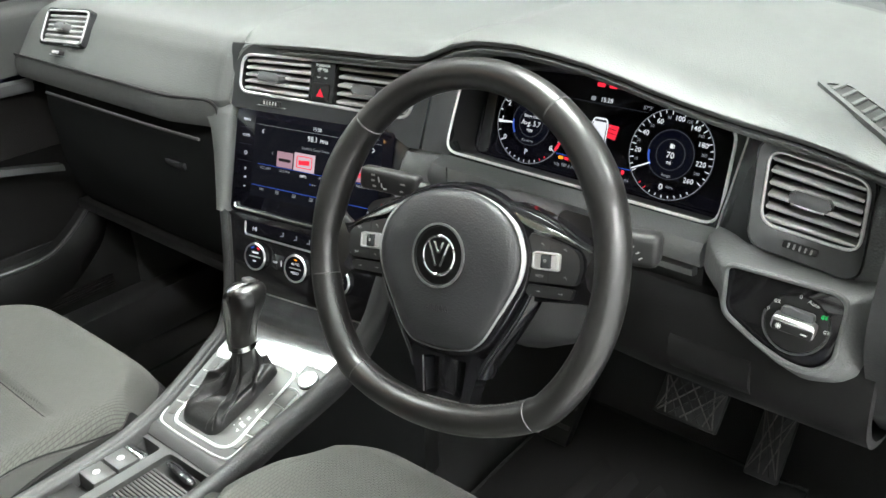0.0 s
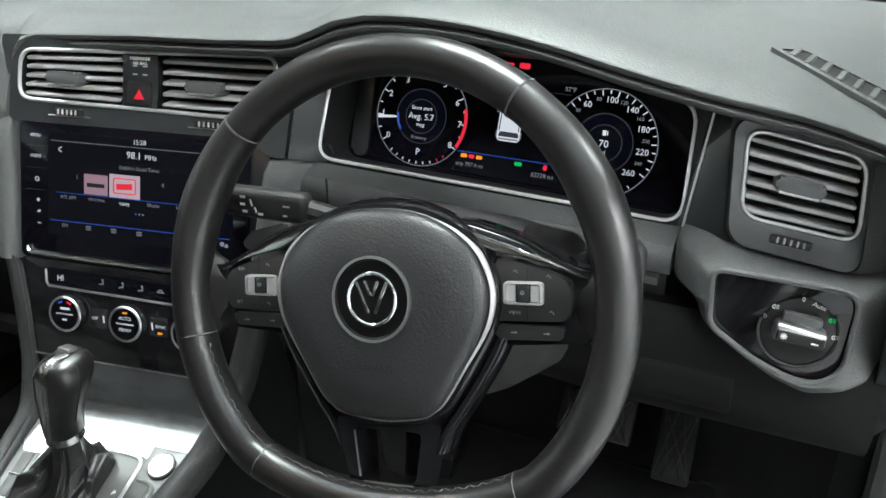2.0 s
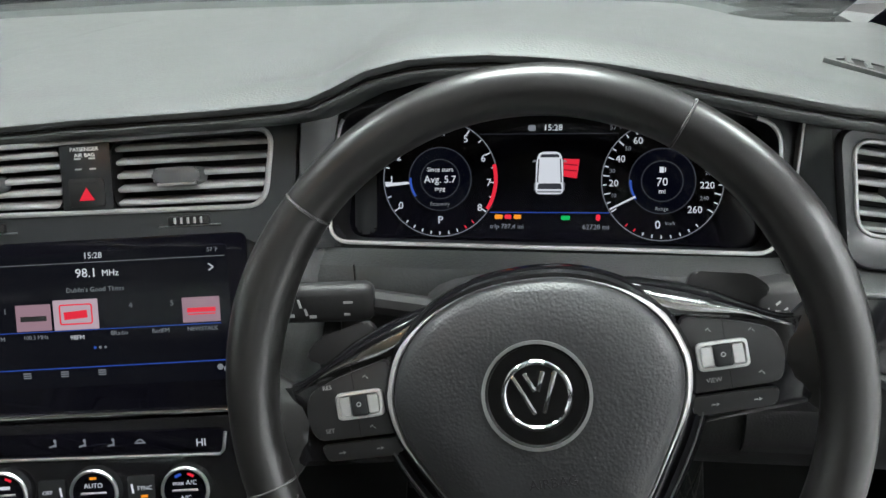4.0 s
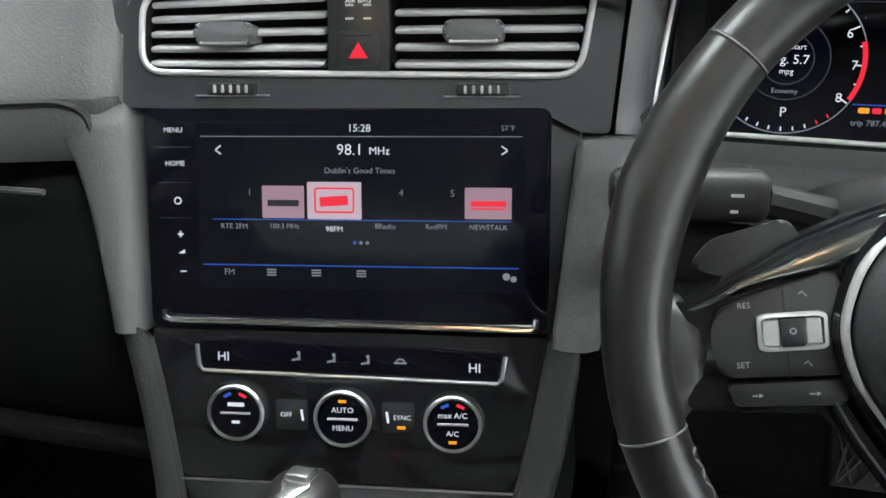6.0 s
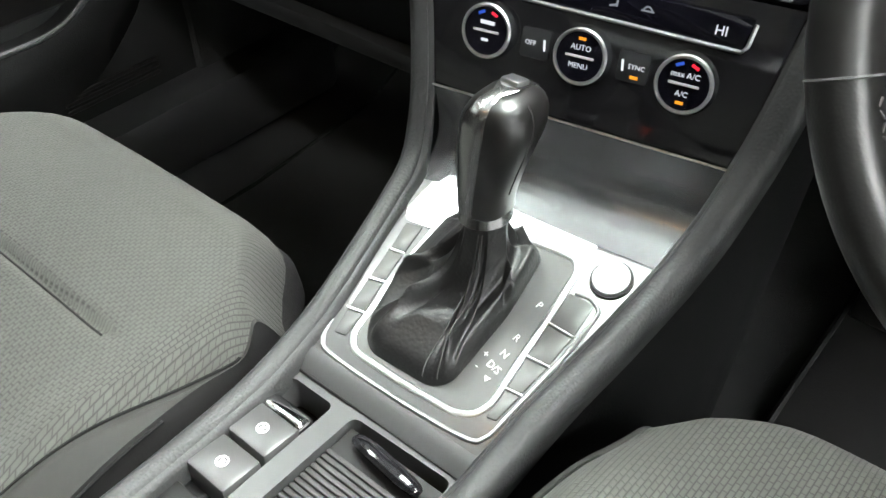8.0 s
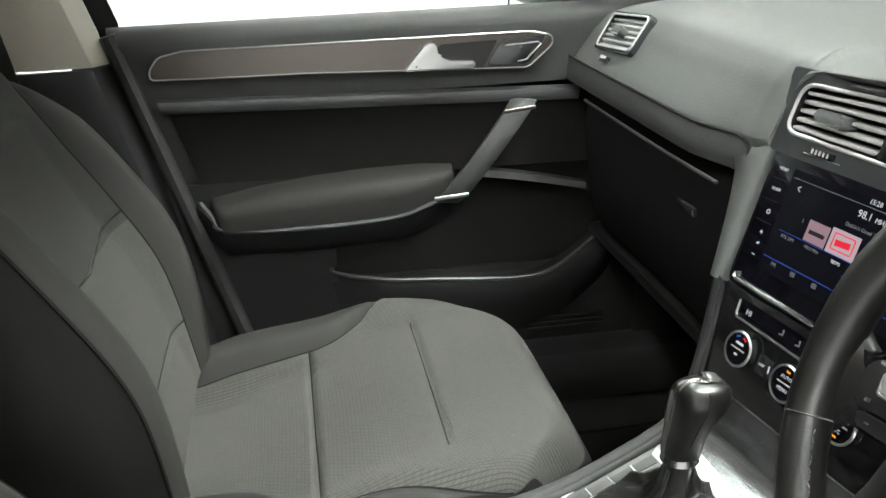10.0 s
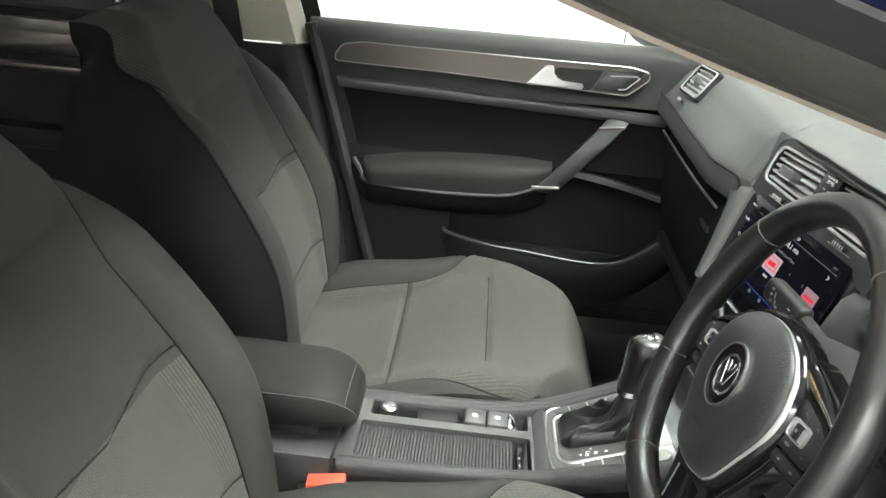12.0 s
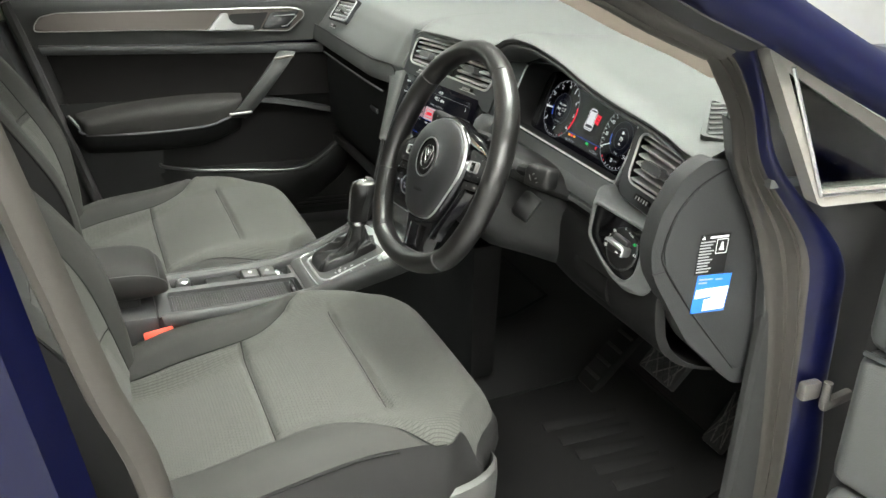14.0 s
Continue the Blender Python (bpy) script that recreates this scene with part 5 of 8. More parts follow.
def side_spoke(s):
    """Spoke, switch pad and buttons; s is 1 on the right, -1 on the left."""
    S = WHEEL @ Matrix.Translation((0, 0, -0.022))
    P2 = lambda pts: [(s * x, y) for x, y in (pts if s > 0 else pts[::-1])]
    sp = part("spoke", prism(P2(softpoly([(0.066, -0.034), (0.150, -0.028), (0.160, 0.020), (0.136, 0.019), (0.060, 0.034)], 0.004)), -0.024, -0.006, 0.003, S), GLOSS, whl, "gloss black spoke")
    # upper wing: black gloss shoulder with a bright blade along its lower edge
    top = cr([(0.052, 0.0560, -0.006), (0.068, 0.0535, -0.005), (0.101, 0.0425, -0.008), (0.121, 0.0320, -0.010), (0.139, 0.0225, -0.010), (0.154, 0.0200, -0.012)], 22)
    mid = cr([(0.060, 0.0500, 0.000), (0.069, 0.0460, 0.001), (0.094, 0.0375, -0.001), (0.119, 0.0285, -0.004), (0.137, 0.0200, -0.006), (0.152, 0.0160, -0.009)], 22)
    low = cr([(0.066, 0.0410, 0.0015), (0.0765, 0.0365, 0.0015), (0.090, 0.0315, 0.0005), (0.119, 0.0252, -0.003), (0.1355, 0.0180, -0.005), (0.150, 0.0130, -0.009)], 22)
    G = lambda v, dz=0.0: S @ Vector((s * v.x, v.y, v.z + dz))
    part("spoke_shoulder", loft([[G(a, -0.022), G(a, -0.004), G(a), G(a.lerp(b, 0.35), 0.0015), G(a.lerp(b, 0.7), 0.0018), G(b, 0.0008), G(b, -0.006)] for a, b in zip(top, mid)], closed=True, cap=True), GLOSS, sp, "gloss black shoulder", sharp=60)
    part("spoke_chrome", loft([[G(a, -0.003), G(a, 0.0006), G(a.lerp(b, 0.5), 0.0016), G(b, 0.0008), G(b, -0.004)] for a, b in zip(mid, low)], closed=True, cap=True), BLADE, sp, "bright silver blade", sharp=60)
    pod_ = part("switch_pad", prism(P2(softpoly([(0.082, -0.0145), (0.134, -0.0135), (0.1375, 0.002), (0.1345, 0.0150), (0.118, 0.0215), (0.084, 0.0295)], 0.005)), -0.010, 0.0005, 0.0016, S), SWITCHPAD, sp, "dark satin switch pad")
    part("pad_joint", rbox((0.0006, 0.042, 0.0004), 0, m=at(S, s * 0.1065, 0.006, 0.0005)), BLACK, pod_)
    fx, fy = 0.104, 0.005
    part("switch_frame", loft([[S @ Vector((s * (fx + 0.0138 * k * cx), fy + 0.0078 * k2 * cy, z)) for cx, cy in rounded(-1, -1, 1, 1, 0.3)] for k, k2, z in ((1.03, 1.05, 0.0), (1.0, 1.0, 0.0032), (0.90, 0.84, 0.0036), (0.84, 0.74, 0.0008))], closed=True), SILVERPAINT, pod_, "silver switch frame")
    part("frame_key", rbox((0.0065, 0.0112, 0.0025), 0.0006, 1, m=at(S, s * fx - 0.0083, fy, 0.0016)), SILVERPAINT, pod_, "silver rocker end")
    part("frame_key", rbox((0.0065, 0.0112, 0.0025), 0.0006, 1, m=at(S, s * fx + 0.0083, fy, 0.0016)), SILVERPAINT, pod_, "silver rocker end")
    part("rocker", rbox((0.0098, 0.0125, 0.004), 0.0012, 2, m=at(S, s * fx, fy, 0.0022)), GREYGLOSS, pod_)
    part("rocker_mark", ringband(0.0009, 0.0014, 0, 0.0002, 0, 360, 12, at(S, s * fx, fy + 0.0006, 0.0043)), GREYINK, pod_)
    for x, y, txt in (((0.1225, 0.0170, "RES"), (0.0985, 0.0205, ""), (0.1245, -0.0085, "SET"), (0.0985, -0.0090, "")) if s < 0 else ((0.0985, 0.0195, ""), (0.1215, 0.0165, ""), (0.0975, -0.0085, "VIEW"), (0.1235, -0.0075, ""))):
        if txt:
            lettering(txt, 0.0036, GREYINK, pod_, at(S, s * x, y, 0.0007), 0.0001)
        else:
            part("button_mark", join(rbox((0.0022, 0.0005, 0.0002), 0, m=at(S, s * x - 0.0008, y + 0.0006, 0.0007, 30)), rbox((0.0018, 0.0005, 0.0002), 0, m=at(S, s * x + 0.0008, y - 0.0004, 0.0007, -50))), GREYINK, pod_)
    lo = part("lower_rocker", prism(P2(softpoly([(0.084, -0.0275), (0.129, -0.0265), (0.132, -0.0170), (0.084, -0.0170)], 0.0025)), -0.012, -0.001, 0.0015, S), SWITCHPAD, sp, "narrow lower rocker")
    for x in (0.0965, 0.1195):
        part("rocker_mark", join(rbox((0.0022, 0.0006, 0.0003), 0, m=at(S, s * x - 0.0012, -0.0222, -0.0008)), prism([(s * x + 0.0004, -0.0232), (s * x + 0.0004, -0.0212), (s * x + 0.0022, -0.0222)], -0.0010, -0.0007, 0, S)), GREYINK, lo)
    part("spoke_wing", loft([[S @ Vector((s * x, y + h * cy, z0 + 0.008 * cz)) for cy, cz in ((-1, -1), (-1, 0.4), (-0.5, 0.9), (0, 1), (0.5, 0.9), (1, 0.4), (1, -1))] for x, y, h, z0 in ((0.1385, -0.003, 0.0195, -0.014), (0.146, -0.004, 0.0235, -0.012), (0.154, -0.005, 0.031, -0.009), (0.162, -0.006, 0.040, -0.008))], closed=True, cap=True), LEATHER, sp, "leather at the spoke root", sharp=70)
    # leg down to the lower spoke
    lg = [(0.0880, -0.0260, 0.0050), (0.0805, -0.0420, 0.0055), (0.0675, -0.0640, 0.0055), (0.0550, -0.0830, 0.0055), (0.0450, -0.0985, 0.0055), (0.0390, -0.1120, 0.0055)]
    rows_ = [[S @ Vector((s * (v.x + dx), v.y, dz)) for dx, dz in ((-v.z, -0.020), (-v.z, -0.004), (-v.z * 0.6, -0.001), (v.z * 0.6, -0.002), (v.z, -0.006), (v.z, -0.020))] for v in cr(lg, 20)]
    leg = part("spoke_leg", loft(rows_, closed=True, cap=True), GLOSS, whl, "gloss black spoke leg", sharp=50)
    part("leg_line", tube([S @ Vector((s * (v.x + 0.2 * v.z), v.y, -0.0012)) for v in cr(lg, 20)], 0.0006, 6), SATIN, leg)


side_spoke(1)
side_spoke(-1)
LOW = WHEEL @ Matrix.Translation((0, 0, -0.022))
SLOT = [(-0.022, -0.136), (0.022, -0.136), (0.027, -0.098), (-0.027, -0.098)]
bs = part("lower_spoke", ring_plate(LOW, SLOT, [(-0.026, -0.160), (0.026, -0.160), (0.043, -0.090), (-0.043, -0.090)], 0.005, 0.008, 0.018), GLOSS, whl, "gloss black lower spoke with a slot", )
part("slot_bridge", prism(softpoly([(-0.010, -0.140), (0.010, -0.140), (0.012, -0.094), (-0.012, -0.094)], 0.003), -0.018, -0.006, 0.003, LOW), GLOSS, bs)
part("slot_edge", tube([(-0.0265, -0.100, 0.001), (-0.0222, -0.134, 0.001)], 0.0008, 6, m=LOW), SATINCHROME, bs)
part("slot_edge", prism(softpoly([(-0.020, -0.143), (0.020, -0.143), (0.021, -0.137), (-0.021, -0.137)], 0.002), -0.004, 0.0012, 0.001, LOW), SATINCHROME, bs, "satin chrome foot of the slot")
part("wheel_hub", revolve([(0.058, -0.060), (0.062, -0.040), (0.062, -0.030)], 32, WHEEL), BLACK, whl)
for s in (1, -1):
    part("shift_paddle", prism([(s * x, y) for x, y in softpoly([(0.088, 0.030), (0.132, 0.028), (0.143, 0.034), (0.132, 0.045), (0.098, 0.052)], 0.005)], -0.056, -0.050, 0.002, WHEEL), BLACK, whl, "black shift paddle")

# ---- centre console ----
con = thing("centre_console", "dark grey centre console with a silver gear panel", "centre console", at=(0, -0.2, 0.4))


def rail(points, side, label):
    rows = []
    for p in cr(points, 44):
        o = side
        rows.append([p + Vector((-o * 0.0090, 0, -0.016)), p + Vector((-o * 0.0090, 0, -0.001)), p + Vector((-o * 0.006, 0, 0.003)), p + Vector((o * 0.003, 0, 0.004)), p + Vector((o * 0.0080, 0, -0.001)), p + Vector((o * 0.0098, 0.004, -0.012)), p + Vector((o * 0.0085, 0.012, -0.028))])
    part("side_rail", thick(rows, (-side * 0.004, 0.002, -0.003)), RAIL, con, label, sharp=60)
    skirt = [[r[-1] + Vector((-o * 0.004, 0, 0.004)), r[-1] + Vector((-o * 0.002, 0.03, -0.10)), Vector((o * 0.105, r[-1].y + 0.06, 0.27))] for r in rows]
    part("console_skirt", thick(skirt, (-side * 0.004, 0, 0)), LOWERSHADE, con, "grained side, darkened for the footwell shade", sharp=60)


rail([(-0.1395, -0.008, 0.753), (-0.130, -0.018, 0.718), (-0.121, -0.030, 0.675), (-0.114, -0.043, 0.638), (-0.108, -0.062, 0.606), (-0.104, -0.09, 0.589), (-0.098, -0.125, 0.575), (-0.090, -0.17, 0.560), (-0.086, -0.21, 0.548), (-0.083, -0.26, 0.539), (-0.082, -0.34, 0.535), (-0.082, -0.48, 0.532)], -1, "dark grained side rail")
rail([(0.137, 0.036, 0.751), (0.135, 0.026, 0.725), (0.130, 0.012, 0.690), (0.125, 0.002, 0.665), (0.119, -0.022, 0.634), (0.113, -0.040, 0.614), (0.109, -0.060, 0.602), (0.102, -0.108, 0.585), (0.094, -0.155, 0.569), (0.088, -0.21, 0.550), (0.086, -0.26, 0.541), (0.085, -0.34, 0.536), (0.085, -0.48, 0.533)], 1, "dark grained side rail")
a0, a1 = on_stack(-0.110, -0.046, -0.001), on_stack(0.112, -0.049, -0.001)
b0, b1 = CONS @ Vector((-0.1045, 0.008, -0.001)), CONS @ Vector((0.099, 0.0235, -0.001))
rows = []
for k in range(15):
    f = k / 14
    g_ = 0.5 * (1 - math.cos(math.pi * f))
    l, r = a0.lerp(b0, f), a1.lerp(b1, f)
    sag = Vector((0, 0.014, -0.012)) * math.sin(math.pi * f)
    rows.append([l.lerp(r, i / 8) + sag for i in range(9)])
part("tray_cover", thick(rows, (0, 0.006, -0.004)), SILVER, con, "glossy gunmetal roller cover")
part("cover_seam", tube([a0 + Vector((0, -0.001, 0.0015)), a1 + Vector((0, -0.001, 0.0015))], 0.0009, 6), SATINCHROME, con)
gp = part("gear_panel", prism(softpoly([(-0.1045, 0.0065), (-0.1015, -0.006), (-0.0885, -0.077), (-0.0775, -0.1555), (0.0785, -0.1490), (0.0855, -0.067), (0.099, 0.0225)], 0.003), -0.010, 0.0, 0.001, CONS), PLATE, con, "satin silver gear panel")
INNER = [(-0.0586, -0.0112), (-0.0591, -0.0445), (-0.0551, -0.1227), (-0.0462, -0.1326), (-0.0064, -0.1328), (0.0411, -0.1311), (0.0547, -0.1247), (0.0593, -0.1128), (0.0525, -0.0042), (0.0460, 0.0033), (0.0142, 0.0016), (-0.0462, -0.0063)]
OUTER = [(-0.0800, -0.1085), (-0.0772, -0.1202), (-0.0713, -0.1375), (-0.0557, -0.1434), (0.0029, -0.1437), (0.0577, -0.1405), (0.0698, -0.1327), (0.0735, -0.1131), (0.0805, -0.0615), (0.0820, -0.0300), (0.0800, -0.0222), (0.0712, -0.0179), (0.0608, -0.0190)]
part("panel_chrome", tube([(x, y, 0.0004) for x, y in softpoly(INNER, 0.006, 5)], 0.0026, 8, closed=True, m=CONS @ Matrix.Diagonal((1, 1, 0.45, 1))), SATINCHROME, gp, "satin chrome inner line")
part("panel_chrome", tube([(p.x, p.y, 0.0004) for p in cr([(x, y, 0) for x, y in OUTER], 70)], 0.0016, 8, m=CONS), SATINCHROME, gp, "satin chrome outer line")
part("inner_plate", prism(softpoly([(x * 0.985, y) for x, y in INNER], 0.006), 0.0, 0.0005, 0, CONS), GEARGREY, gp, "grey inner plate")
# Glare on the panel, put in as a patch of brighter satin chrome.
part("panel_glare", prism(softpoly([(-0.1035, 0.0060), (-0.060, 0.0145), (-0.012, 0.0170), (0.053, 0.0195), (0.0545, 0.0040), (0.048, 0.0062), (0.014, 0.0042), (-0.0465, -0.0038), (-0.0615, -0.0100), (-0.0620, -0.0260), (-0.0835, -0.0285), (-0.0985, -0.0100)], 0.002), 0.0, 0.0006, 0, CONS), SATINCHROME, gp, "brighter patch painted as glare on the panel before the gaiter")
LT = [((-0.0824, -0.0299), (-0.0667, -0.0271)), ((-0.0785, -0.0551), (-0.0645, -0.0534)), ((-0.0757, -0.0827), (-0.0618, -0.0794)), ((-0.0722, -0.1090), (-0.0580, -0.1065)), ((-0.0690, -0.1300), (-0.0575, -0.1280))]
RT = [((0.0560, -0.0197), (0.0775, -0.0200)), ((0.0575, -0.0469), (0.0782, -0.0475)), ((0.0590, -0.0741), (0.0763, -0.0730)), ((0.0610, -0.0996), (0.0730, -0.0982)), ((0.0610, -0.1230), (0.0700, -0.1215))]
for ticks in (LT, RT):
    for k in range(4):
        (ax, ay), (bx, by) = ticks[k]
        (cx_, cy_), (dx_, dy_) = ticks[k + 1]
        quad = [(ax + 0.0012, ay - 0.0016), (cx_ + 0.0012, cy_ + 0.0012), (dx_ - 0.0012, dy_ + 0.0012), (bx - 0.0012, by - 0.0016)]
        mid = Vector((sum(q[0] for q in quad) / 4, sum(q[1] for q in quad) / 4))
        big = [(mid.x + (q[0] - mid.x) * 1.05, mid.y + (q[1] - mid.y) * 1.03) for q in quad]
        btn = part("blank_button", prism(softpoly(quad, 0.0012, 2), 0.0, 0.0009, 0.0003, CONS), GEARGREY, gp, "grey button")
        part("button_gap", prism(softpoly(big, 0.0012, 2), 0.0, 0.0005, 0, CONS), BLACK, btn)
        if k:
            part("button_tick", tube([(ax, ay, 0.001), (bx, by, 0.001)], 0.0011, 6, m=CONS), SATINCHROME, gp)
part("start_button", revolve([(0.0132, 0.0), (0.0132, 0.0030), (0.0125, 0.0040), (0.0112, 0.0040), (0.0106, 0.0035), (0.002, 0.0037)], 32, at(CONS, 0.0755, 0.0012, 0)), SATINCHROME, gp, "round satin silver start button")
part("start_button_ring", ringband(0.0134, 0.0146, 0.0, 0.0018, n=32, m=at(CONS, 0.0755, 0.0012, 0)), BLACK, gp)
for txt, x, y in (("P", 0.0450, -0.0392), ("R", 0.0463, -0.0669), ("N", 0.0461, -0.0806), ("D/S", 0.0455, -0.0919), ("+", 0.0354, -0.0870), ("-", 0.0355, -0.0965)):
    lettering(txt, 0.0075, WHITEINK, gp, at(CONS, x, y, 0.0007, -12), 0.0002)
part("arrow_mark", prism([(0.0440, -0.0992), (0.0490, -0.0992), (0.0465, -0.1030)], 0.0005, 0.0009, 0, CONS), WHITEINK, gp)

# gear lever
gl = thing("gear_lever", "black and satin chrome gear selector with a leather gaiter", "gear lever", at=(0.0, -0.11, 0.575))
base = [CONS @ Vector((x, y, 0.001)) for x, y in softpoly([(-0.0545, -0.0100), (-0.0555, -0.0753), (-0.0470, -0.1173), (-0.0342, -0.1275), (0.0180, -0.1255), (0.0290, -0.1156), (0.0315, -0.0561), (0.0257, -0.0060), (0.0100, -0.0045)], 0.008, 9)]
neck = Vector((0.000, -0.104, 0.632))
ctr = sum(base, Vector()) / len(base)
rows = []
n = len(base)
LIFT = [(0.0, 0.0), (0.02, 0.10), (0.08, 0.19), (0.22, 0.27), (0.40, 0.33), (0.58, 0.39), (0.76, 0.48), (0.89, 0.62), (0.96, 0.78), (1.0, 0.92), (1.0, 1.0)]
for p_ in cr([(f, l, 0) for f, l in LIFT], 30):
    f, lift = min(1.0, max(0.0, p_.x)), min(1.0, max(0.0, p_.y))
    ring = []
    for i, p in enumerate(base):
        a = 2 * math.pi * i / n
        d0 = (p - ctr).normalized()
        q = p.lerp(Vector((neck.x + 0.015 * d0.x, neck.y + 0.015 * d0.y, neck.z)), f)
        q.z = p.z + (neck.z - p.z) * lift
        env = math.sin(math.pi * min(1, f)) ** 0.8
        wr = env * (0.0105 * (0.6 - abs(math.sin(2.5 * a + 1.6 * f + 0.4))) + 0.0050 * (0.5 - abs(math.sin(4.0 * a - 3.4 * f))) + 0.0012 * math.sin(11 * a + 7 * f))
        d = (q - Vector((neck.x, neck.y, q.z)))
        ring.append(q + d.normalized() * wr * 0.6 + Vector((0, 0, 0.9 * wr)))
    rows.append(ring)
part("gaiter", loft(rows, closed=True, cap=True), BOOT, gl, "creased black leather gaiter", sharp=80)
part("gaiter_stitch", tube([rows[k][int(n * 0.46)] + Vector((0, -0.0005, 0.0008)) for k in range(2, 27)], 0.0005, 5), STITCH, gl)
part("gaiter_stitch", tube([rows[k][int(n * 0.54)] + Vector((0, -0.0005, 0.0008)) for k in range(2, 27)], 0.0005, 5), STITCH, gl)
part("collar", loft([[Vector((neck.x + (0.0178 - 0.001 * k) * math.cos(t), neck.y + (0.0188 - 0.001 * k) * math.sin(t), 0.633 + 0.0035 * k)) for t in [2 * math.pi * i / 24 for i in range(24)]] for k in range(3)], closed=True, cap=True), SPINE, gl, "dark satin chrome collar")


def lever_sec(z, cx, cy, w, d, n=24, e=0.75):
    out = []
    for i in range(n):
        t = 2 * math.pi * i / n
        c, s = math.cos(t), math.sin(t)
        out.append(Vector((cx + w * math.copysign(abs(c) ** e, c), cy + d * math.copysign(abs(s) ** e, s), z)))
    return out


secs = ((0.640, 0.000, -0.103, 0.0165, 0.0175), (0.652, 0.000, -0.102, 0.0175, 0.0180), (0.668, 0.001, -0.100, 0.0205, 0.0185), (0.684, 0.003, -0.097, 0.0230, 0.0215), (0.698, 0.005, -0.093, 0.0240, 0.0250), (0.709, 0.006, -0.091, 0.0220, 0.0255), (0.717, 0.007, -0.091, 0.0165, 0.0210), (0.721, 0.007, -0.091, 0.0080, 0.0120))
fine = [(a_.x, b_.x, b_.y, a_.y, a_.z) for a_, b_ in zip(cr([(q[0], q[3], q[4]) for q in secs], 28), cr([(q[1], q[2], 0) for q in secs], 28))]
secs = fine
part("knob_seam", tube([Vector((cx + w * 0.985, cy - d * 0.10, z)) for z, cx, cy, w, d in secs[5:24]], 0.0007, 5), BLACK, gl)
part("knob_body", loft([lever_sec(*s) for s in secs], closed=True, cap=True), LEATHER, gl, "black leather knob sides")
cap_rows = []
for z, cx, cy, w, d in secs:
    cap_rows.append([Vector((cx + x_, cy - d - 0.0012 + y_, z)) for x_, y_ in ((-w * 0.72, 0.0065), (-w * 0.55, 0.0016), (-w * 0.2, 0.0), (w * 0.10, 0.0004), (w * 0.22, 0.0030))])
cap_rows.append([Vector((0.007 + x_, -0.092, 0.7225)) for x_ in (-0.008, -0.004, 0, 0.004, 0.008)])
cap_rows.append([Vector((0.007 + x_, -0.072, 0.7165)) for x_ in (-0.008, -0.004, 0, 0.004, 0.008)])
part("knob_spine", thick(cap_rows, (0, 0.002, 0.001)), SPINE, gl, "dark satin chrome spine and top", sharp=60)
part("knob_button", rbox((0.014, 0.013, 0.005), 0.002, 2, m=pose(0.006, -0.083, 0.7222, -14)), SATINCHROME, gl, "satin chrome release button")

# oddments tray behind the lever: switch slot, ribbed roller, cup holder rim
part("tray_deck", ring_plate(Matrix.Translation((0, 0, 0.5300)), [(-0.0727, -0.226), (-0.0727, -0.452), (-0.0320, -0.452), (-0.0320, -0.226)], [(-0.078, -0.212), (-0.078, -0.50), (-0.0235, -0.50), (-0.0235, -0.212)], 0.006, 0.002, 0.030), DECK, con, "grey tray deck")
part("tray_deck", ring_plate(Matrix.Translation((0, 0, 0.5300)), [(-0.0150, -0.224), (-0.0150, -0.462), (0.0680, -0.462), (0.0680, -0.222)], [(-0.0235, -0.212), (-0.0235, -0.50), (0.080, -0.50), (0.080, -0.208)], 0.007, 0.002, 0.030), DECK, con, "grey tray deck")
part("deck_floor", rbox((0.155, 0.29, 0.006), 0, m=pose(0, -0.355, 0.497)), BLACK, con)
part("deck_lip", thick([[(x, y, z) for y, z in ((-0.205, 0.5425), (-0.212, 0.5405), (-0.219, 0.532))] for x in (-0.078, -0.03, 0.03, 0.081)], (0, 0, -0.012)), DECK, con, "grey cross lip")
part("lip_groove", tube([(-0.076, -0.2195, 0.5312), (0.079, -0.2165, 0.5312)], 0.0012, 6), BLACK, con)
for y, lit in ((-0.2700, True), (-0.3030, False)):
    sw = part("brake_switch", rbox((0.0375, 0.0310, 0.022), 0.003, 2, m=pose(-0.0520, y, 0.5230, -3)), SWITCHGREY, con, "square parking brake switch")
    part("switch_symbol", ringband(0.0032, 0.0045, 0, 0.0004, n=20, m=pose(-0.0520, y, 0.5342, -3)), WHITEINK, sw)
    part("switch_letter", rbox((0.003, 0.004, 0.0004), 0, m=pose(-0.0520, y, 0.5344, -3)), WHITEINK, sw)
    if lit:
        part("switch_chrome", rbox((0.0385, 0.016, 0.014), 0.005, 3, m=pose(-0.0520, y + 0.0195, 0.5270, -24)), CHROME, sw, "chrome front edge")
part("switch_holder", rbox((0.040, 0.085, 0.012), 0.003, 1, m=pose(-0.0523, -0.30, 0.509)), BLACK, con)
part("blank_cover", rbox((0.0385, 0.060, 0.018), 0.003, 2, m=pose(-0.0523, -0.356, 0.516)), BLACK, con)
part("socket", revolve([(0.013, 0.0), (0.013, 0.012), (0.010, 0.014), (0.009, 0.008)], 24, pose(-0.0523, -0.428, 0.520)), SATINCHROME, con, "chrome socket cap")
for k in range(46):
    part("roller_rib", rbox((0.0815, 0.0042, 0.004), 0.0018, 2, m=pose(0.0265, -0.2505 - 0.0046 * k, 0.5225)), ROLLER, con)
part("roller_bed", rbox((0.082, 0.235, 0.004), 0, m=pose(0.0265, -0.345, 0.5195)), BLACK, con)
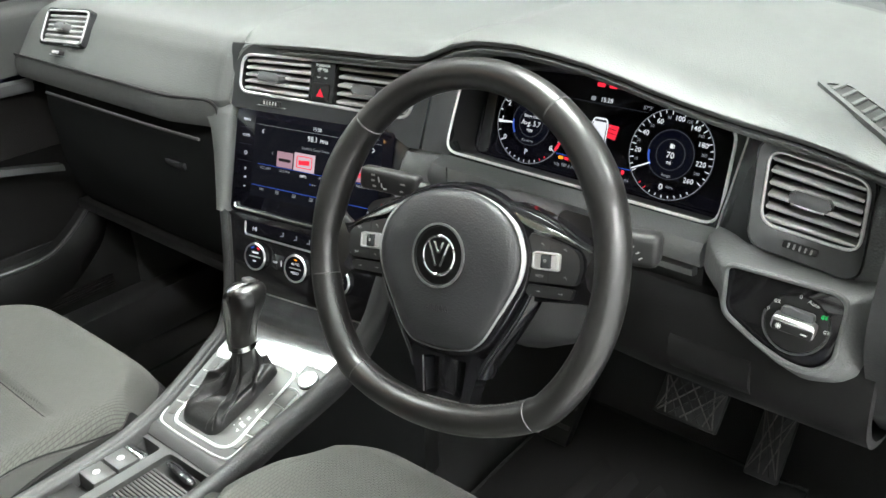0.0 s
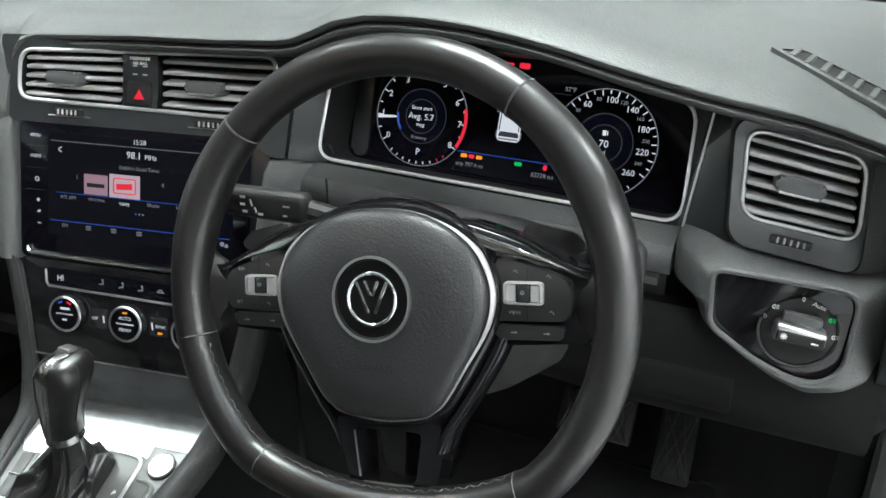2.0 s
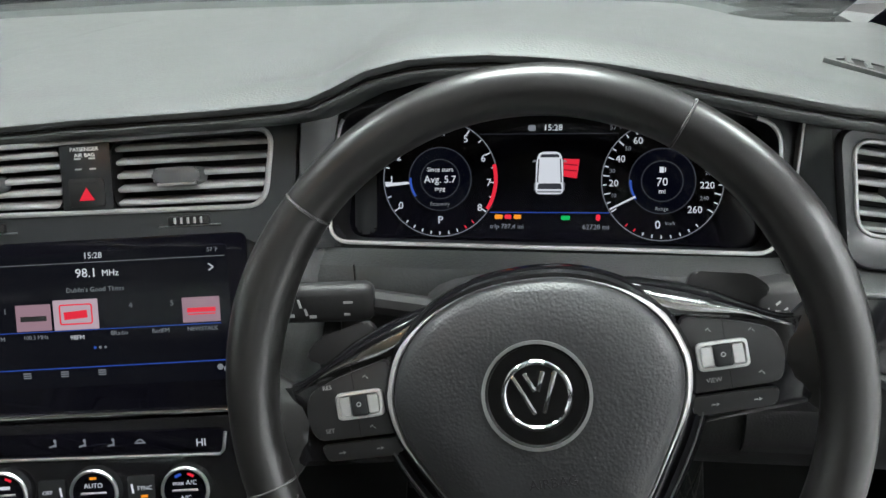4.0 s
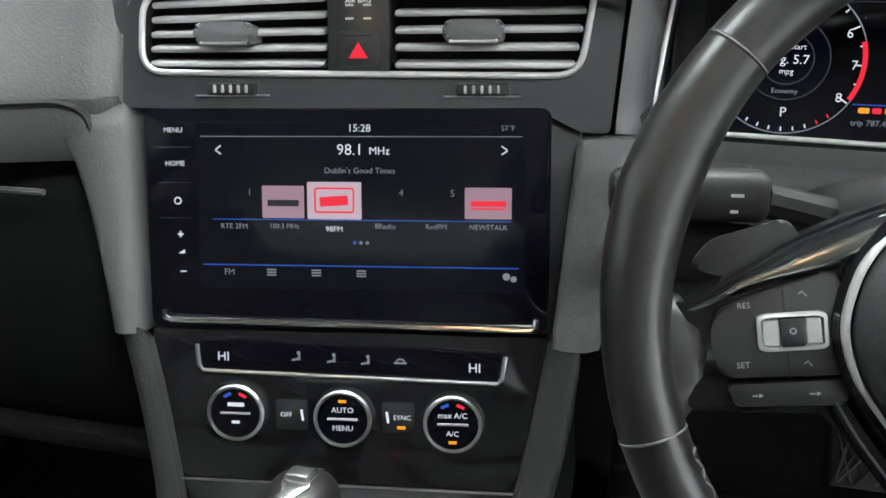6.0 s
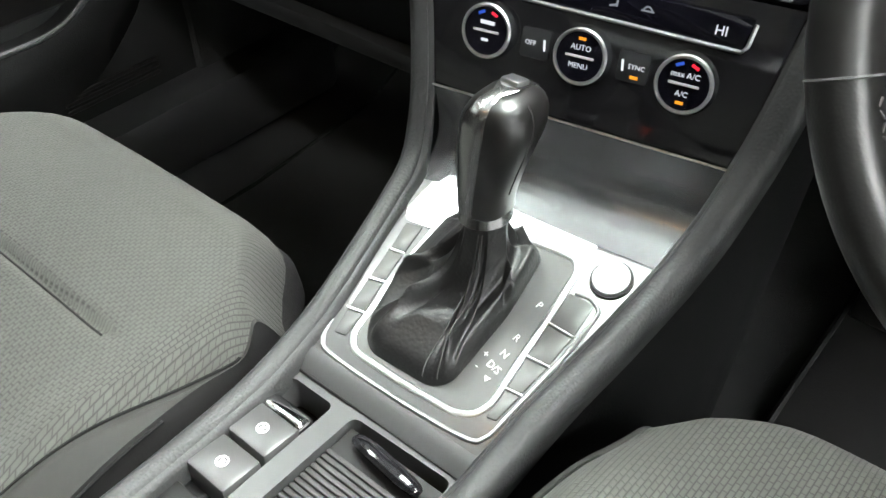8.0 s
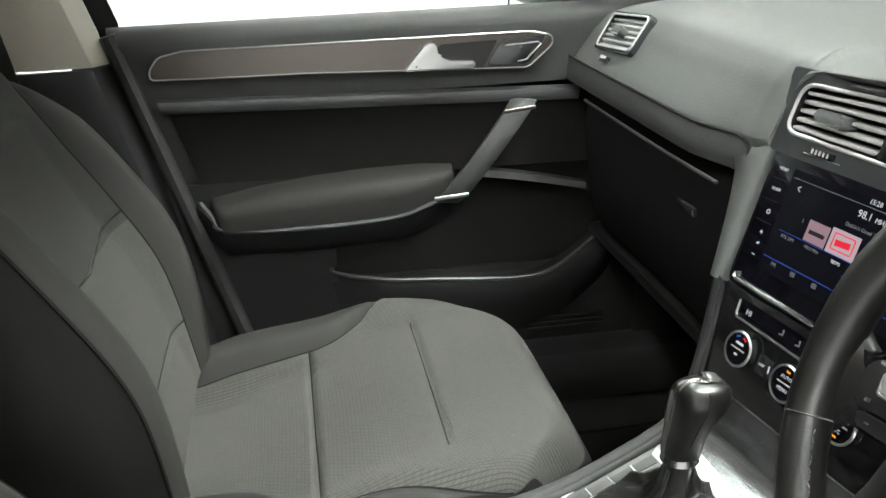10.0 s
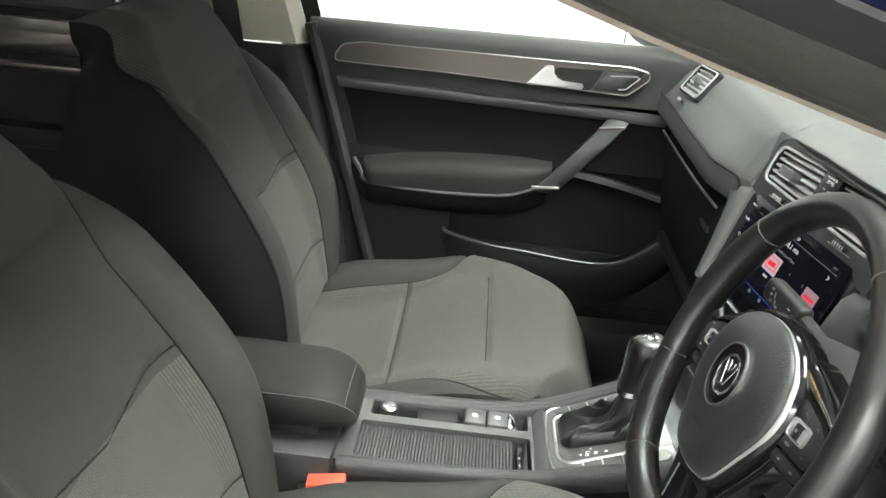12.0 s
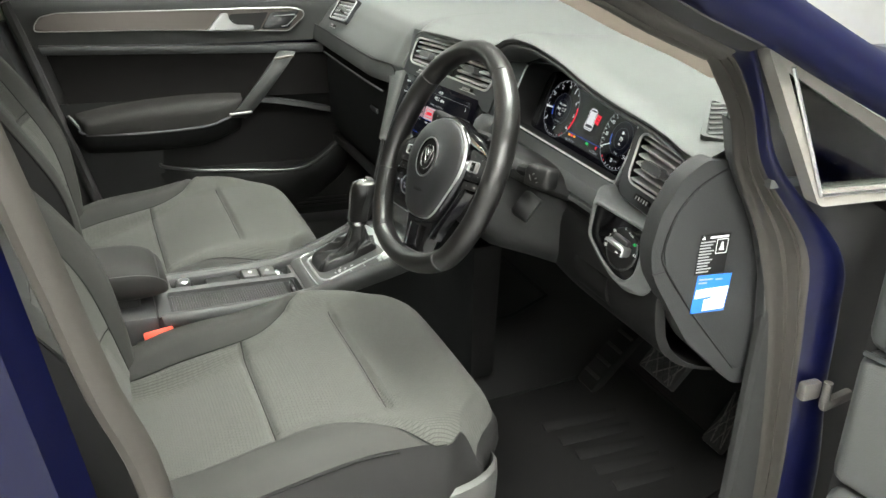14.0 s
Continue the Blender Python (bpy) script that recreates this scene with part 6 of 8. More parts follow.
part("roller_handle", tube(cr([(-0.0030, -0.2345, 0.528), (0.012, -0.2370, 0.532), (0.042, -0.2400, 0.532), (0.0570, -0.2395, 0.528)], 16), lambda f: 0.0030 + 0.0035 * math.sin(math.pi * f) ** 0.5, 10, flat=0.8), GLOSS, con, "gloss black roller grip")
part("console_box", rbox((0.15, 0.50, 0.18), 0.01, m=pose(0, -0.34, 0.40)), BLACK, con)
part("console_box", rbox((0.19, 0.35, 0.22), 0.01, m=pose(0, -0.66, 0.43)), LOWER, con)
part("console_front", rbox((0.17, 0.20, 0.30), 0.01, m=pose(0.0, 0.07, 0.44)), BLACK, con)

arm = thing("armrest_box", "black leatherette centre armrest with a stitched edge", "armrest", at=(0, -0.58, 0.55))
rows = []
for k in range(25):
    f = (k / 24) ** 1.4
    y = -0.462 - 0.30 * f
    rnd = math.sqrt(max(0.0, 1 - max(0, 1 - f / 0.22) ** 2))
    w, zt, zb = 0.070 * (0.62 + 0.38 * rnd), 0.572 + 0.050 * rnd, 0.560 - 0.008 * rnd
    ring = []
    for i in range(28):
        a_ = 2 * math.pi * i / 28
        c_, s_ = math.cos(a_), math.sin(a_)
        ring.append(Vector((w * math.copysign(abs(c_) ** 0.55, c_), y, 0.5 * (zt + zb) + 0.5 * (zt - zb) * math.copysign(abs(s_) ** 0.62, s_))))
    rows.append(ring)
part("cushion", loft(rows, closed=True, cap=True), ARMREST, arm, "padded leatherette", sharp=60)
part("stitching", tube([p[2] * 1.0 + Vector((0.0008, 0, 0.0006)) for p in rows], 0.0007, 5), STITCH, arm)
part("stitching", tube([p[12] * 1.0 + Vector((-0.0008, 0, 0.0006)) for p in rows], 0.0007, 5), STITCH, arm)
part("stitching", tube([v + Vector((0, 0.0012, 0)) for v in rows[3][2:13]], 0.0007, 5), STITCH, arm)
part("stem", rbox((0.10, 0.22, 0.09), 0.008, m=pose(0, -0.62, 0.52)), BLACK, arm)

bk = thing("seat_belt_buckle", "black seat belt buckle with a red release button", "buckle", at=(0.118, -0.50, 0.50))
part("buckle_body", rbox((0.030, 0.056, 0.10), 0.006, 2, m=pose(0.108, -0.494, 0.453, 6, 0, 4)), BLACK, bk)
part("release_button", rbox((0.026, 0.050, 0.020), 0.003, 2, m=pose(0.108, -0.488, 0.507, 6, 0, 4)), BUCKLE, bk, "red release button")

# ---- seats ----
def seat(cx, y0, yb, recline, label, group, lift=0.0):
    """A cloth front seat; cx its centre, y0 the shift along the car."""
    t = thing("front_seat", label, "car seat", group, (cx, y0 - 0.40, 0.30))
    W = 0.232

    def cushion(u, v):
        """u -1..1 across, v 0..1 from the backrest to the front."""
        y = -0.655 + 0.540 * v
        inner = u < 0 < cx
        half = W * (1 - (0.07 if inner else 0.12) * smooth(0.70, 1.0, v) ** 2 - 0.03 * (1 - smooth(0, 0.3, v)))
        b = 0.62 + 0.42 * smooth(0.40, 0.68 if u < 0 else 0.84, v) ** 1.3
        if u > 0 and cx < 0:
            b = 0.84 + 0.15 * smooth(0.40, 0.84, v)
        b = min(b, 0.985)
        a = abs(u)
        if u < 0:
            half *= 1 + 0.05 * (1 - smooth(0.55, 0.9, v))
        if a <= 0.5:
            x = a / 0.5 * b
        elif a <= 0.75:
            x = b + (a - 0.5) / 0.25 * (1 - b)
        else:
            x = 1.0
        z = 0.453 + lift + 0.074 * smooth(0.05, 0.62, v) + 0.021 * smooth(0.35, 0.8, v)
        bol = 0.036 * (1 - smooth(0.15, 0.55, v)) + 0.016 * (1 - smooth(0.60, 0.95, v))
        if u > 0:
            bol = (0.050 if cx > 0 else 0.020) * (1 - smooth(0.12, 0.90, v))
        bol += 0.014 * smooth(0.0, 0.2, v) * (1 - smooth(0.55, 0.9, v)) * (1 if u < 0 else 0)
        z += bol * smooth(min(b, 0.80) - 0.16, min(b, 0.80) + 0.12, x) - 0.020 * smooth(0.80, 1.0, x) ** 2
        z += 0.006 * math.cos(x * 1.57)
        z -= 0.060 * max(0, (v - 0.90) / 0.10) ** 2.2
        seam = 0.010 * math.exp(-((x - b) / 0.030) ** 2) * (1 - smooth(0.80, 0.95, v))
        cross = 0.009 * math.exp(-((v - 0.390625) / 0.008) ** 2) * (1 if x < b else 0)
        gro = 0.009 * math.exp(-((v - 0.675) / 0.008) ** 2) * (1 - smooth(0.62, 0.72, x))
        z -= seam + cross + gro
        X = half * x
        if a > 0.75:
            f = (a - 0.75) / 0.25
            X = half * (1 + 0.085 * (1 - 0.6 * smooth(0.66, 0.98, v)) * math.sin(math.pi * 0.5 * min(1, f * 1.6)))
            z = z - 0.012 * f ** 0.5 - (z - 0.012 - 0.385) * f
        yy = y
        yy -= (0.042 if inner else 0.060) * smooth(0.50, 1.0, min(1, x)) ** 2 * smooth(0.72, 1.0, v)
        return Vector((cx + math.copysign(X, u), yy + y0, z))

    us = [-1 + 2 * i / 64 for i in range(65)]
    vs = [i / 128 for i in range(129)]
    def strip(name, ua, ub, va, vb, material, lab):
        rows = [[cushion(u, v) for u in us if ua - 1e-6 <= u <= ub + 1e-6] for v in vs if va - 1e-6 <= v <= vb + 1e-6]
        part(name, loft(rows), material, t, lab, sharp=80)
    strip("cushion_rear_panel", -0.5, 0.5, 0.0, 0.390625, CLOTH, "ribbed grey cloth")
    strip("cushion_front_panel", -0.5, 0.5, 0.390625, 0.90625, CLOTH, "ribbed grey cloth with a pressed groove")
    strip("cushion_nose", -0.5, 0.5, 0.90625, 1.0, CLOTH, "ribbed grey cloth")
    strip("cushion_bolster", -0.75, -0.5, 0.0, 1.0, BOLSTER, "plain dark grey cloth")
    strip("cushion_bolster", 0.5, 0.75, 0.0, 1.0, BOLSTER, "plain dark grey cloth")
    strip("cushion_side", -1.0, -0.75, 0.0, 1.0, SEATSIDE, "dark side cloth")
    strip("cushion_side", 0.75, 1.0, 0.0, 1.0, SEATSIDE, "dark side cloth")
    front = [cushion(u, 1.0) for u in us]
    rows = [front]
    for f, dy in ((0.15, 0.010), (0.4, 0.014), (0.7, 0.006), (1.0, -0.02)):
        rows.append([Vector((p.x, p.y + dy, p.z + (0.385 - p.z) * f)) for p in front])
    part("cushion_front", loft(rows), SEATSIDE, t, "dark cloth front", sharp=80)
    for s in (-1, 1):
        part("piping", tube([cushion(s * 0.755, v) + Vector((s * 0.001, 0, 0.0005)) for v in vs[8:84]], 0.0016, 6), SEATBACK, t, "dark piped seam")
    part("seam", tube([cushion(u, 0.390625) + Vector((0, 0, 0.0004)) for u in us if abs(u) <= 0.5], 0.0013, 5), SEATBACK, t, "dark sewn seam")
    part("seam", tube([cushion(u, 0.672) + Vector((0, 0, 0.0004)) for u in us if abs(u) <= 0.37], 0.0012, 5), SEATBACK, t, "dark pressed groove")
    for s in (-1, 1):
        part("seam", tube([cushion(s * 0.5, v) + Vector((0, 0, 0.0004)) for v in vs[:104]], 0.0012, 5), SEATBACK, t, "dark sewn seam")
    s = 1 if cx > 0 else -1
    off = 0.244 if cx > 0 else 0.258
    edge = cr([(off - 0.004, -0.48, 0.455), (off, -0.36, 0.470), (off, -0.24, 0.490), (off - 0.006, -0.165, 0.500), (off - 0.040, -0.118, 0.500), (off - 0.10, -0.105, 0.485)], 20)
    part("seat_valance", thick([[Vector((cx + s * (p.x + dx), p.y + y0 - 0.022, p.z - 0.040 - dz)) for dx, dz in ((-0.006, -0.003), (0.0, 0.0), (0.003, 0.015), (0.002, 0.05), (-0.006, 0.085))] for p in edge], (-s * 0.004, -0.002, 0)), VALANCE, t, "light grey plastic side valance")
    part("seat_base", rbox((0.44, 0.46, 0.11), 0.02, 2, m=pose(cx, y0 - 0.40, 0.335)), LOWER, t, "dark plastic seat base")
    for s in (-1, 1):
        part("seat_rail", rbox((0.035, 0.56, 0.035), 0.005, 1, m=pose(cx + s * 0.19, y0 - 0.40, 0.272)), STEEL, t, "steel floor rail")

    # backrest: w 0..1 up, u across
    REC = radians(recline)
    def back(u, w):
        a = abs(u)
        half = 0.232 + 0.022 * math.sin(math.pi * min(1, w * 1.25)) - 0.075 * smooth(0.62, 1.0, w) ** 1.6
        b = 0.60 - 0.02 * w + 0.40 * smooth(0.60, 0.90, w)
        b = min(b, 0.985)
        if a <= 0.5:
            x = a / 0.5 * b
        elif a <= 0.75:
            x = b + (a - 0.5) / 0.25 * (max(0.88, b) - b)
        else:
            x = max(0.88, b) + (1 - max(0.88, b)) * min(1, (a - 0.75) / 0.08)
        d = 0.012 * math.sin(math.pi * w) + 0.010 * math.exp(-((w - 0.28) / 0.16) ** 2)
        bol = 0.052 * math.sin(math.pi * min(1, w * 1.15 + 0.05)) ** 0.7 * (1 - smooth(0.62, 0.88, w))
        d += bol * smooth(b - 0.14, b + 0.12, x) - 0.045 * smooth(0.78, 1.0, x) ** 2
        d -= 0.007 * math.exp(-((x - b) / 0.035) ** 2) * (1 - smooth(0.86, 0.96, w))
        for wc in (0.13, 0.40):
            d -= 0.006 * math.exp(-((w - wc - 0.05 * x * (1 if wc > 0.2 else 0)) / 0.009) ** 2) * (1 if x < b else 0)
        d -= 0.006 * math.exp(-((w - 0.715) / 0.009) ** 2) * (1 - smooth(0.45, 0.60, x))
        d -= 0.05 * max(0, (w - 0.93) / 0.07) ** 2
        X = half * x
        if a > 0.75:
            f = max(0, (a - 0.83) / 0.17)
            X = half * (x + 0.05 * math.sin(math.pi * min(1, f * 1.2)))
            d = d - 0.01 * f - (d + 0.190 - 0.10 * smooth(0.5, 1.0, w)) * f ** 1.1
        up = 0.585 * w - 0.045 * max(0, (a - 0.80) / 0.20) * smooth(0.78, 1.0, w) ** 2
        y = -0.600 + yb - y0 - up * math.sin(REC) + d * math.cos(REC)
        z = 0.515 + up * math.cos(REC) + d * math.sin(REC)
        return Vector((cx + math.copysign(X, u), y + y0, z))

    ws = [i / 128 for i in range(129)]
    def bstrip(name, ua, ub, wa, wb, material, lab):
        rows = [[back(u, w) for u in us if ua - 1e-6 <= u <= ub + 1e-6] for w in ws if wa - 1e-6 <= w <= wb + 1e-6]
        part(name, loft(rows), material, t, lab, sharp=80)
    bstrip("back_lower_panel", -0.5, 0.5, 0.0, 0.40625, CLOTH, "ribbed grey cloth")
    bstrip("back_upper_panel", -0.5, 0.5, 0.40625, 1.0, CLOTHFINE, "finely ribbed grey cloth")
    bstrip("back_bolster", -0.75, -0.5, 0.0, 1.0, BOLSTER, "plain dark grey cloth")
    bstrip("back_bolster", 0.5, 0.75, 0.0, 1.0, BOLSTER, "plain dark grey cloth")
    bstrip("back_side", -1.0, -0.75, 0.0, 1.0, SEATBACK, "black side cloth")
    bstrip("back_side", 0.75, 1.0, 0.0, 1.0, SEATBACK, "black side cloth")
    rows = []
    for w in ws[::8]:
        l, r = back(-1.0, w), back(1.0, w)
        rows.append([l.lerp(r, f) + Vector((0, -0.012 * math.sin(math.pi * f), 0)) for f in (0, 0.15, 0.3, 0.5, 0.7, 0.85, 1)])
    part("back_shell", loft(rows), SEATBACK, t, "black seat back shell", sharp=80)

    l, r = back(-1.0, 1.0), back(1.0, 1.0)
    rows = [[back(u, 1.0) for u in us]]
    rows.append([p.lerp(l.lerp(r, i / 64), 0.5) + Vector((0, 0, 0.006)) for i, p in enumerate(rows[0])])
    rows.append([l.lerp(r, i / 64) for i in range(65)])
    part("back_top", loft(rows), SEATSIDE, t, sharp=80)
    for s in (-1, 1):
        part("piping", tube([back(s * 0.755, w) for w in ws[6:120]], 0.0016, 6), SEATBACK, t, "dark piped seam")
    for s in (-1, 1):
        part("seam", tube([back(s * 0.5, w) + Vector((0, 0.0004, 0)) for w in ws[:110]], 0.0012, 5), SEATBACK, t, "dark sewn seam")
    part("seam", tube([back(u, 0.13) + Vector((0, 0.0004, 0)) for u in us if abs(u) <= 0.5], 0.0012, 5), SEATBACK, t, "dark sewn seam")
    part("seam", tube([back(u, 0.40 + 0.05 * abs(u) / 0.5 * 0.6) + Vector((0, 0.0004, 0)) for u in us if abs(u) <= 0.5], 0.0012, 5), SEATBACK, t, "dark sewn seam")
    tc_ = Vector((cx, yb - 0.600 - 0.585 * math.sin(REC) - 0.055, 0.515 + 0.585 * math.cos(REC) - 0.022))
    for s in (-1, 1):
        p = tc_ + Vector((s * 0.060, 0.0, 0.0))
        part("headrest_guide", revolve([(0.020, 0.012), (0.020, 0.020), (0.014, 0.026), (0.008, 0.026)], 20, Matrix.Translation(p)), BLACK, t)
        part("headrest_post", tube([p, p + Vector((0, -0.010, 0.085))], 0.0062, 12), CHROME, t, "chrome post")
    hrows = []
    for k in range(11):
        f = k / 10
        e = math.sqrt(max(0.03, 1 - (2 * f - 1) ** 4))
        z = tc_.z + 0.024 + 0.165 * f
        cy = tc_.y - 0.012 - 0.03 * f
        hrows.append([Vector((cx + 0.125 * e * math.copysign(abs(math.cos(t_)) ** 0.6, math.cos(t_)), cy + 0.052 * e * math.copysign(abs(math.sin(t_)) ** 0.7, math.sin(t_)), z)) for t_ in [2 * math.pi * i / 28 for i in range(28)]])
    part("headrest", loft(hrows, closed=True, cap=True), SEATBACK, t, "black cloth headrest", sharp=80)
    part("belt_anchor", rbox((0.02, 0.05, 0.03), 0.004, m=pose(cx + math.copysign(0.20, -cx), y0 - 0.625, 0.490, 15)), SWITCHGREY, t)
    return t


seat(-0.350, 0.0, 0.0, 25, "grey cloth passenger seat with ribbed panels and a black back", "front seats")
seat(0.358, 0.075, 0.052, 31, "grey cloth driver seat with ribbed panels and a black back", "front seats", 0.010)

# ---- passenger door (closed) ----
pd = thing("passenger_door", "closed front door with dark trim, armrest and pocket", "car door", at=(-0.74, -0.3, 0.4))
DX = -0.735


def dpt(y, z, out=0.0):
    return Vector((DX + out, y, z))


def lean(z):
    """The rear edge of the door leans back towards its top."""
    return -0.678 + (0.934 - z) * 0.297


def door_strip(name, rows_def, material, label, n=20):
    """Surface along the door: rows of (out, z) given by functions of y."""
    rows = []
    for i in range(n + 1):
        f = i / n
        rows.append([dpt(y + (1 - f) * (lean(z) - lean(0.93)), z, o) for y, z, o in rows_def(f)])
    return part(name, thick(rows, (-0.006, 0, 0)), material, pd, label, sharp=50)


door_strip("door_top", lambda f: [(-0.69 + 0.86 * f, z + 0.014 * f, o) for o, z in ((-0.03, 0.958), (-0.004, 0.964), (0.016, 0.955), (0.022, 0.938), (0.016, 0.915), (0.010, 0.880), (0.006, 0.842))], DOORTOP, "dark grey grained upper door")
TR = [(-0.643, 0.889), (-0.643, 0.903), (-0.629, 0.922), (-0.592, 0.930), (-0.237, 0.934), (-0.059, 0.936), (-0.024, 0.929), (-0.022, 0.915), (-0.062, 0.880), (-0.246, 0.884), (-0.414, 0.888), (-0.579, 0.888)]
DM = Matrix(((0, 0, 1, DX), (1, 0, 0, 0), (0, 1, 0, 0), (0, 0, 0, 1)))
tr = part("trim_blade", prism(softpoly(TR, 0.008), 0.008, 0.026, 0.002, DM), DOORTRIM, pd, "brushed dark metallic trim blade")
part("blade_edge", tube([(y, z, 0.0262) for y, z in softpoly(TR, 0.008, 4)], 0.0014, 6, closed=True, m=DM), EDGING, tr, "satin grey edging")
hd = part("handle_recess", prism(softpoly([(-0.225, 0.8835), (-0.205, 0.922), (-0.112, 0.926), (-0.135, 0.884)], 0.006), 0.024, 0.0272, 0, DM), BLACK, tr, "dark handle recess")
part("handle_lever", prism(softpoly([(-0.262, 0.884), (-0.228, 0.9245), (-0.212, 0.9245), (-0.208, 0.905), (-0.190, 0.897), (-0.150, 0.895), (-0.150, 0.8855)], 0.004), 0.026, 0.036, 0.003, DM), SATINCHROME, hd, "satin chrome door lever")
part("switch_plate", prism(softpoly([(-0.130, 0.886), (-0.106, 0.925), (-0.034, 0.930), (-0.062, 0.886)], 0.006), 0.026, 0.0285, 0.001, DM), GREYGLOSS, tr, "grey speaker and switch plate")
part("plate_edge", tube([(y, z, 0.0285) for y, z in ((-0.100, 0.916), (-0.048, 0.920), (-0.042, 0.917), (-0.066, 0.893), (-0.080, 0.891))], 0.0012, 6, m=DM), SATINCHROME, tr)
door_strip("waist_strip", lambda f: [(-0.662 + 0.69 * f, z - 0.012 * f, o) for o, z in ((0.008, 0.856), (0.018, 0.853), (0.020, 0.845), (0.014, 0.834), (0.004, 0.832))], SATIN, "satin grey waist strip")
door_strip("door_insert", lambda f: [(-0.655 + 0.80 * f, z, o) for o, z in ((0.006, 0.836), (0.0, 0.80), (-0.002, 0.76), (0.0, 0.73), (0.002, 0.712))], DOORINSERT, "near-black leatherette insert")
TRIMZ = [(-0.595, 0.690), (-0.576, 0.668), (-0.559, 0.652), (-0.43, 0.648), (-0.291, 0.655), (-0.235, 0.671), (-0.186, 0.693)]


def trim_z(y):
    return float(np.interp(y, [a for a, _ in TRIMZ], [b for _, b in TRIMZ]))


rows = []
for i in range(33):
    f = i / 32
    y = -0.580 + 0.395 * f
    e = math.sqrt(max(0.03, 1 - max(0, 1 - f / 0.07) ** 2)) * math.sqrt(max(0.06, 1 - max(0, (f - 0.72) / 0.30) ** 2))
    zt = float(np.interp(y, [-0.581, -0.50, -0.415, -0.33, -0.241, -0.177], [0.688, 0.704, 0.714, 0.720, 0.722, 0.718]))
    zb = min(trim_z(y), zt - 0.012)
    h = zt - zb
    rows.append([dpt(y, z, o) for o, z in ((0.0, zt + 0.004), (0.016 * e, zt + 0.002), (0.036 * e, zt - 0.004), (0.050 * e + 0.004, zt - 0.22 * h), (0.056 * e + 0.004, zt - 0.5 * h), (0.054 * e + 0.004, zb), (0.0, zb - 0.002))])
part("door_armrest", loft(rows, closed=True, cap=True), ARMREST, pd, "padded leatherette armrest", sharp=60)
part("armrest_trim", tube(cr([dpt(y, z, 0.012 + 0.046 * min(1, (y + 0.60) / 0.05)) for y, z in TRIMZ], 36), 0.0038, 8), SATIN, pd, "satin grey armrest trim")
rows = []
for i in range(21):
    f = i / 20
    y = -0.60 + 0.41 * f
    zt = trim_z(y) - 0.002
    w = 0.056 * min(1, 0.35 + f * 8) * (1 - 0.35 * smooth(0.75, 1, f))
    rows.append([dpt(y, z, o) for o, z in ((0.0, zt), (w, zt - 0.002), (w * 0.95, zt - 0.016), (w * 0.45, zt - 0.050), (0.0, zt - 0.060))])
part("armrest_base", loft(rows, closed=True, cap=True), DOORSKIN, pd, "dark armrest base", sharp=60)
gb = part("grab_handle", loft([[p + Vector(o) for o in ((0, -0.022, 0.0), (0.010, -0.020, 0.004), (0.015, 0, 0.004), (0.010, 0.020, 0.0), (0, 0.022, -0.004), (-0.012, 0.0, 0.0))] for p in cr([dpt(-0.205, 0.672, 0.050), dpt(-0.185, 0.694, 0.058), dpt(-0.135, 0.755, 0.058), dpt(-0.090, 0.805, 0.040), dpt(-0.068, 0.828, 0.022)], 20)], closed=True, cap=True), DOORTOP, pd, "dark grey pull handle", sharp=60)
part("handle_cap", rbox((0.004, 0.052, 0.006), 0.001, 1, m=pose(DX + 0.058, -0.083, 0.820, 6)), DOORTRIM, gb, "dull metal end cap")
part("handle_cap", rbox((0.006, 0.056, 0.006), 0.001, 1, m=pose(DX + 0.072, -0.198, 0.688, 4)), EDGING, gb, "dull metal end cap")
part("window_switch", rbox((0.024, 0.030, 0.008), 0.002, 2, m=pose(DX + 0.035, -0.245, 0.708)), BLACK, pd)
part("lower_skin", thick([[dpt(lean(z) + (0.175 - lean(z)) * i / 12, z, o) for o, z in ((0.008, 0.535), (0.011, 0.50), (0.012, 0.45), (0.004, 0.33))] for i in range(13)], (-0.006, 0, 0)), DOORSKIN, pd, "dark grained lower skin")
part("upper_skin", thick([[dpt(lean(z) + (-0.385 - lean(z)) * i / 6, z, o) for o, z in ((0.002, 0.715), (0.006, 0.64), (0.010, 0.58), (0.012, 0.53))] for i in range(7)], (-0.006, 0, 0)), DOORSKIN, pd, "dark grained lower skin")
part("pocket_back", thick([[dpt(-0.40 + 0.57 * i / 8, z, o) for o, z in ((0.0, 0.716), (-0.012, 0.70), (-0.030, 0.64), (-0.034, 0.56), (-0.034, 0.42))] for i in range(9)], (-0.006, 0, 0)), BLACK, pd, "black pocket lining")
rows = []
for k, p in enumerate(cr([dpt(-0.395, 0.552, 0.008), dpt(-0.375, 0.543, 0.010), dpt(-0.23, 0.531, 0.012), dpt(-0.07, 0.520, 0.012), dpt(0.0, 0.540, 0.012), dpt(0.075, 0.597, 0.010), dpt(0.10, 0.63, 0.008)], 40)):
    g = smooth(-0.40, -0.30, p.y)
    rows.append([p, p + Vector((0.028 * g, 0, 0.002)), p + Vector((0.034 * g, 0, -0.012)), p + Vector((0.024 * g, 0, -0.06)), p + Vector((0.002, 0, -0.11))])
part("pocket_wall", thick(rows, (-0.004, 0, 0)), DOORSKIN, pd, "dark pocket wall", sharp=60)
part("pocket_rim", tube(cr([dpt(-0.395, 0.556, 0.010), dpt(-0.385, 0.546, 0.014), dpt(-0.30, 0.538, 0.040), dpt(-0.23, 0.533, 0.042), dpt(-0.07, 0.522, 0.042), dpt(0.0, 0.543, 0.042), dpt(0.075, 0.599, 0.036)], 30), 0.0040, 8), SATIN, pd, "satin grey pocket rim")
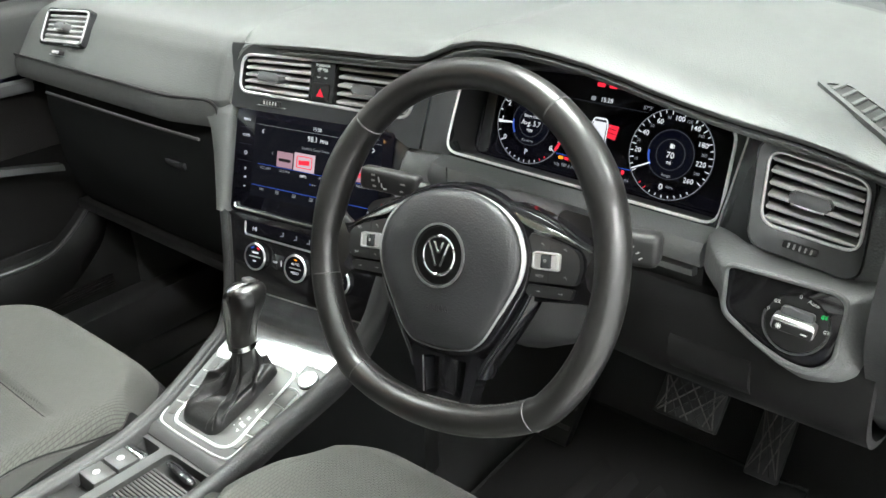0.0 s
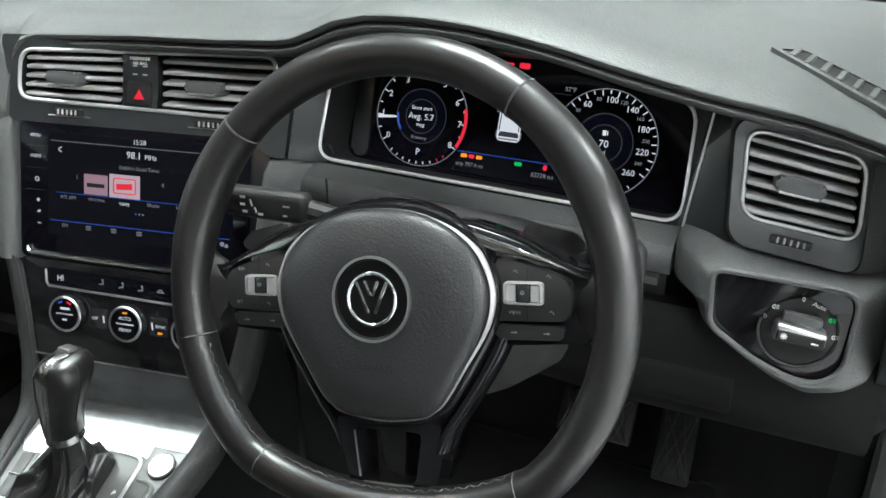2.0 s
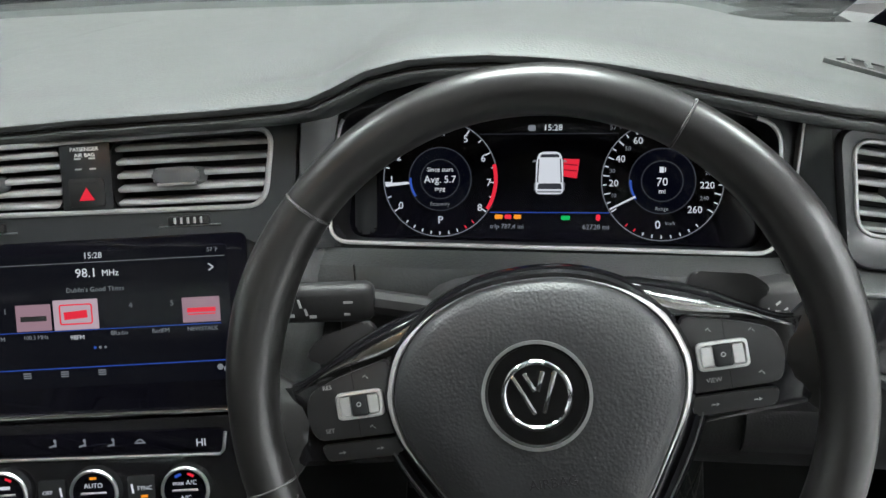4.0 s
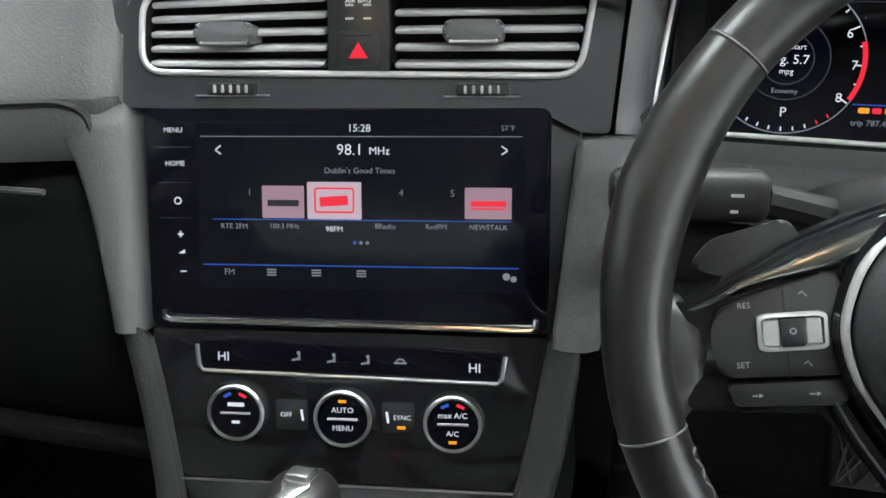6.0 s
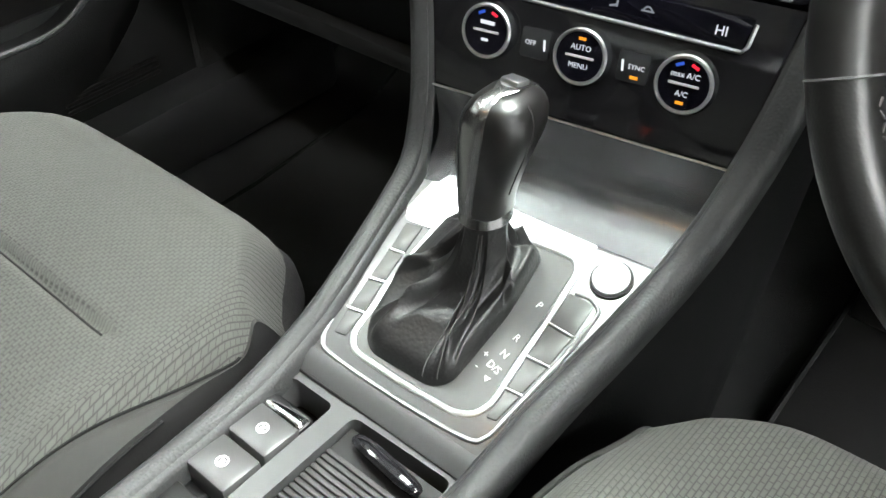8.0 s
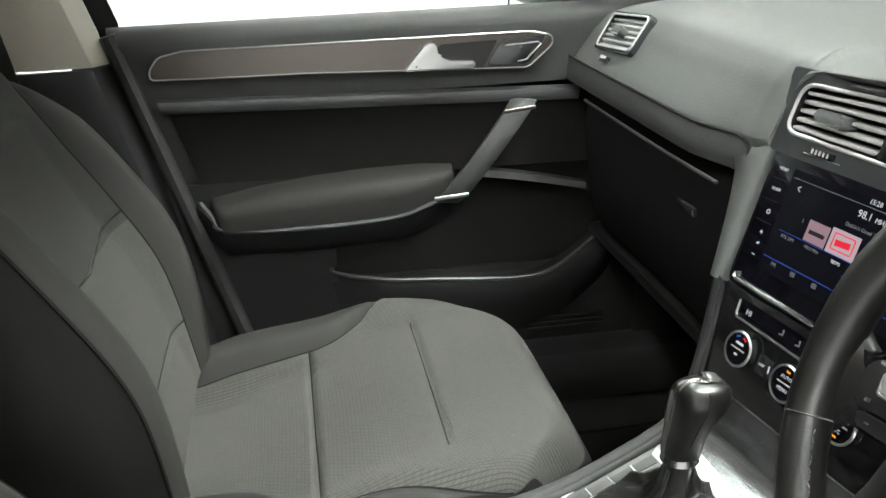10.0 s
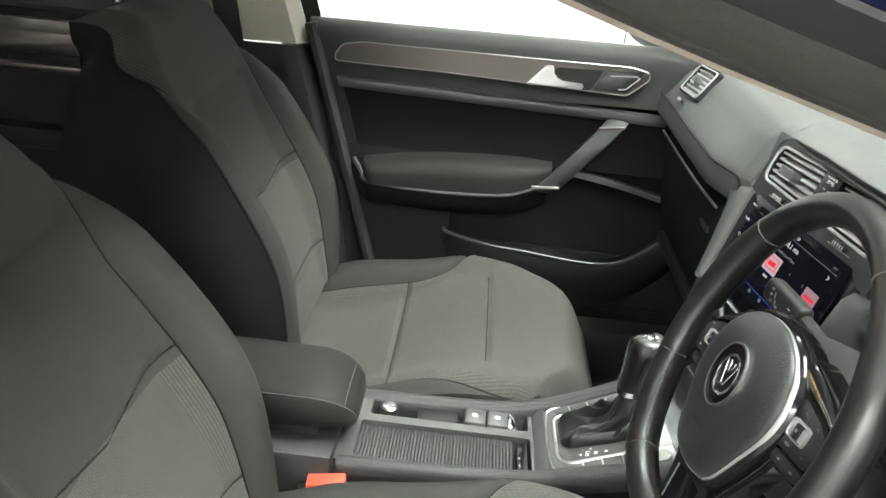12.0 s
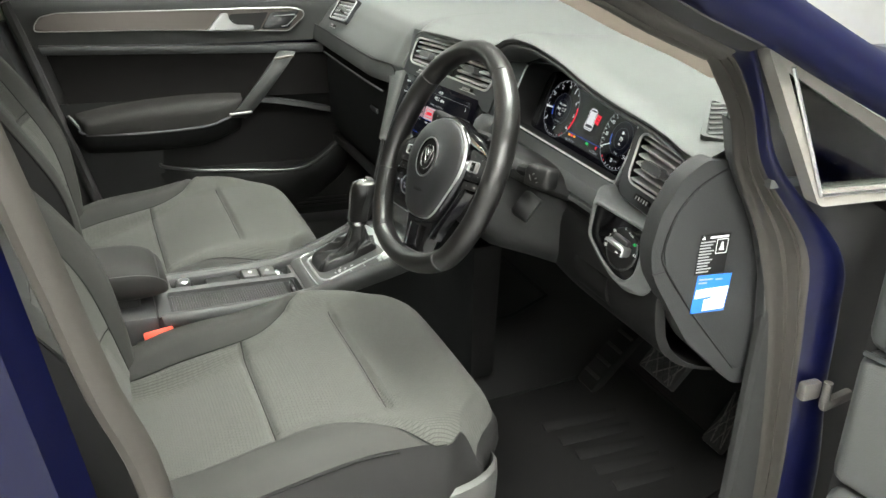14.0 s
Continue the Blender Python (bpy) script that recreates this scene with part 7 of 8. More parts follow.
part("pocket_ledge", thick([[p + Vector((0, 0, 0.006)), p + Vector((0.016, 0, 0.006)), p + Vector((0.018, 0, -0.006)), p + Vector((0, 0, -0.008))] for p in cr([dpt(-0.142, 0.708, 0.006), dpt(-0.10, 0.703, 0.008), dpt(-0.03, 0.690, 0.008), dpt(0.045, 0.672, 0.004)], 12)], (-0.004, 0, 0)), SATIN, pd, "satin grey ledge")
for k in range(3):
    part("speaker_slot", rbox((0.004, 0.14, 0.005), 0.001, 1, m=pose(DX + 0.016, 0.02, 0.425 - 0.010 * k)), BLACK, pd)
part("window_frame", thick([[p, p + Vector((0, 0, -0.03))] for p in cr([(-0.74, -0.705, 0.968), (-0.700, -0.745, 1.12), (-0.645, -0.80, 1.30)], 8)], (-0.02, 0.02, 0)), BLACK, pd, "black window frame")
part("window_pane", thick([[(-0.757, -0.73, 0.95), (-0.66, -0.80, 1.30)], [(-0.757, 0.30, 0.95), (-0.66, -0.25, 1.30)]], (-0.004, 0, 0)), GLASS, pd, "clear side glass")
for ob_ in list(pd.children):
    if ob_.name.startswith("window_pane"):
        ob_.visible_shadow = False

# passenger side mirror
mi = thing("door_mirror", "door mirror with a rounded housing, pale with painted glare", "mirror", at=(-0.86, 0.05, 1.0))
mrows = []
for k in range(13):
    f = k / 12
    e = math.sqrt(max(0.02, 1 - (2 * f - 1) ** 4))
    mrows.append([Vector((-0.800 - 0.17 * f, 0.000 + 0.062 * math.cos(t_) * (0.3 + 0.7 * e), 1.000 + 0.044 * e * math.sin(t_))) for t_ in [2 * math.pi * i / 24 for i in range(24)]])
part("housing", loft(mrows, closed=True, cap=True), MIRRORGLARE, mi, "housing painted pale for the glare")
part("mirror_glass", thick([[(-0.812, -0.067, 0.966), (-0.812, -0.067, 1.034)], [(-0.960, -0.067, 0.962), (-0.960, -0.067, 1.036)]], (0, -0.003, 0)), CHROME, mi, "mirror glass")
part("foot", rbox((0.08, 0.045, 0.04), 0.012, 2, m=pose(-0.785, 0.045, 0.976)), BLACK, mi)

# ---- car body: shell, pillars, roof, floor ----
body = thing("car_body", "navy blue hatchback body with the driver door open", "car", at=(0, 0, 0.2))


def sweep(name, pts, section, material, label="", n=24, sharp=60):
    """A section of (x, z) offsets carried along pts."""
    P = cr(pts, n)
    rows = []
    for p in P:
        rows.append([p + Vector((dx, 0, dz)) for dx, dz in section])
    return part(name, loft(rows, closed=True, cap=True), material, body, label, sharp=sharp)


APILLAR = [(0.690, 0.34, 0.945), (0.690, 0.20, 1.004), (0.690, 0.10, 1.049), (0.690, 0.045, 1.074), (0.690, -0.033, 1.104), (0.690, -0.11, 1.138), (0.690, -0.197, 1.1665), (0.690, -0.312, 1.1995), (0.668, -0.52, 1.266), (0.63, -0.75, 1.312), (0.59, -1.10, 1.337), (0.56, -1.9, 1.302)]
for s in (1, -1):
    pts = [(s * x, y, z) for x, y, z in APILLAR]
    near = pts[2:] if s > 0 else pts
    sweep("pillar_trim", near, [(0.0, 0.0), (s * 0.024, 0.003), (s * 0.049, 0.010), (s * 0.050, 0.045), (s * 0.0, 0.05), (-s * 0.020, 0.03)], BEIGE, "beige pillar and roof-rail trim", 40)
    near = pts[3:] if s > 0 else pts
    sweep("door_seal", near, [(s * 0.048, 0.009), (s * 0.055, 0.007), (s * 0.063, 0.010), (s * 0.067, 0.014), (s * 0.072, 0.012), (s * 0.082, 0.012), (s * 0.092, 0.018), (s * 0.100, 0.024), (s * 0.100, 0.052), (s * 0.046, 0.05)], SEAL, "dark rubber door seal", 40)
    sweep("roof_channel", near, [(s * 0.099, 0.026), (s * 0.120, 0.028), (s * 0.140, 0.036), (s * 0.140, 0.06), (s * 0.10, 0.06)], RUBBER, "black roof channel", 40)
    sweep("pillar_skin", [(s * 0.69, 0.80, 0.75), (s * 0.69, 0.55, 0.862)] + pts, [(s * 0.139, 0.037), (s * 0.150, 0.046), (s * 0.156, 0.062), (s * 0.150, 0.082), (s * 0.125, 0.102), (s * 0.075, 0.116), (s * 0.01, 0.105), (s * 0.09, 0.06)], NAVY, "navy painted pillar", 56)
part("roof_skin", thick([[(x, y, z + 0.05 * math.cos(x * 1.4)) for x in (-0.62, -0.4, -0.2, 0, 0.2, 0.4, 0.62)] for y, z in ((-0.45, 1.285), (-0.7, 1.33), (-1.1, 1.36), (-1.6, 1.35), (-2.1, 1.29))], (0, 0, 0.012)), NAVY, body, "navy roof")
part("headlining", thick([[(x, y, z + 0.045 * math.cos(x * 1.4)) for x in (-0.62, -0.4, -0.2, 0, 0.2, 0.4, 0.62)] for y, z in ((-0.42, 1.262), (-0.7, 1.31), (-1.1, 1.335), (-1.6, 1.32), (-2.1, 1.26))], (0, 0, 0.012)), CREAM, body, "pale headlining")
ws = part("windscreen", thick([[(x, y1 - 0.16 * abs(x / 0.66) ** 2, z1) for x in (-0.66, -0.4, -0.15, 0.15, 0.4, 0.66)] for y1, z1 in ((0.72, 0.965), (0.45, 1.07), (0.15, 1.17), (-0.15, 1.25), (-0.42, 1.31))], (0, 0.003, 0.004)), GLASS, body, "clear windscreen")
ws.visible_shadow = False
part("scuttle", rbox((1.40, 0.30, 0.06), 0.01, m=pose(0, 0.80, 0.925)), BLACK, body)
part("bonnet", thick([[(x, y, z - 0.10 * (x / 0.8) ** 2) for x in (-0.8, -0.5, -0.2, 0.2, 0.5, 0.8)] for y, z in ((0.82, 0.96), (1.2, 0.93), (1.7, 0.84), (1.95, 0.70))], (0, 0, -0.02)), NAVY, body, "navy bonnet")
part("bulkhead", rbox((1.44, 0.04, 0.70), 0, m=pose(0, 0.62, 0.60)), CARPET, body, "black carpeted bulkhead")
part("footwell_floor", thick([[(x, y, z) for x in (-0.722, -0.3, 0.3, 0.722)] for y, z in ((0.66, 0.52), (0.50, 0.36), (0.36, 0.275), (0.1, 0.255), (-0.6, 0.255), (-1.0, 0.25), (-2.2, 0.25))], (0, 0, -0.03)), CARPET, body, "black carpet floor")
part("rear_bench", rbox((1.24, 0.5, 0.20), 0.04, 2, m=pose(0, -1.45, 0.45)), SEATSIDE, body, "dark rear bench")
part("rear_bench_back", rbox((1.24, 0.14, 0.62), 0.04, 2, m=pose(0, -1.78, 0.80, -18)), SEATSIDE, body, "dark rear bench back")
part("rear_wall", rbox((1.3, 0.04, 0.75), 0, m=pose(0, -2.15, 0.62)), BLACK, body)
rw = part("rear_window", thick([[(-0.6, -2.14, 0.99), (0.6, -2.14, 0.99)], [(-0.52, -1.95, 1.27), (0.52, -1.95, 1.27)]], (0, -0.004, 0)), GLASS, body, "rear glass")
rw.visible_shadow = False
part("passenger_sill", rbox((0.10, 1.05, 0.11), 0.02, 2, m=pose(-0.715, -0.16, 0.325)), LOWER, body, "dark sill cover")
part("driver_sill", rbox((0.10, 1.10, 0.10), 0.02, 2, m=pose(0.715, -0.18, 0.305)), LOWER, body, "dark sill cover")
part("sill_skin", rbox((0.08, 1.3, 0.22), 0.03, 2, m=pose(0.80, -0.2, 0.25)), NAVY, body, "navy sill")
part("side_skin", rbox((0.06, 1.05, 0.60), 0.02, 2, m=pose(-0.80, -0.18, 0.62)), NAVY, body, "navy door skin")

# passenger B-pillar with belt
for s in (-1, 1):
    if s < 0:
        part("pillar_lower", thick([[(s * 0.735, y0 - 0.05 * (s > 0), z), (s * 0.700, y0 - 0.02 - 0.05 * (s > 0), z), (s * 0.690, y0 - 0.10, z), (s * 0.700, y1, z), (s * 0.74, y1, z)] for k, (z, y0, y1) in enumerate(((0.30, -0.60, -0.95), (0.45, -0.60, -0.93), (0.60, -0.625, -0.92), (0.75, -0.655, -0.92), (0.91, -0.70, -0.92)))], (s * 0.01, 0, 0)), LOWER, body, "black lower pillar trim")
    part("pillar_upper", thick([[(s * x0, y0, z), (s * (x0 - 0.03), y0 - 0.02, z), (s * (x0 - 0.04), (y0 + y1) / 2, z), (s * (x0 - 0.03), y1, z)] for z, x0, y0, y1 in ((0.913, 0.735, -0.70, -0.915), (1.05, 0.705, -0.735, -0.925), (1.18, 0.672, -0.775, -0.935), (1.32, 0.63, -0.82, -0.95))], (s * 0.012, 0, 0)), CREAM, body, "pale upper pillar trim")
bl = thing("seat_belt", "black seat belt webbing hanging on the door pillar", "seat belt", at=(-0.68, -0.82, 0.9))
part("webbing", thick([[p + Vector((0, -0.024, 0)), p + Vector((0, 0.024, 0))] for p in cr([(-0.620, -0.865, 1.16), (-0.640, -0.850, 1.02), (-0.655, -0.83, 0.88), (-0.655, -0.80, 0.70), (-0.64, -0.78, 0.50)], 16)], (-0.002, 0, 0)), RUBBER, bl, "black webbing")
part("guide_loop", tube(cr([(-0.612, -0.895, 1.165), (-0.610, -0.865, 1.185), (-0.612, -0.835, 1.165), (-0.614, -0.865, 1.150)], 20, closed=True), 0.006, 8, closed=True), BLACK, bl, "black guide loop")
part("latch_plate", rbox((0.012, 0.045, 0.055), 0.004, 2, m=pose(-0.648, -0.80, 0.80, 20)), CHROME, bl, "metal latch plate")
part("belt_stop", rbox((0.010, 0.020, 0.030), 0.003, 2, m=pose(-0.646, -0.775, 0.73, 20)), BLACK, bl)
# rear passenger door inside
rd = thing("rear_door", "closed rear door with dark trim and clear glass", "car door", at=(-0.74, -1.4, 0.4))
part("door_panel", rbox((0.05, 1.0, 0.55), 0.015, 2, m=pose(-0.755, -1.42, 0.65)), DOORSKIN, rd, "dark rear door panel")
part("door_top", thick([[(-0.76 + o, -0.92 - 1.0 * f, z) for o, z in ((-0.02, 0.952), (0.012, 0.955), (0.026, 0.93), (0.020, 0.90))] for f in (0, 0.25, 0.5, 0.75, 1)], (-0.006, 0, 0)), DOORTOP, rd, "green-grey rear door top")
part("trim_blade", rbox((0.012, 0.92, 0.046), 0.005, 2, m=pose(-0.727, -1.42, 0.858)), DOORTRIM, rd, "brushed dark trim blade")
part("trim_ledge", rbox((0.016, 0.90, 0.016), 0.005, 2, m=pose(-0.725, -1.42, 0.806)), DOORTRIM, rd, "dark trim ledge")
part("trim_blade", rbox((0.012, 0.9, 0.040), 0.004, 2, m=pose(-0.728, -1.42, 0.885)), DOORTRIM, rd, "brushed trim blade")
pn = part("window_pane", thick([[(-0.757, -0.95, 0.95), (-0.66, -0.98, 1.30)], [(-0.757, -1.95, 0.97), (-0.66, -1.85, 1.27)]], (-0.004, 0, 0)), REARGLASS, rd, "clear rear side glass")
pn.visible_shadow = False
part("armrest", rbox((0.05, 0.36, 0.05), 0.015, 2, m=pose(-0.72, -1.25, 0.66)), ARMREST, rd)

# driver door opening: front pillar, seal, hinge, quarter window
def column(pts):
    return cr(pts, 60)


SIN = column([(0.742, -0.035, 1.118), (0.740, 0.040, 1.088), (0.735, 0.071, 1.058), (0.735, 0.101, 1.012), (0.735, 0.122, 0.950), (0.735, 0.175, 0.859), (0.735, 0.215, 0.744), (0.735, 0.237, 0.629), (0.735, 0.255, 0.485), (0.735, 0.262, 0.30)])
SOUT = column([(0.790, -0.031, 1.131), (0.785, 0.020, 1.108), (0.775, 0.063, 1.083), (0.770, 0.102, 1.027), (0.770, 0.131, 0.961), (0.770, 0.222, 0.853), (0.770, 0.245, 0.757), (0.770, 0.256, 0.646), (0.770, 0.268, 0.507), (0.770, 0.272, 0.30)])
NOUT = column([(0.825, -0.015, 1.138), (0.815, 0.030, 1.118), (0.795, 0.072, 1.088), (0.780, 0.112, 1.029), (0.780, 0.148, 0.962), (0.780, 0.271, 0.843), (0.780, 0.292, 0.754), (0.780, 0.301, 0.643), (0.780, 0.325, 0.50), (0.780, 0.330, 0.30)])
TIN = column([(0.700, 0.00, 1.085), (0.705, 0.060, 1.058), (0.712, 0.085, 1.040), (0.718, 0.112, 1.000), (0.722, 0.130, 0.940), (0.722, 0.186, 0.853), (0.722, 0.209, 0.739), (0.722, 0.224, 0.620), (0.722, 0.239, 0.47), (0.722, 0.250, 0.30)])


def post(name, A, B, material, label, ridges=0):
    rows = []
    for a_, b_ in zip(A, B):
        r = [a_]
        for k in range(1, 12):
            f = k / 12
            r.append(a_.lerp(b_, f) + Vector((0.006 * math.sin(math.pi * f) + ridges * 0.0035 * math.cos(6 * math.pi * f), 0, 0)))
        rows.append(r + [b_, b_ + Vector((-0.03, 0.012, 0)), a_ + Vector((-0.03, 0.03, 0))])
    part(name, loft(rows, closed=True, cap=True), material, body, label, sharp=60)


post("aperture_trim", TIN[20:], SIN[20:], LOWER, "dark aperture trim")
post("aperture_seal", SIN, SOUT, SEAL, "ridged grey-brown rubber door seal", 1)
post("hinge_pillar", SOUT, NOUT, NAVY, "navy hinge pillar")
WIN = column([(0.835, 0.0, 1.142), (0.825, 0.045, 1.125), (0.805, 0.085, 1.100), (0.800, 0.115, 1.045), (0.800, 0.150, 0.985), (0.790, 0.40, 0.843), (0.790, 0.42, 0.754), (0.790, 0.43, 0.643), (0.790, 0.44, 0.50), (0.790, 0.45, 0.30)])
part("door_gap_panel", thick([[a_ + Vector((-0.012, 0, 0)), b_ + Vector((-0.02, 0.01, 0))] for a_, b_ in zip(NOUT, WIN)], (-0.004, 0, 0)), RUBBER, body, "dark gap behind the door")
part("dash_corner", thick([[(x, y, 0.960 - 0.01 * (x - 0.69) / 0.07) for x in (0.690, 0.72, 0.775)] for y in (0.14, 0.24, 0.35, 0.48, 0.70)], (0, 0, -0.01)), PAD, body, "grey dash corner")
for s in (-1, 1):
    part("kick_panel", rbox((0.02, 0.50, 0.68), 0.005, 1, m=pose(s * 0.728, 0.40 if s < 0 else 0.46, 0.58)), CARPET, body, "black kick panel")
part("door_gap", tube([(-0.722, lean(z) - 0.012, z) for z in (0.955, 0.85, 0.75, 0.65, 0.55, 0.42, 0.33)], 0.013, 8), RUBBER, body, "black door seal")
part("door_shut", thick([[(-0.748, lean(z) - 0.09, z), (-0.748, lean(z) + 0.04, z)] for z in (0.955, 0.85, 0.75, 0.65, 0.55, 0.42, 0.30)], (-0.006, 0, 0)), RUBBER, body, "black door shut")
qw = thing("quarter_window", "small triangular quarter window in a grey frame", "window", at=(0.76, 0.28, 0.95))
QO = softpoly([(0.071, 1.106), (0.187, 0.922), (0.47, 0.918)], 0.010, 5)
QI = softpoly([(0.107, 1.079), (0.190, 0.940), (0.39, 0.936)], 0.006, 5)
part("frame", loft([[Vector((x, y, z)) for y, z in q] for q, x in ((QO, 0.785), (QO, 0.806), (QI, 0.802), (QI, 0.785))], closed=True, ring=True), FRAMEGREY, qw, "grey window frame")
pn = part("pane", prism(QI, 0.0, 0.004, 0, Matrix(((0, 0, 1, 0.793), (1, 0, 0, 0), (0, 1, 0, 0), (0, 0, 0, 1)))), TINTED, qw, "green-tinted pane")
pn.visible_shadow = False
part("bright_edge", tube([(0.806, 0.110, 1.083), (0.806, 0.187, 0.936), (0.806, 0.42, 0.930)], 0.0022, 6), SATINCHROME, qw, "bright edging")
hg = thing("check_strap_hinge", "small metal door hinge on the navy pillar", "hinge", at=(0.79, 0.27, 0.64))
part("hinge_leaf", rbox((0.014, 0.030, 0.026), 0.004, 2, m=pose(0.787, 0.262, 0.655)), STEEL, hg)
part("hinge_pin", tube([(0.797, 0.282, 0.640), (0.797, 0.282, 0.668)], 0.006, 12), STEEL, hg)
part("check_strap", rbox((0.012, 0.050, 0.016), 0.004, 2, m=pose(0.797, 0.302, 0.638, 12)), STEEL, hg)

# dash end cap with sticker
EC = [(0.100, 0.956), (0.230, 0.945), (0.262, 0.80), (0.262, 0.632), (0.232, 0.629), (0.2017, 0.633), (0.1133, 0.712), (0.051, 0.804), (0.042, 0.825), (0.038, 0.850), (0.046, 0.893), (0.070, 0.936)]
DR = Matrix(((0, 0, 1, 0.0), (1, 0, 0, 0), (0, 1, 0, 0), (0, 0, 0, 1)))
ec = part("end_cap", prism(softpoly(EC, 0.010), 0.686, 0.7115, 0.007, DR), LOWER, dash, "dark dash end cap")
SEAMQ = [(0.131, 0.943), (0.097, 0.926), (0.078, 0.908), (0.064, 0.885), (0.0555, 0.850), (0.062, 0.822), (0.117, 0.750), (0.200, 0.656), (0.254, 0.656), (0.254, 0.80), (0.226, 0.936)]
part("cap_panel", prism(softpoly(SEAMQ, 0.010), 0.700, 0.7140, 0.0016, DR), LOWER, ec, "smooth dark end panel")
part("cap_seam", tube([(p.x, p.y, 0.7117) for p in cr([(x, y, 0) for x, y in SEAMQ[:8]], 30)], 0.0011, 6, m=DR), BLACK, ec)
part("cap_joint", rbox((0.020, 0.0012, 0.0010), 0.0002, 1, m=DR @ pose(0.0530, 0.8165, 0.7117, 0, 0, 8)), BLACK, ec)

# sticker sheet on the end cap
stk = thing("label_sheet", "black printed label and blue sticker on the dash end", "sticker", at=(0.691, 0.155, 0.79))
SK = DR @ pose(0.1290, 0.8340, 0.7146, 0, 0, -1) @ Matrix.Diagonal((0.93, 0.95, 1, 1))
part("black_label", rbox((0.049, 0.056, 0.0006), 0, m=SK), BLACK, stk, "black warning label")
part("title_bar", rbox((0.030, 0.0032, 0.0003), 0, m=at(SK, 0.006, 0.0240, 0.0005)), WHITEINK, stk)
part("warning_mark", prism([(-0.0225, 0.0220), (-0.0165, 0.0220), (-0.0195, 0.0268)], 0.0003, 0.0006, 0, SK), WHITEINK, stk)
for k in range(11):
    part("print_bar", rbox((0.0235 - 0.003 * (k % 3), 0.0019, 0.0003), 0, m=at(SK, -0.0115 - 0.0015 * (k % 3), 0.0180 - 0.0042 * k, 0.0005)), GREYINK, stk)
part("pictogram", loft([[SK @ Vector((0.0125 + 0.0095 * k * cx, 0.0105 + 0.0105 * k * cy, z)) for cx, cy in rounded(-1, -1, 1, 1, 0.1)] for k, z in ((1.0, 0.0002), (1.0, 0.0006), (0.88, 0.0006), (0.88, 0.0002))], closed=True), WHITEINK, stk, "white framed pictogram")
part("pictogram_shape", prism(softpoly([(0.0080, 0.0045), (0.0170, 0.0045), (0.0150, 0.0105), (0.0140, 0.0165), (0.0110, 0.0165), (0.0100, 0.0105)], 0.001), 0.0003, 0.0006, 0, SK), WHITEINK, stk)
BLUE = mat("blue_print", (0.02, 0.16, 0.62), 0.5)
SB = DR @ pose(0.1370, 0.7790, 0.7146, 0, 0, -3) @ Matrix.Diagonal((0.95, 0.95, 1, 1))
part("blue_label", rbox((0.056, 0.055, 0.0006), 0, m=SB), BLUE, stk, "blue service sticker")
part("white_field", prism(softpoly([(-0.026, -0.0060), (0.000, -0.0040), (0.000, 0.0085), (-0.026, 0.0070)], 0.001), 0.0003, 0.0006, 0, SB), WHITEINK, stk)
part("white_field", prism(softpoly([(-0.010, -0.0250), (0.026, -0.0235), (0.027, 0.0095), (0.0012, 0.0085), (0.0012, -0.0070), (-0.010, -0.0080)], 0.001), 0.0003, 0.0006, 0, SB), WHITEINK, stk)
for x, y, w in ((-0.014, 0.0215, 0.022), (-0.018, 0.0165, 0.014), (0.008, 0.0205, 0.012)):
    part("print_bar", rbox((w, 0.0020, 0.0003), 0, m=at(SB, x, y, 0.0005)), GREYINK, stk)
for k in range(5):
    part("print_bar", rbox((0.020 - 0.002 * (k % 2), 0.0016, 0.0003), 0, m=at(SB, 0.0125, 0.0050 - 0.0060 * k, 0.0008)), GREYINK, stk)

# passenger end vent and defroster slots
PV = frame_of((-0.574, 0.045, 0.944), (0.997, -0.03, 0.055), (0.0, 0.60, 0.80))
PQ2 = [(-0.064, -0.028), (0.074, -0.024), (0.064, 0.030), (-0.078, 0.026)]
part("side_vent_panel", ring_plate(PV, PQ2, [(-0.070, -0.033), (0.079, -0.029), (0.069, 0.035), (-0.084, 0.031)], 0.010, 0.012, 0.03), GREYGLOSS, dash, "dark vent surround", m=Matrix.Translation((0, -0.006, 0.004)))
PV = Matrix.Translation((0, -0.006, 0.004)) @ PV
vent(dash, PV, [(p[0] * 0.97, p[1] * 0.97) for p in PQ2], 6, "passenger-side air vent with grey slats")
rim(dash, PV, PQ2, 0.0016, 0.011, z=0.001)
knob(dash, PV, 0.0, 0.0, 0.034)
slider(dash, PV, 0.010, -0.044)
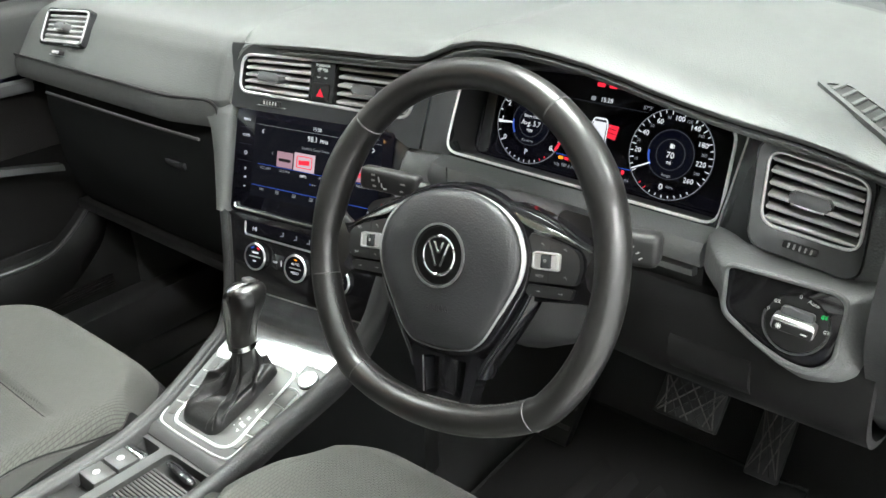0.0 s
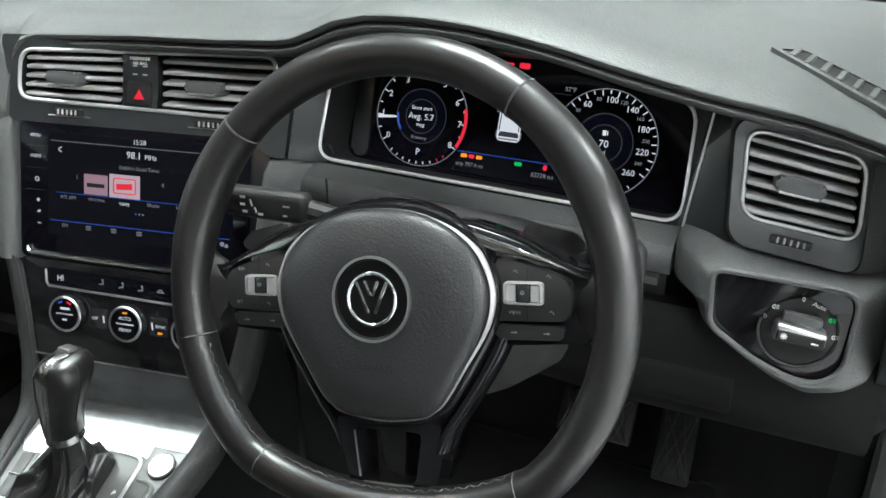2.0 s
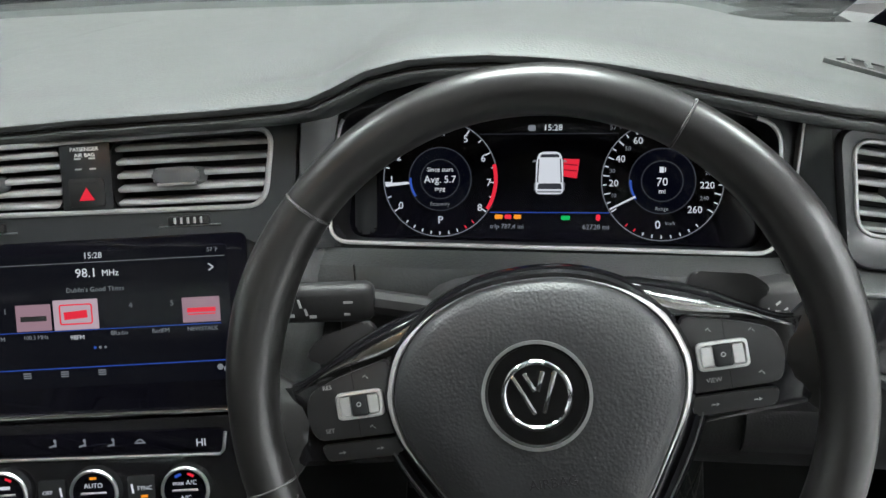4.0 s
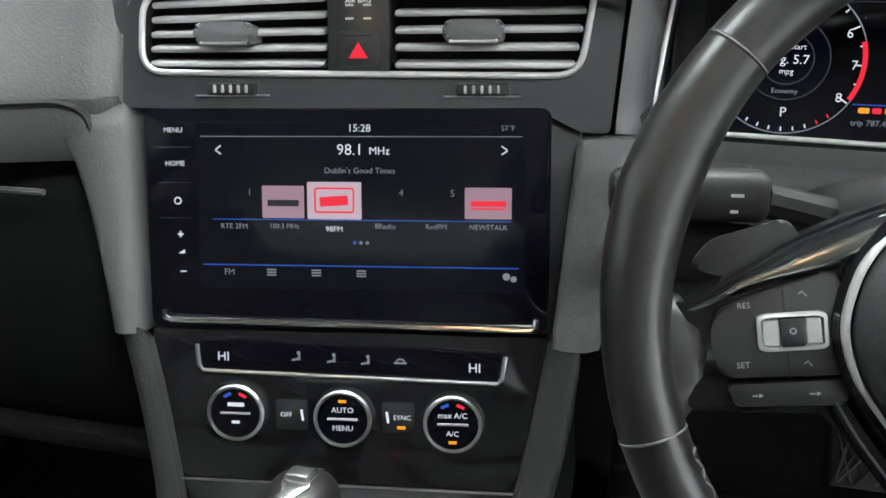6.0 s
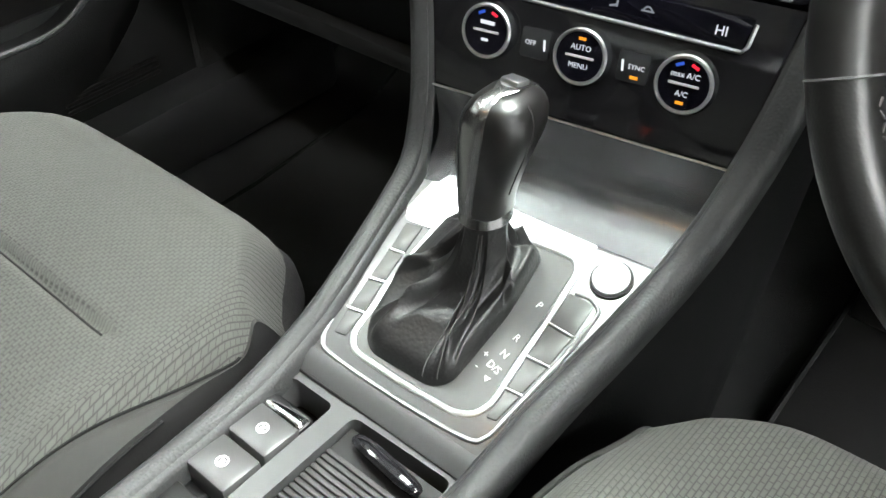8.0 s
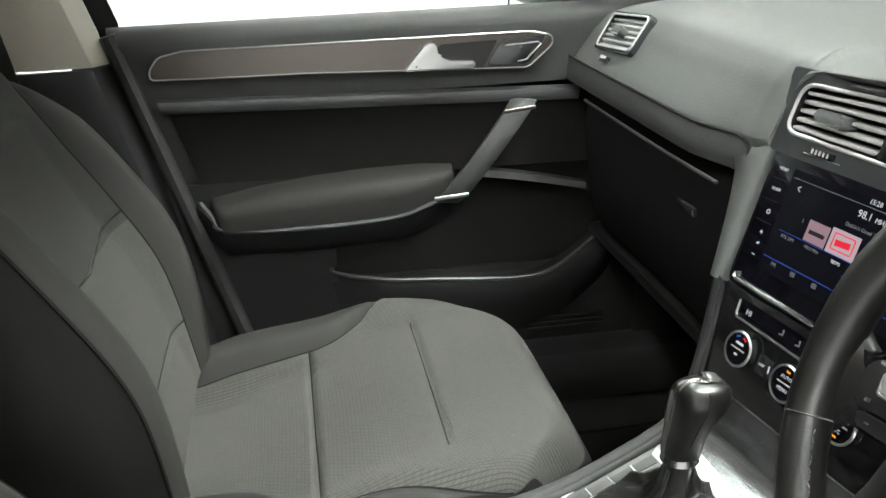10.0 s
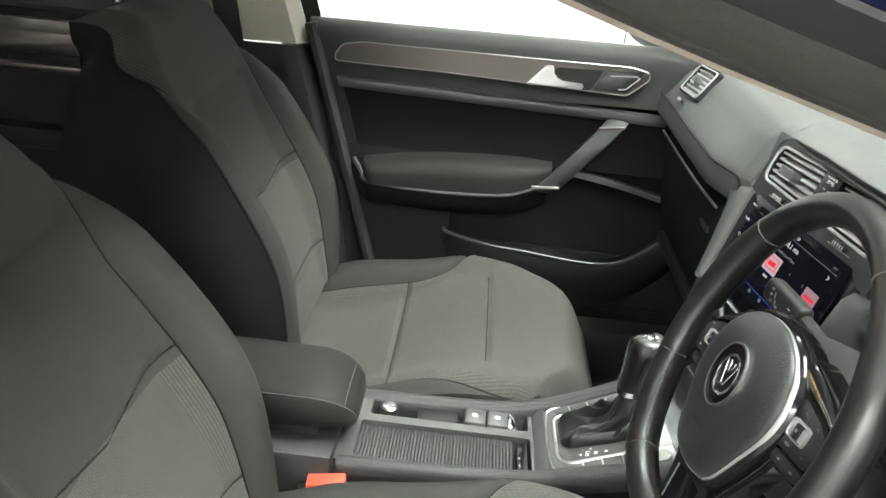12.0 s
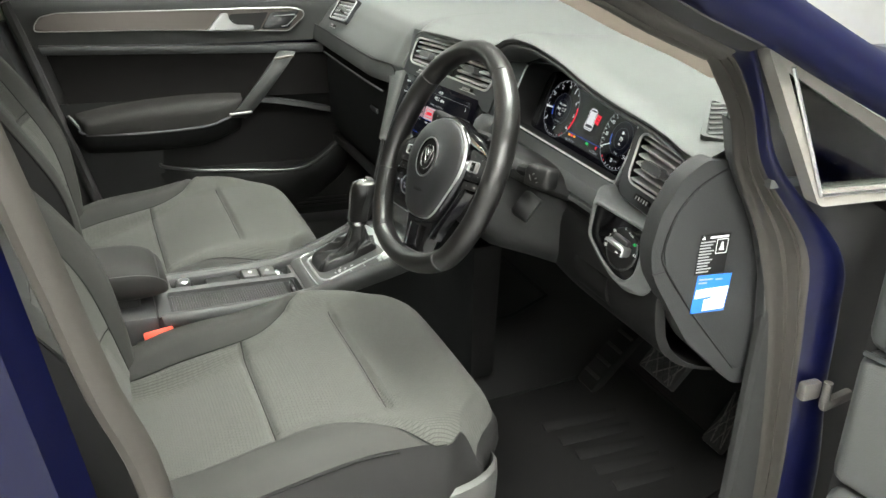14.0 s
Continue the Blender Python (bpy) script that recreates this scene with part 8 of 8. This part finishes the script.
for s, px, py, pz in ((1, 0.6205, 0.184, 0.9795), (-1, -0.612, 0.20, 0.994)):
    if s > 0:
        e0 = Vector((0.573, 0.222, pad_z(0.573, 0.222)))
        e1 = Vector((0.668, 0.146, pad_z(0.668, 0.146)))
        DV = frame_of(e0.lerp(e1, 0.5) + Vector((0, 0, 0.0045)), e1 - e0, (0.62, 0.766, -0.06))
    else:
        DV = frame_of((px, py, pz), (-0.766, -0.62, 0.0), (0.66, -0.75, 0.0))
    dv = part("defroster_vent", ring_plate(DV, [(-0.058, -0.010), (0.058, -0.014), (0.058, 0.014), (-0.050, 0.012)], [(-0.066, -0.015), (0.065, -0.020), (0.065, 0.020), (-0.058, 0.017)], 0.006, 0.008, 0.006), PAD, dash, "grey defroster grille")
    part("grille_hollow", prism(softpoly([(-0.060, -0.012), (0.060, -0.015), (0.060, 0.015), (-0.052, 0.013)], 0.005), -0.0026, -0.0014, 0, DV), BLACK, dv)
    for k in range(7):
        part("grille_bar", rbox((0.0055, 0.026, 0.003), 0.001, 1, m=at(DV, -0.049 + 0.0165 * k, 0, -0.0008, 28)), PAD, dv)

# pedals and mats
def pedal(name, x, y, z, w, h, tilt, label):
    p = thing(name, label, "pedal", "pedals", (x, y, z))
    P = pose(x, y, z, tilt)
    part("pad", rbox((w, h, 0.014), 0.004, 2, m=P), RUBBER, p, "black rubber pad")
    n = max(2, int(w / 0.016))
    for k in range(-n, n + 1):
        for sgn in (1, -1):
            off = k * w / n
            pts = [(max(-w / 2, min(w / 2, off + sgn * f * h / 2)), f * h / 2) for f in (-0.85, 0.85)]
            a, b = pts
            if abs(a[0] - b[0]) > 0.004:
                part("tread", tube([P @ Vector((a[0] * 0.9, a[1], 0.008)), P @ Vector((b[0] * 0.9, b[1], 0.008))], 0.0012, 5), STEEL if (k + n) % 2 == 0 else RUBBER, p)
    part("arm", tube(cr([(x, y + 0.01, z), (x, y + 0.05, z + 0.06), (x, y + 0.06, z + 0.20)], 8), 0.008, 8), STEEL, p, "steel arm")


pedal("brake_pedal", 0.418, 0.335, 0.472, 0.095, 0.060, 50, "black rubber brake pedal with a worn tread")
pedal("accelerator_pedal", 0.512, 0.415, 0.395, 0.050, 0.110, 55, "black accelerator pedal with a worn tread")
fp = thing("foot_rest", "black plastic foot rest beside the console", "foot rest", at=(0.20, 0.36, 0.36))
for k in range(5):
    part("rest_rib", rbox((0.052, 0.008, 0.004), 0.0015, 1, m=pose(0.185, 0.40, 0.365, 48) @ pose(0, -0.07 + 0.035 * k, 0.012)), RUBBER, fp)
part("rest_plate", rbox((0.060, 0.20, 0.02), 0.006, 2, m=pose(0.185, 0.40, 0.365, 48)), KNEE, fp)
for nm, cx in (("driver", 0.36), ("passenger", -0.36)):
    fm = thing("floor_mat", "black floor mat with a moulded heel pad" if cx > 0 else "plain black floor mat", "floor mat", "floor mats", (cx, -0.05, 0.26))
    part("mat_sheet", thick([[(cx + x, y, z + 0.004) for x in (-0.21, -0.1, 0, 0.1, 0.21)] for y, z in ((-0.34, 0.262), (0.10, 0.262), (0.33, 0.280), (0.42, 0.320))], (0, 0, 0.008)), MATRUBBER if cx > 0 else CARPET, fm)
    part("mat_edge", tube([(cx + x, y, z + 0.012) for x, y, z in ((-0.21, -0.34, 0.262), (-0.21, 0.10, 0.262), (-0.21, 0.33, 0.280), (-0.21, 0.42, 0.320), (0.21, 0.42, 0.320), (0.21, 0.33, 0.280), (0.21, 0.10, 0.262), (0.21, -0.34, 0.262))], 0.004, 6, closed=True), MATRUBBER, fm)
    if cx > 0:
        for k, rx in enumerate((0.285, 0.335, 0.385, 0.435, 0.485)):
            part("heel_rib", rbox((0.026, 0.185, 0.010), 0.004, 2, m=pose(rx, 0.275 + 0.008 * k, 0.287, 3, 14, -4)), MATRUBBER, fm)

# roof lamps
dl = thing("dome_lamp", "roof console with two warm reading lamps, lit", "lamp", at=(0, -0.48, 1.31))
part("console", rbox((0.20, 0.12, 0.03), 0.01, 2, m=pose(0, -0.50, 1.312, -10)), CREAM, dl)
for x in (-0.06, 0.06):
    part("lens", rbox((0.05, 0.03, 0.006), 0.002, 2, m=pose(x, -0.50, 1.296, -10)), L_WARM, dl, "warm lit lens")

# driver door, swung open
dd = thing("driver_door", "navy driver door swung wide open, grey inside", "car door", at=(0.80, 0.33, 0.6))
DD = pose(0.815, 0.335, 0.0, 0, 0, 12)
part("door_skin", rbox((1.02, 0.03, 0.58), 0.02, 2, m=DD @ pose(0.53, 0.09, 0.60)), NAVY, dd, "navy outer skin")
part("door_edge", rbox((0.03, 0.15, 0.62), 0.01, 2, m=DD @ pose(0.022, 0.015, 0.62)), RUBBER, dd, "dark door edge")
part("door_panel", rbox((1.0, 0.05, 0.190), 0.022, 4, m=DD @ pose(0.516, -0.064, 0.655)), DOORGREY, dd, "grey inner panel")
part("door_panel_top", rbox((1.0, 0.055, 0.150), 0.030, 4, m=DD @ pose(0.516, -0.062, 0.826)), PAD, dd, "grey upper inner panel")
part("panel_trim", rbox((0.96, 0.006, 0.006), 0.002, 2, m=DD @ pose(0.505, -0.089, 0.7505)), SATINCHROME, dd, "satin trim line")
part("door_pocket", rbox((1.0, 0.09, 0.22), 0.03, 3, m=DD @ pose(0.516, -0.055, 0.445)), DOORGREY, dd, "grey door pocket")

# rear driver-side door edge and latch striker beside the seat
rq = thing("rear_side_door", "closed navy rear door on the driver side", "car door", at=(0.80, -1.3, 0.5))
part("door_skin", thick([[(0.84 - 0.03 * ((z - 0.6) / 0.4) ** 2, y, z) for z in (0.28, 0.45, 0.60, 0.75, 0.93)] for y in (-0.72, -0.9, -1.3, -1.7)], (-0.03, 0, 0)), NAVY, rq, "navy outer skin")
part("pillar_outer", thick([[(0.735, -0.535 - 0.13 * f, 0.30 + 0.75 * f), (0.770, -0.560 - 0.13 * f, 0.30 + 0.75 * f), (0.785, -0.66 - 0.13 * f, 0.30 + 0.75 * f), (0.785, -0.70 - 0.13 * f, 0.30 + 0.75 * f)] for f in (0, 0.25, 0.5, 0.75, 1.0)], (0, -0.012, 0)), NAVY, body, "navy centre pillar")
part("pillar_seal", tube(cr([(0.742, -0.530, 0.36), (0.742, -0.545, 0.66), (0.740, -0.585, 0.80), (0.738, -0.618, 0.93), (0.730, -0.652, 1.06), (0.700, -0.715, 1.28)], 24), 0.017, 10, flat=0.8), SEAL, body, "dark rubber door seal")
part("striker", tube(cr([(0.775, -0.60, 0.60), (0.800, -0.605, 0.605), (0.802, -0.645, 0.605), (0.777, -0.645, 0.60)], 14), 0.005, 8), CHROME, body, "steel latch striker")
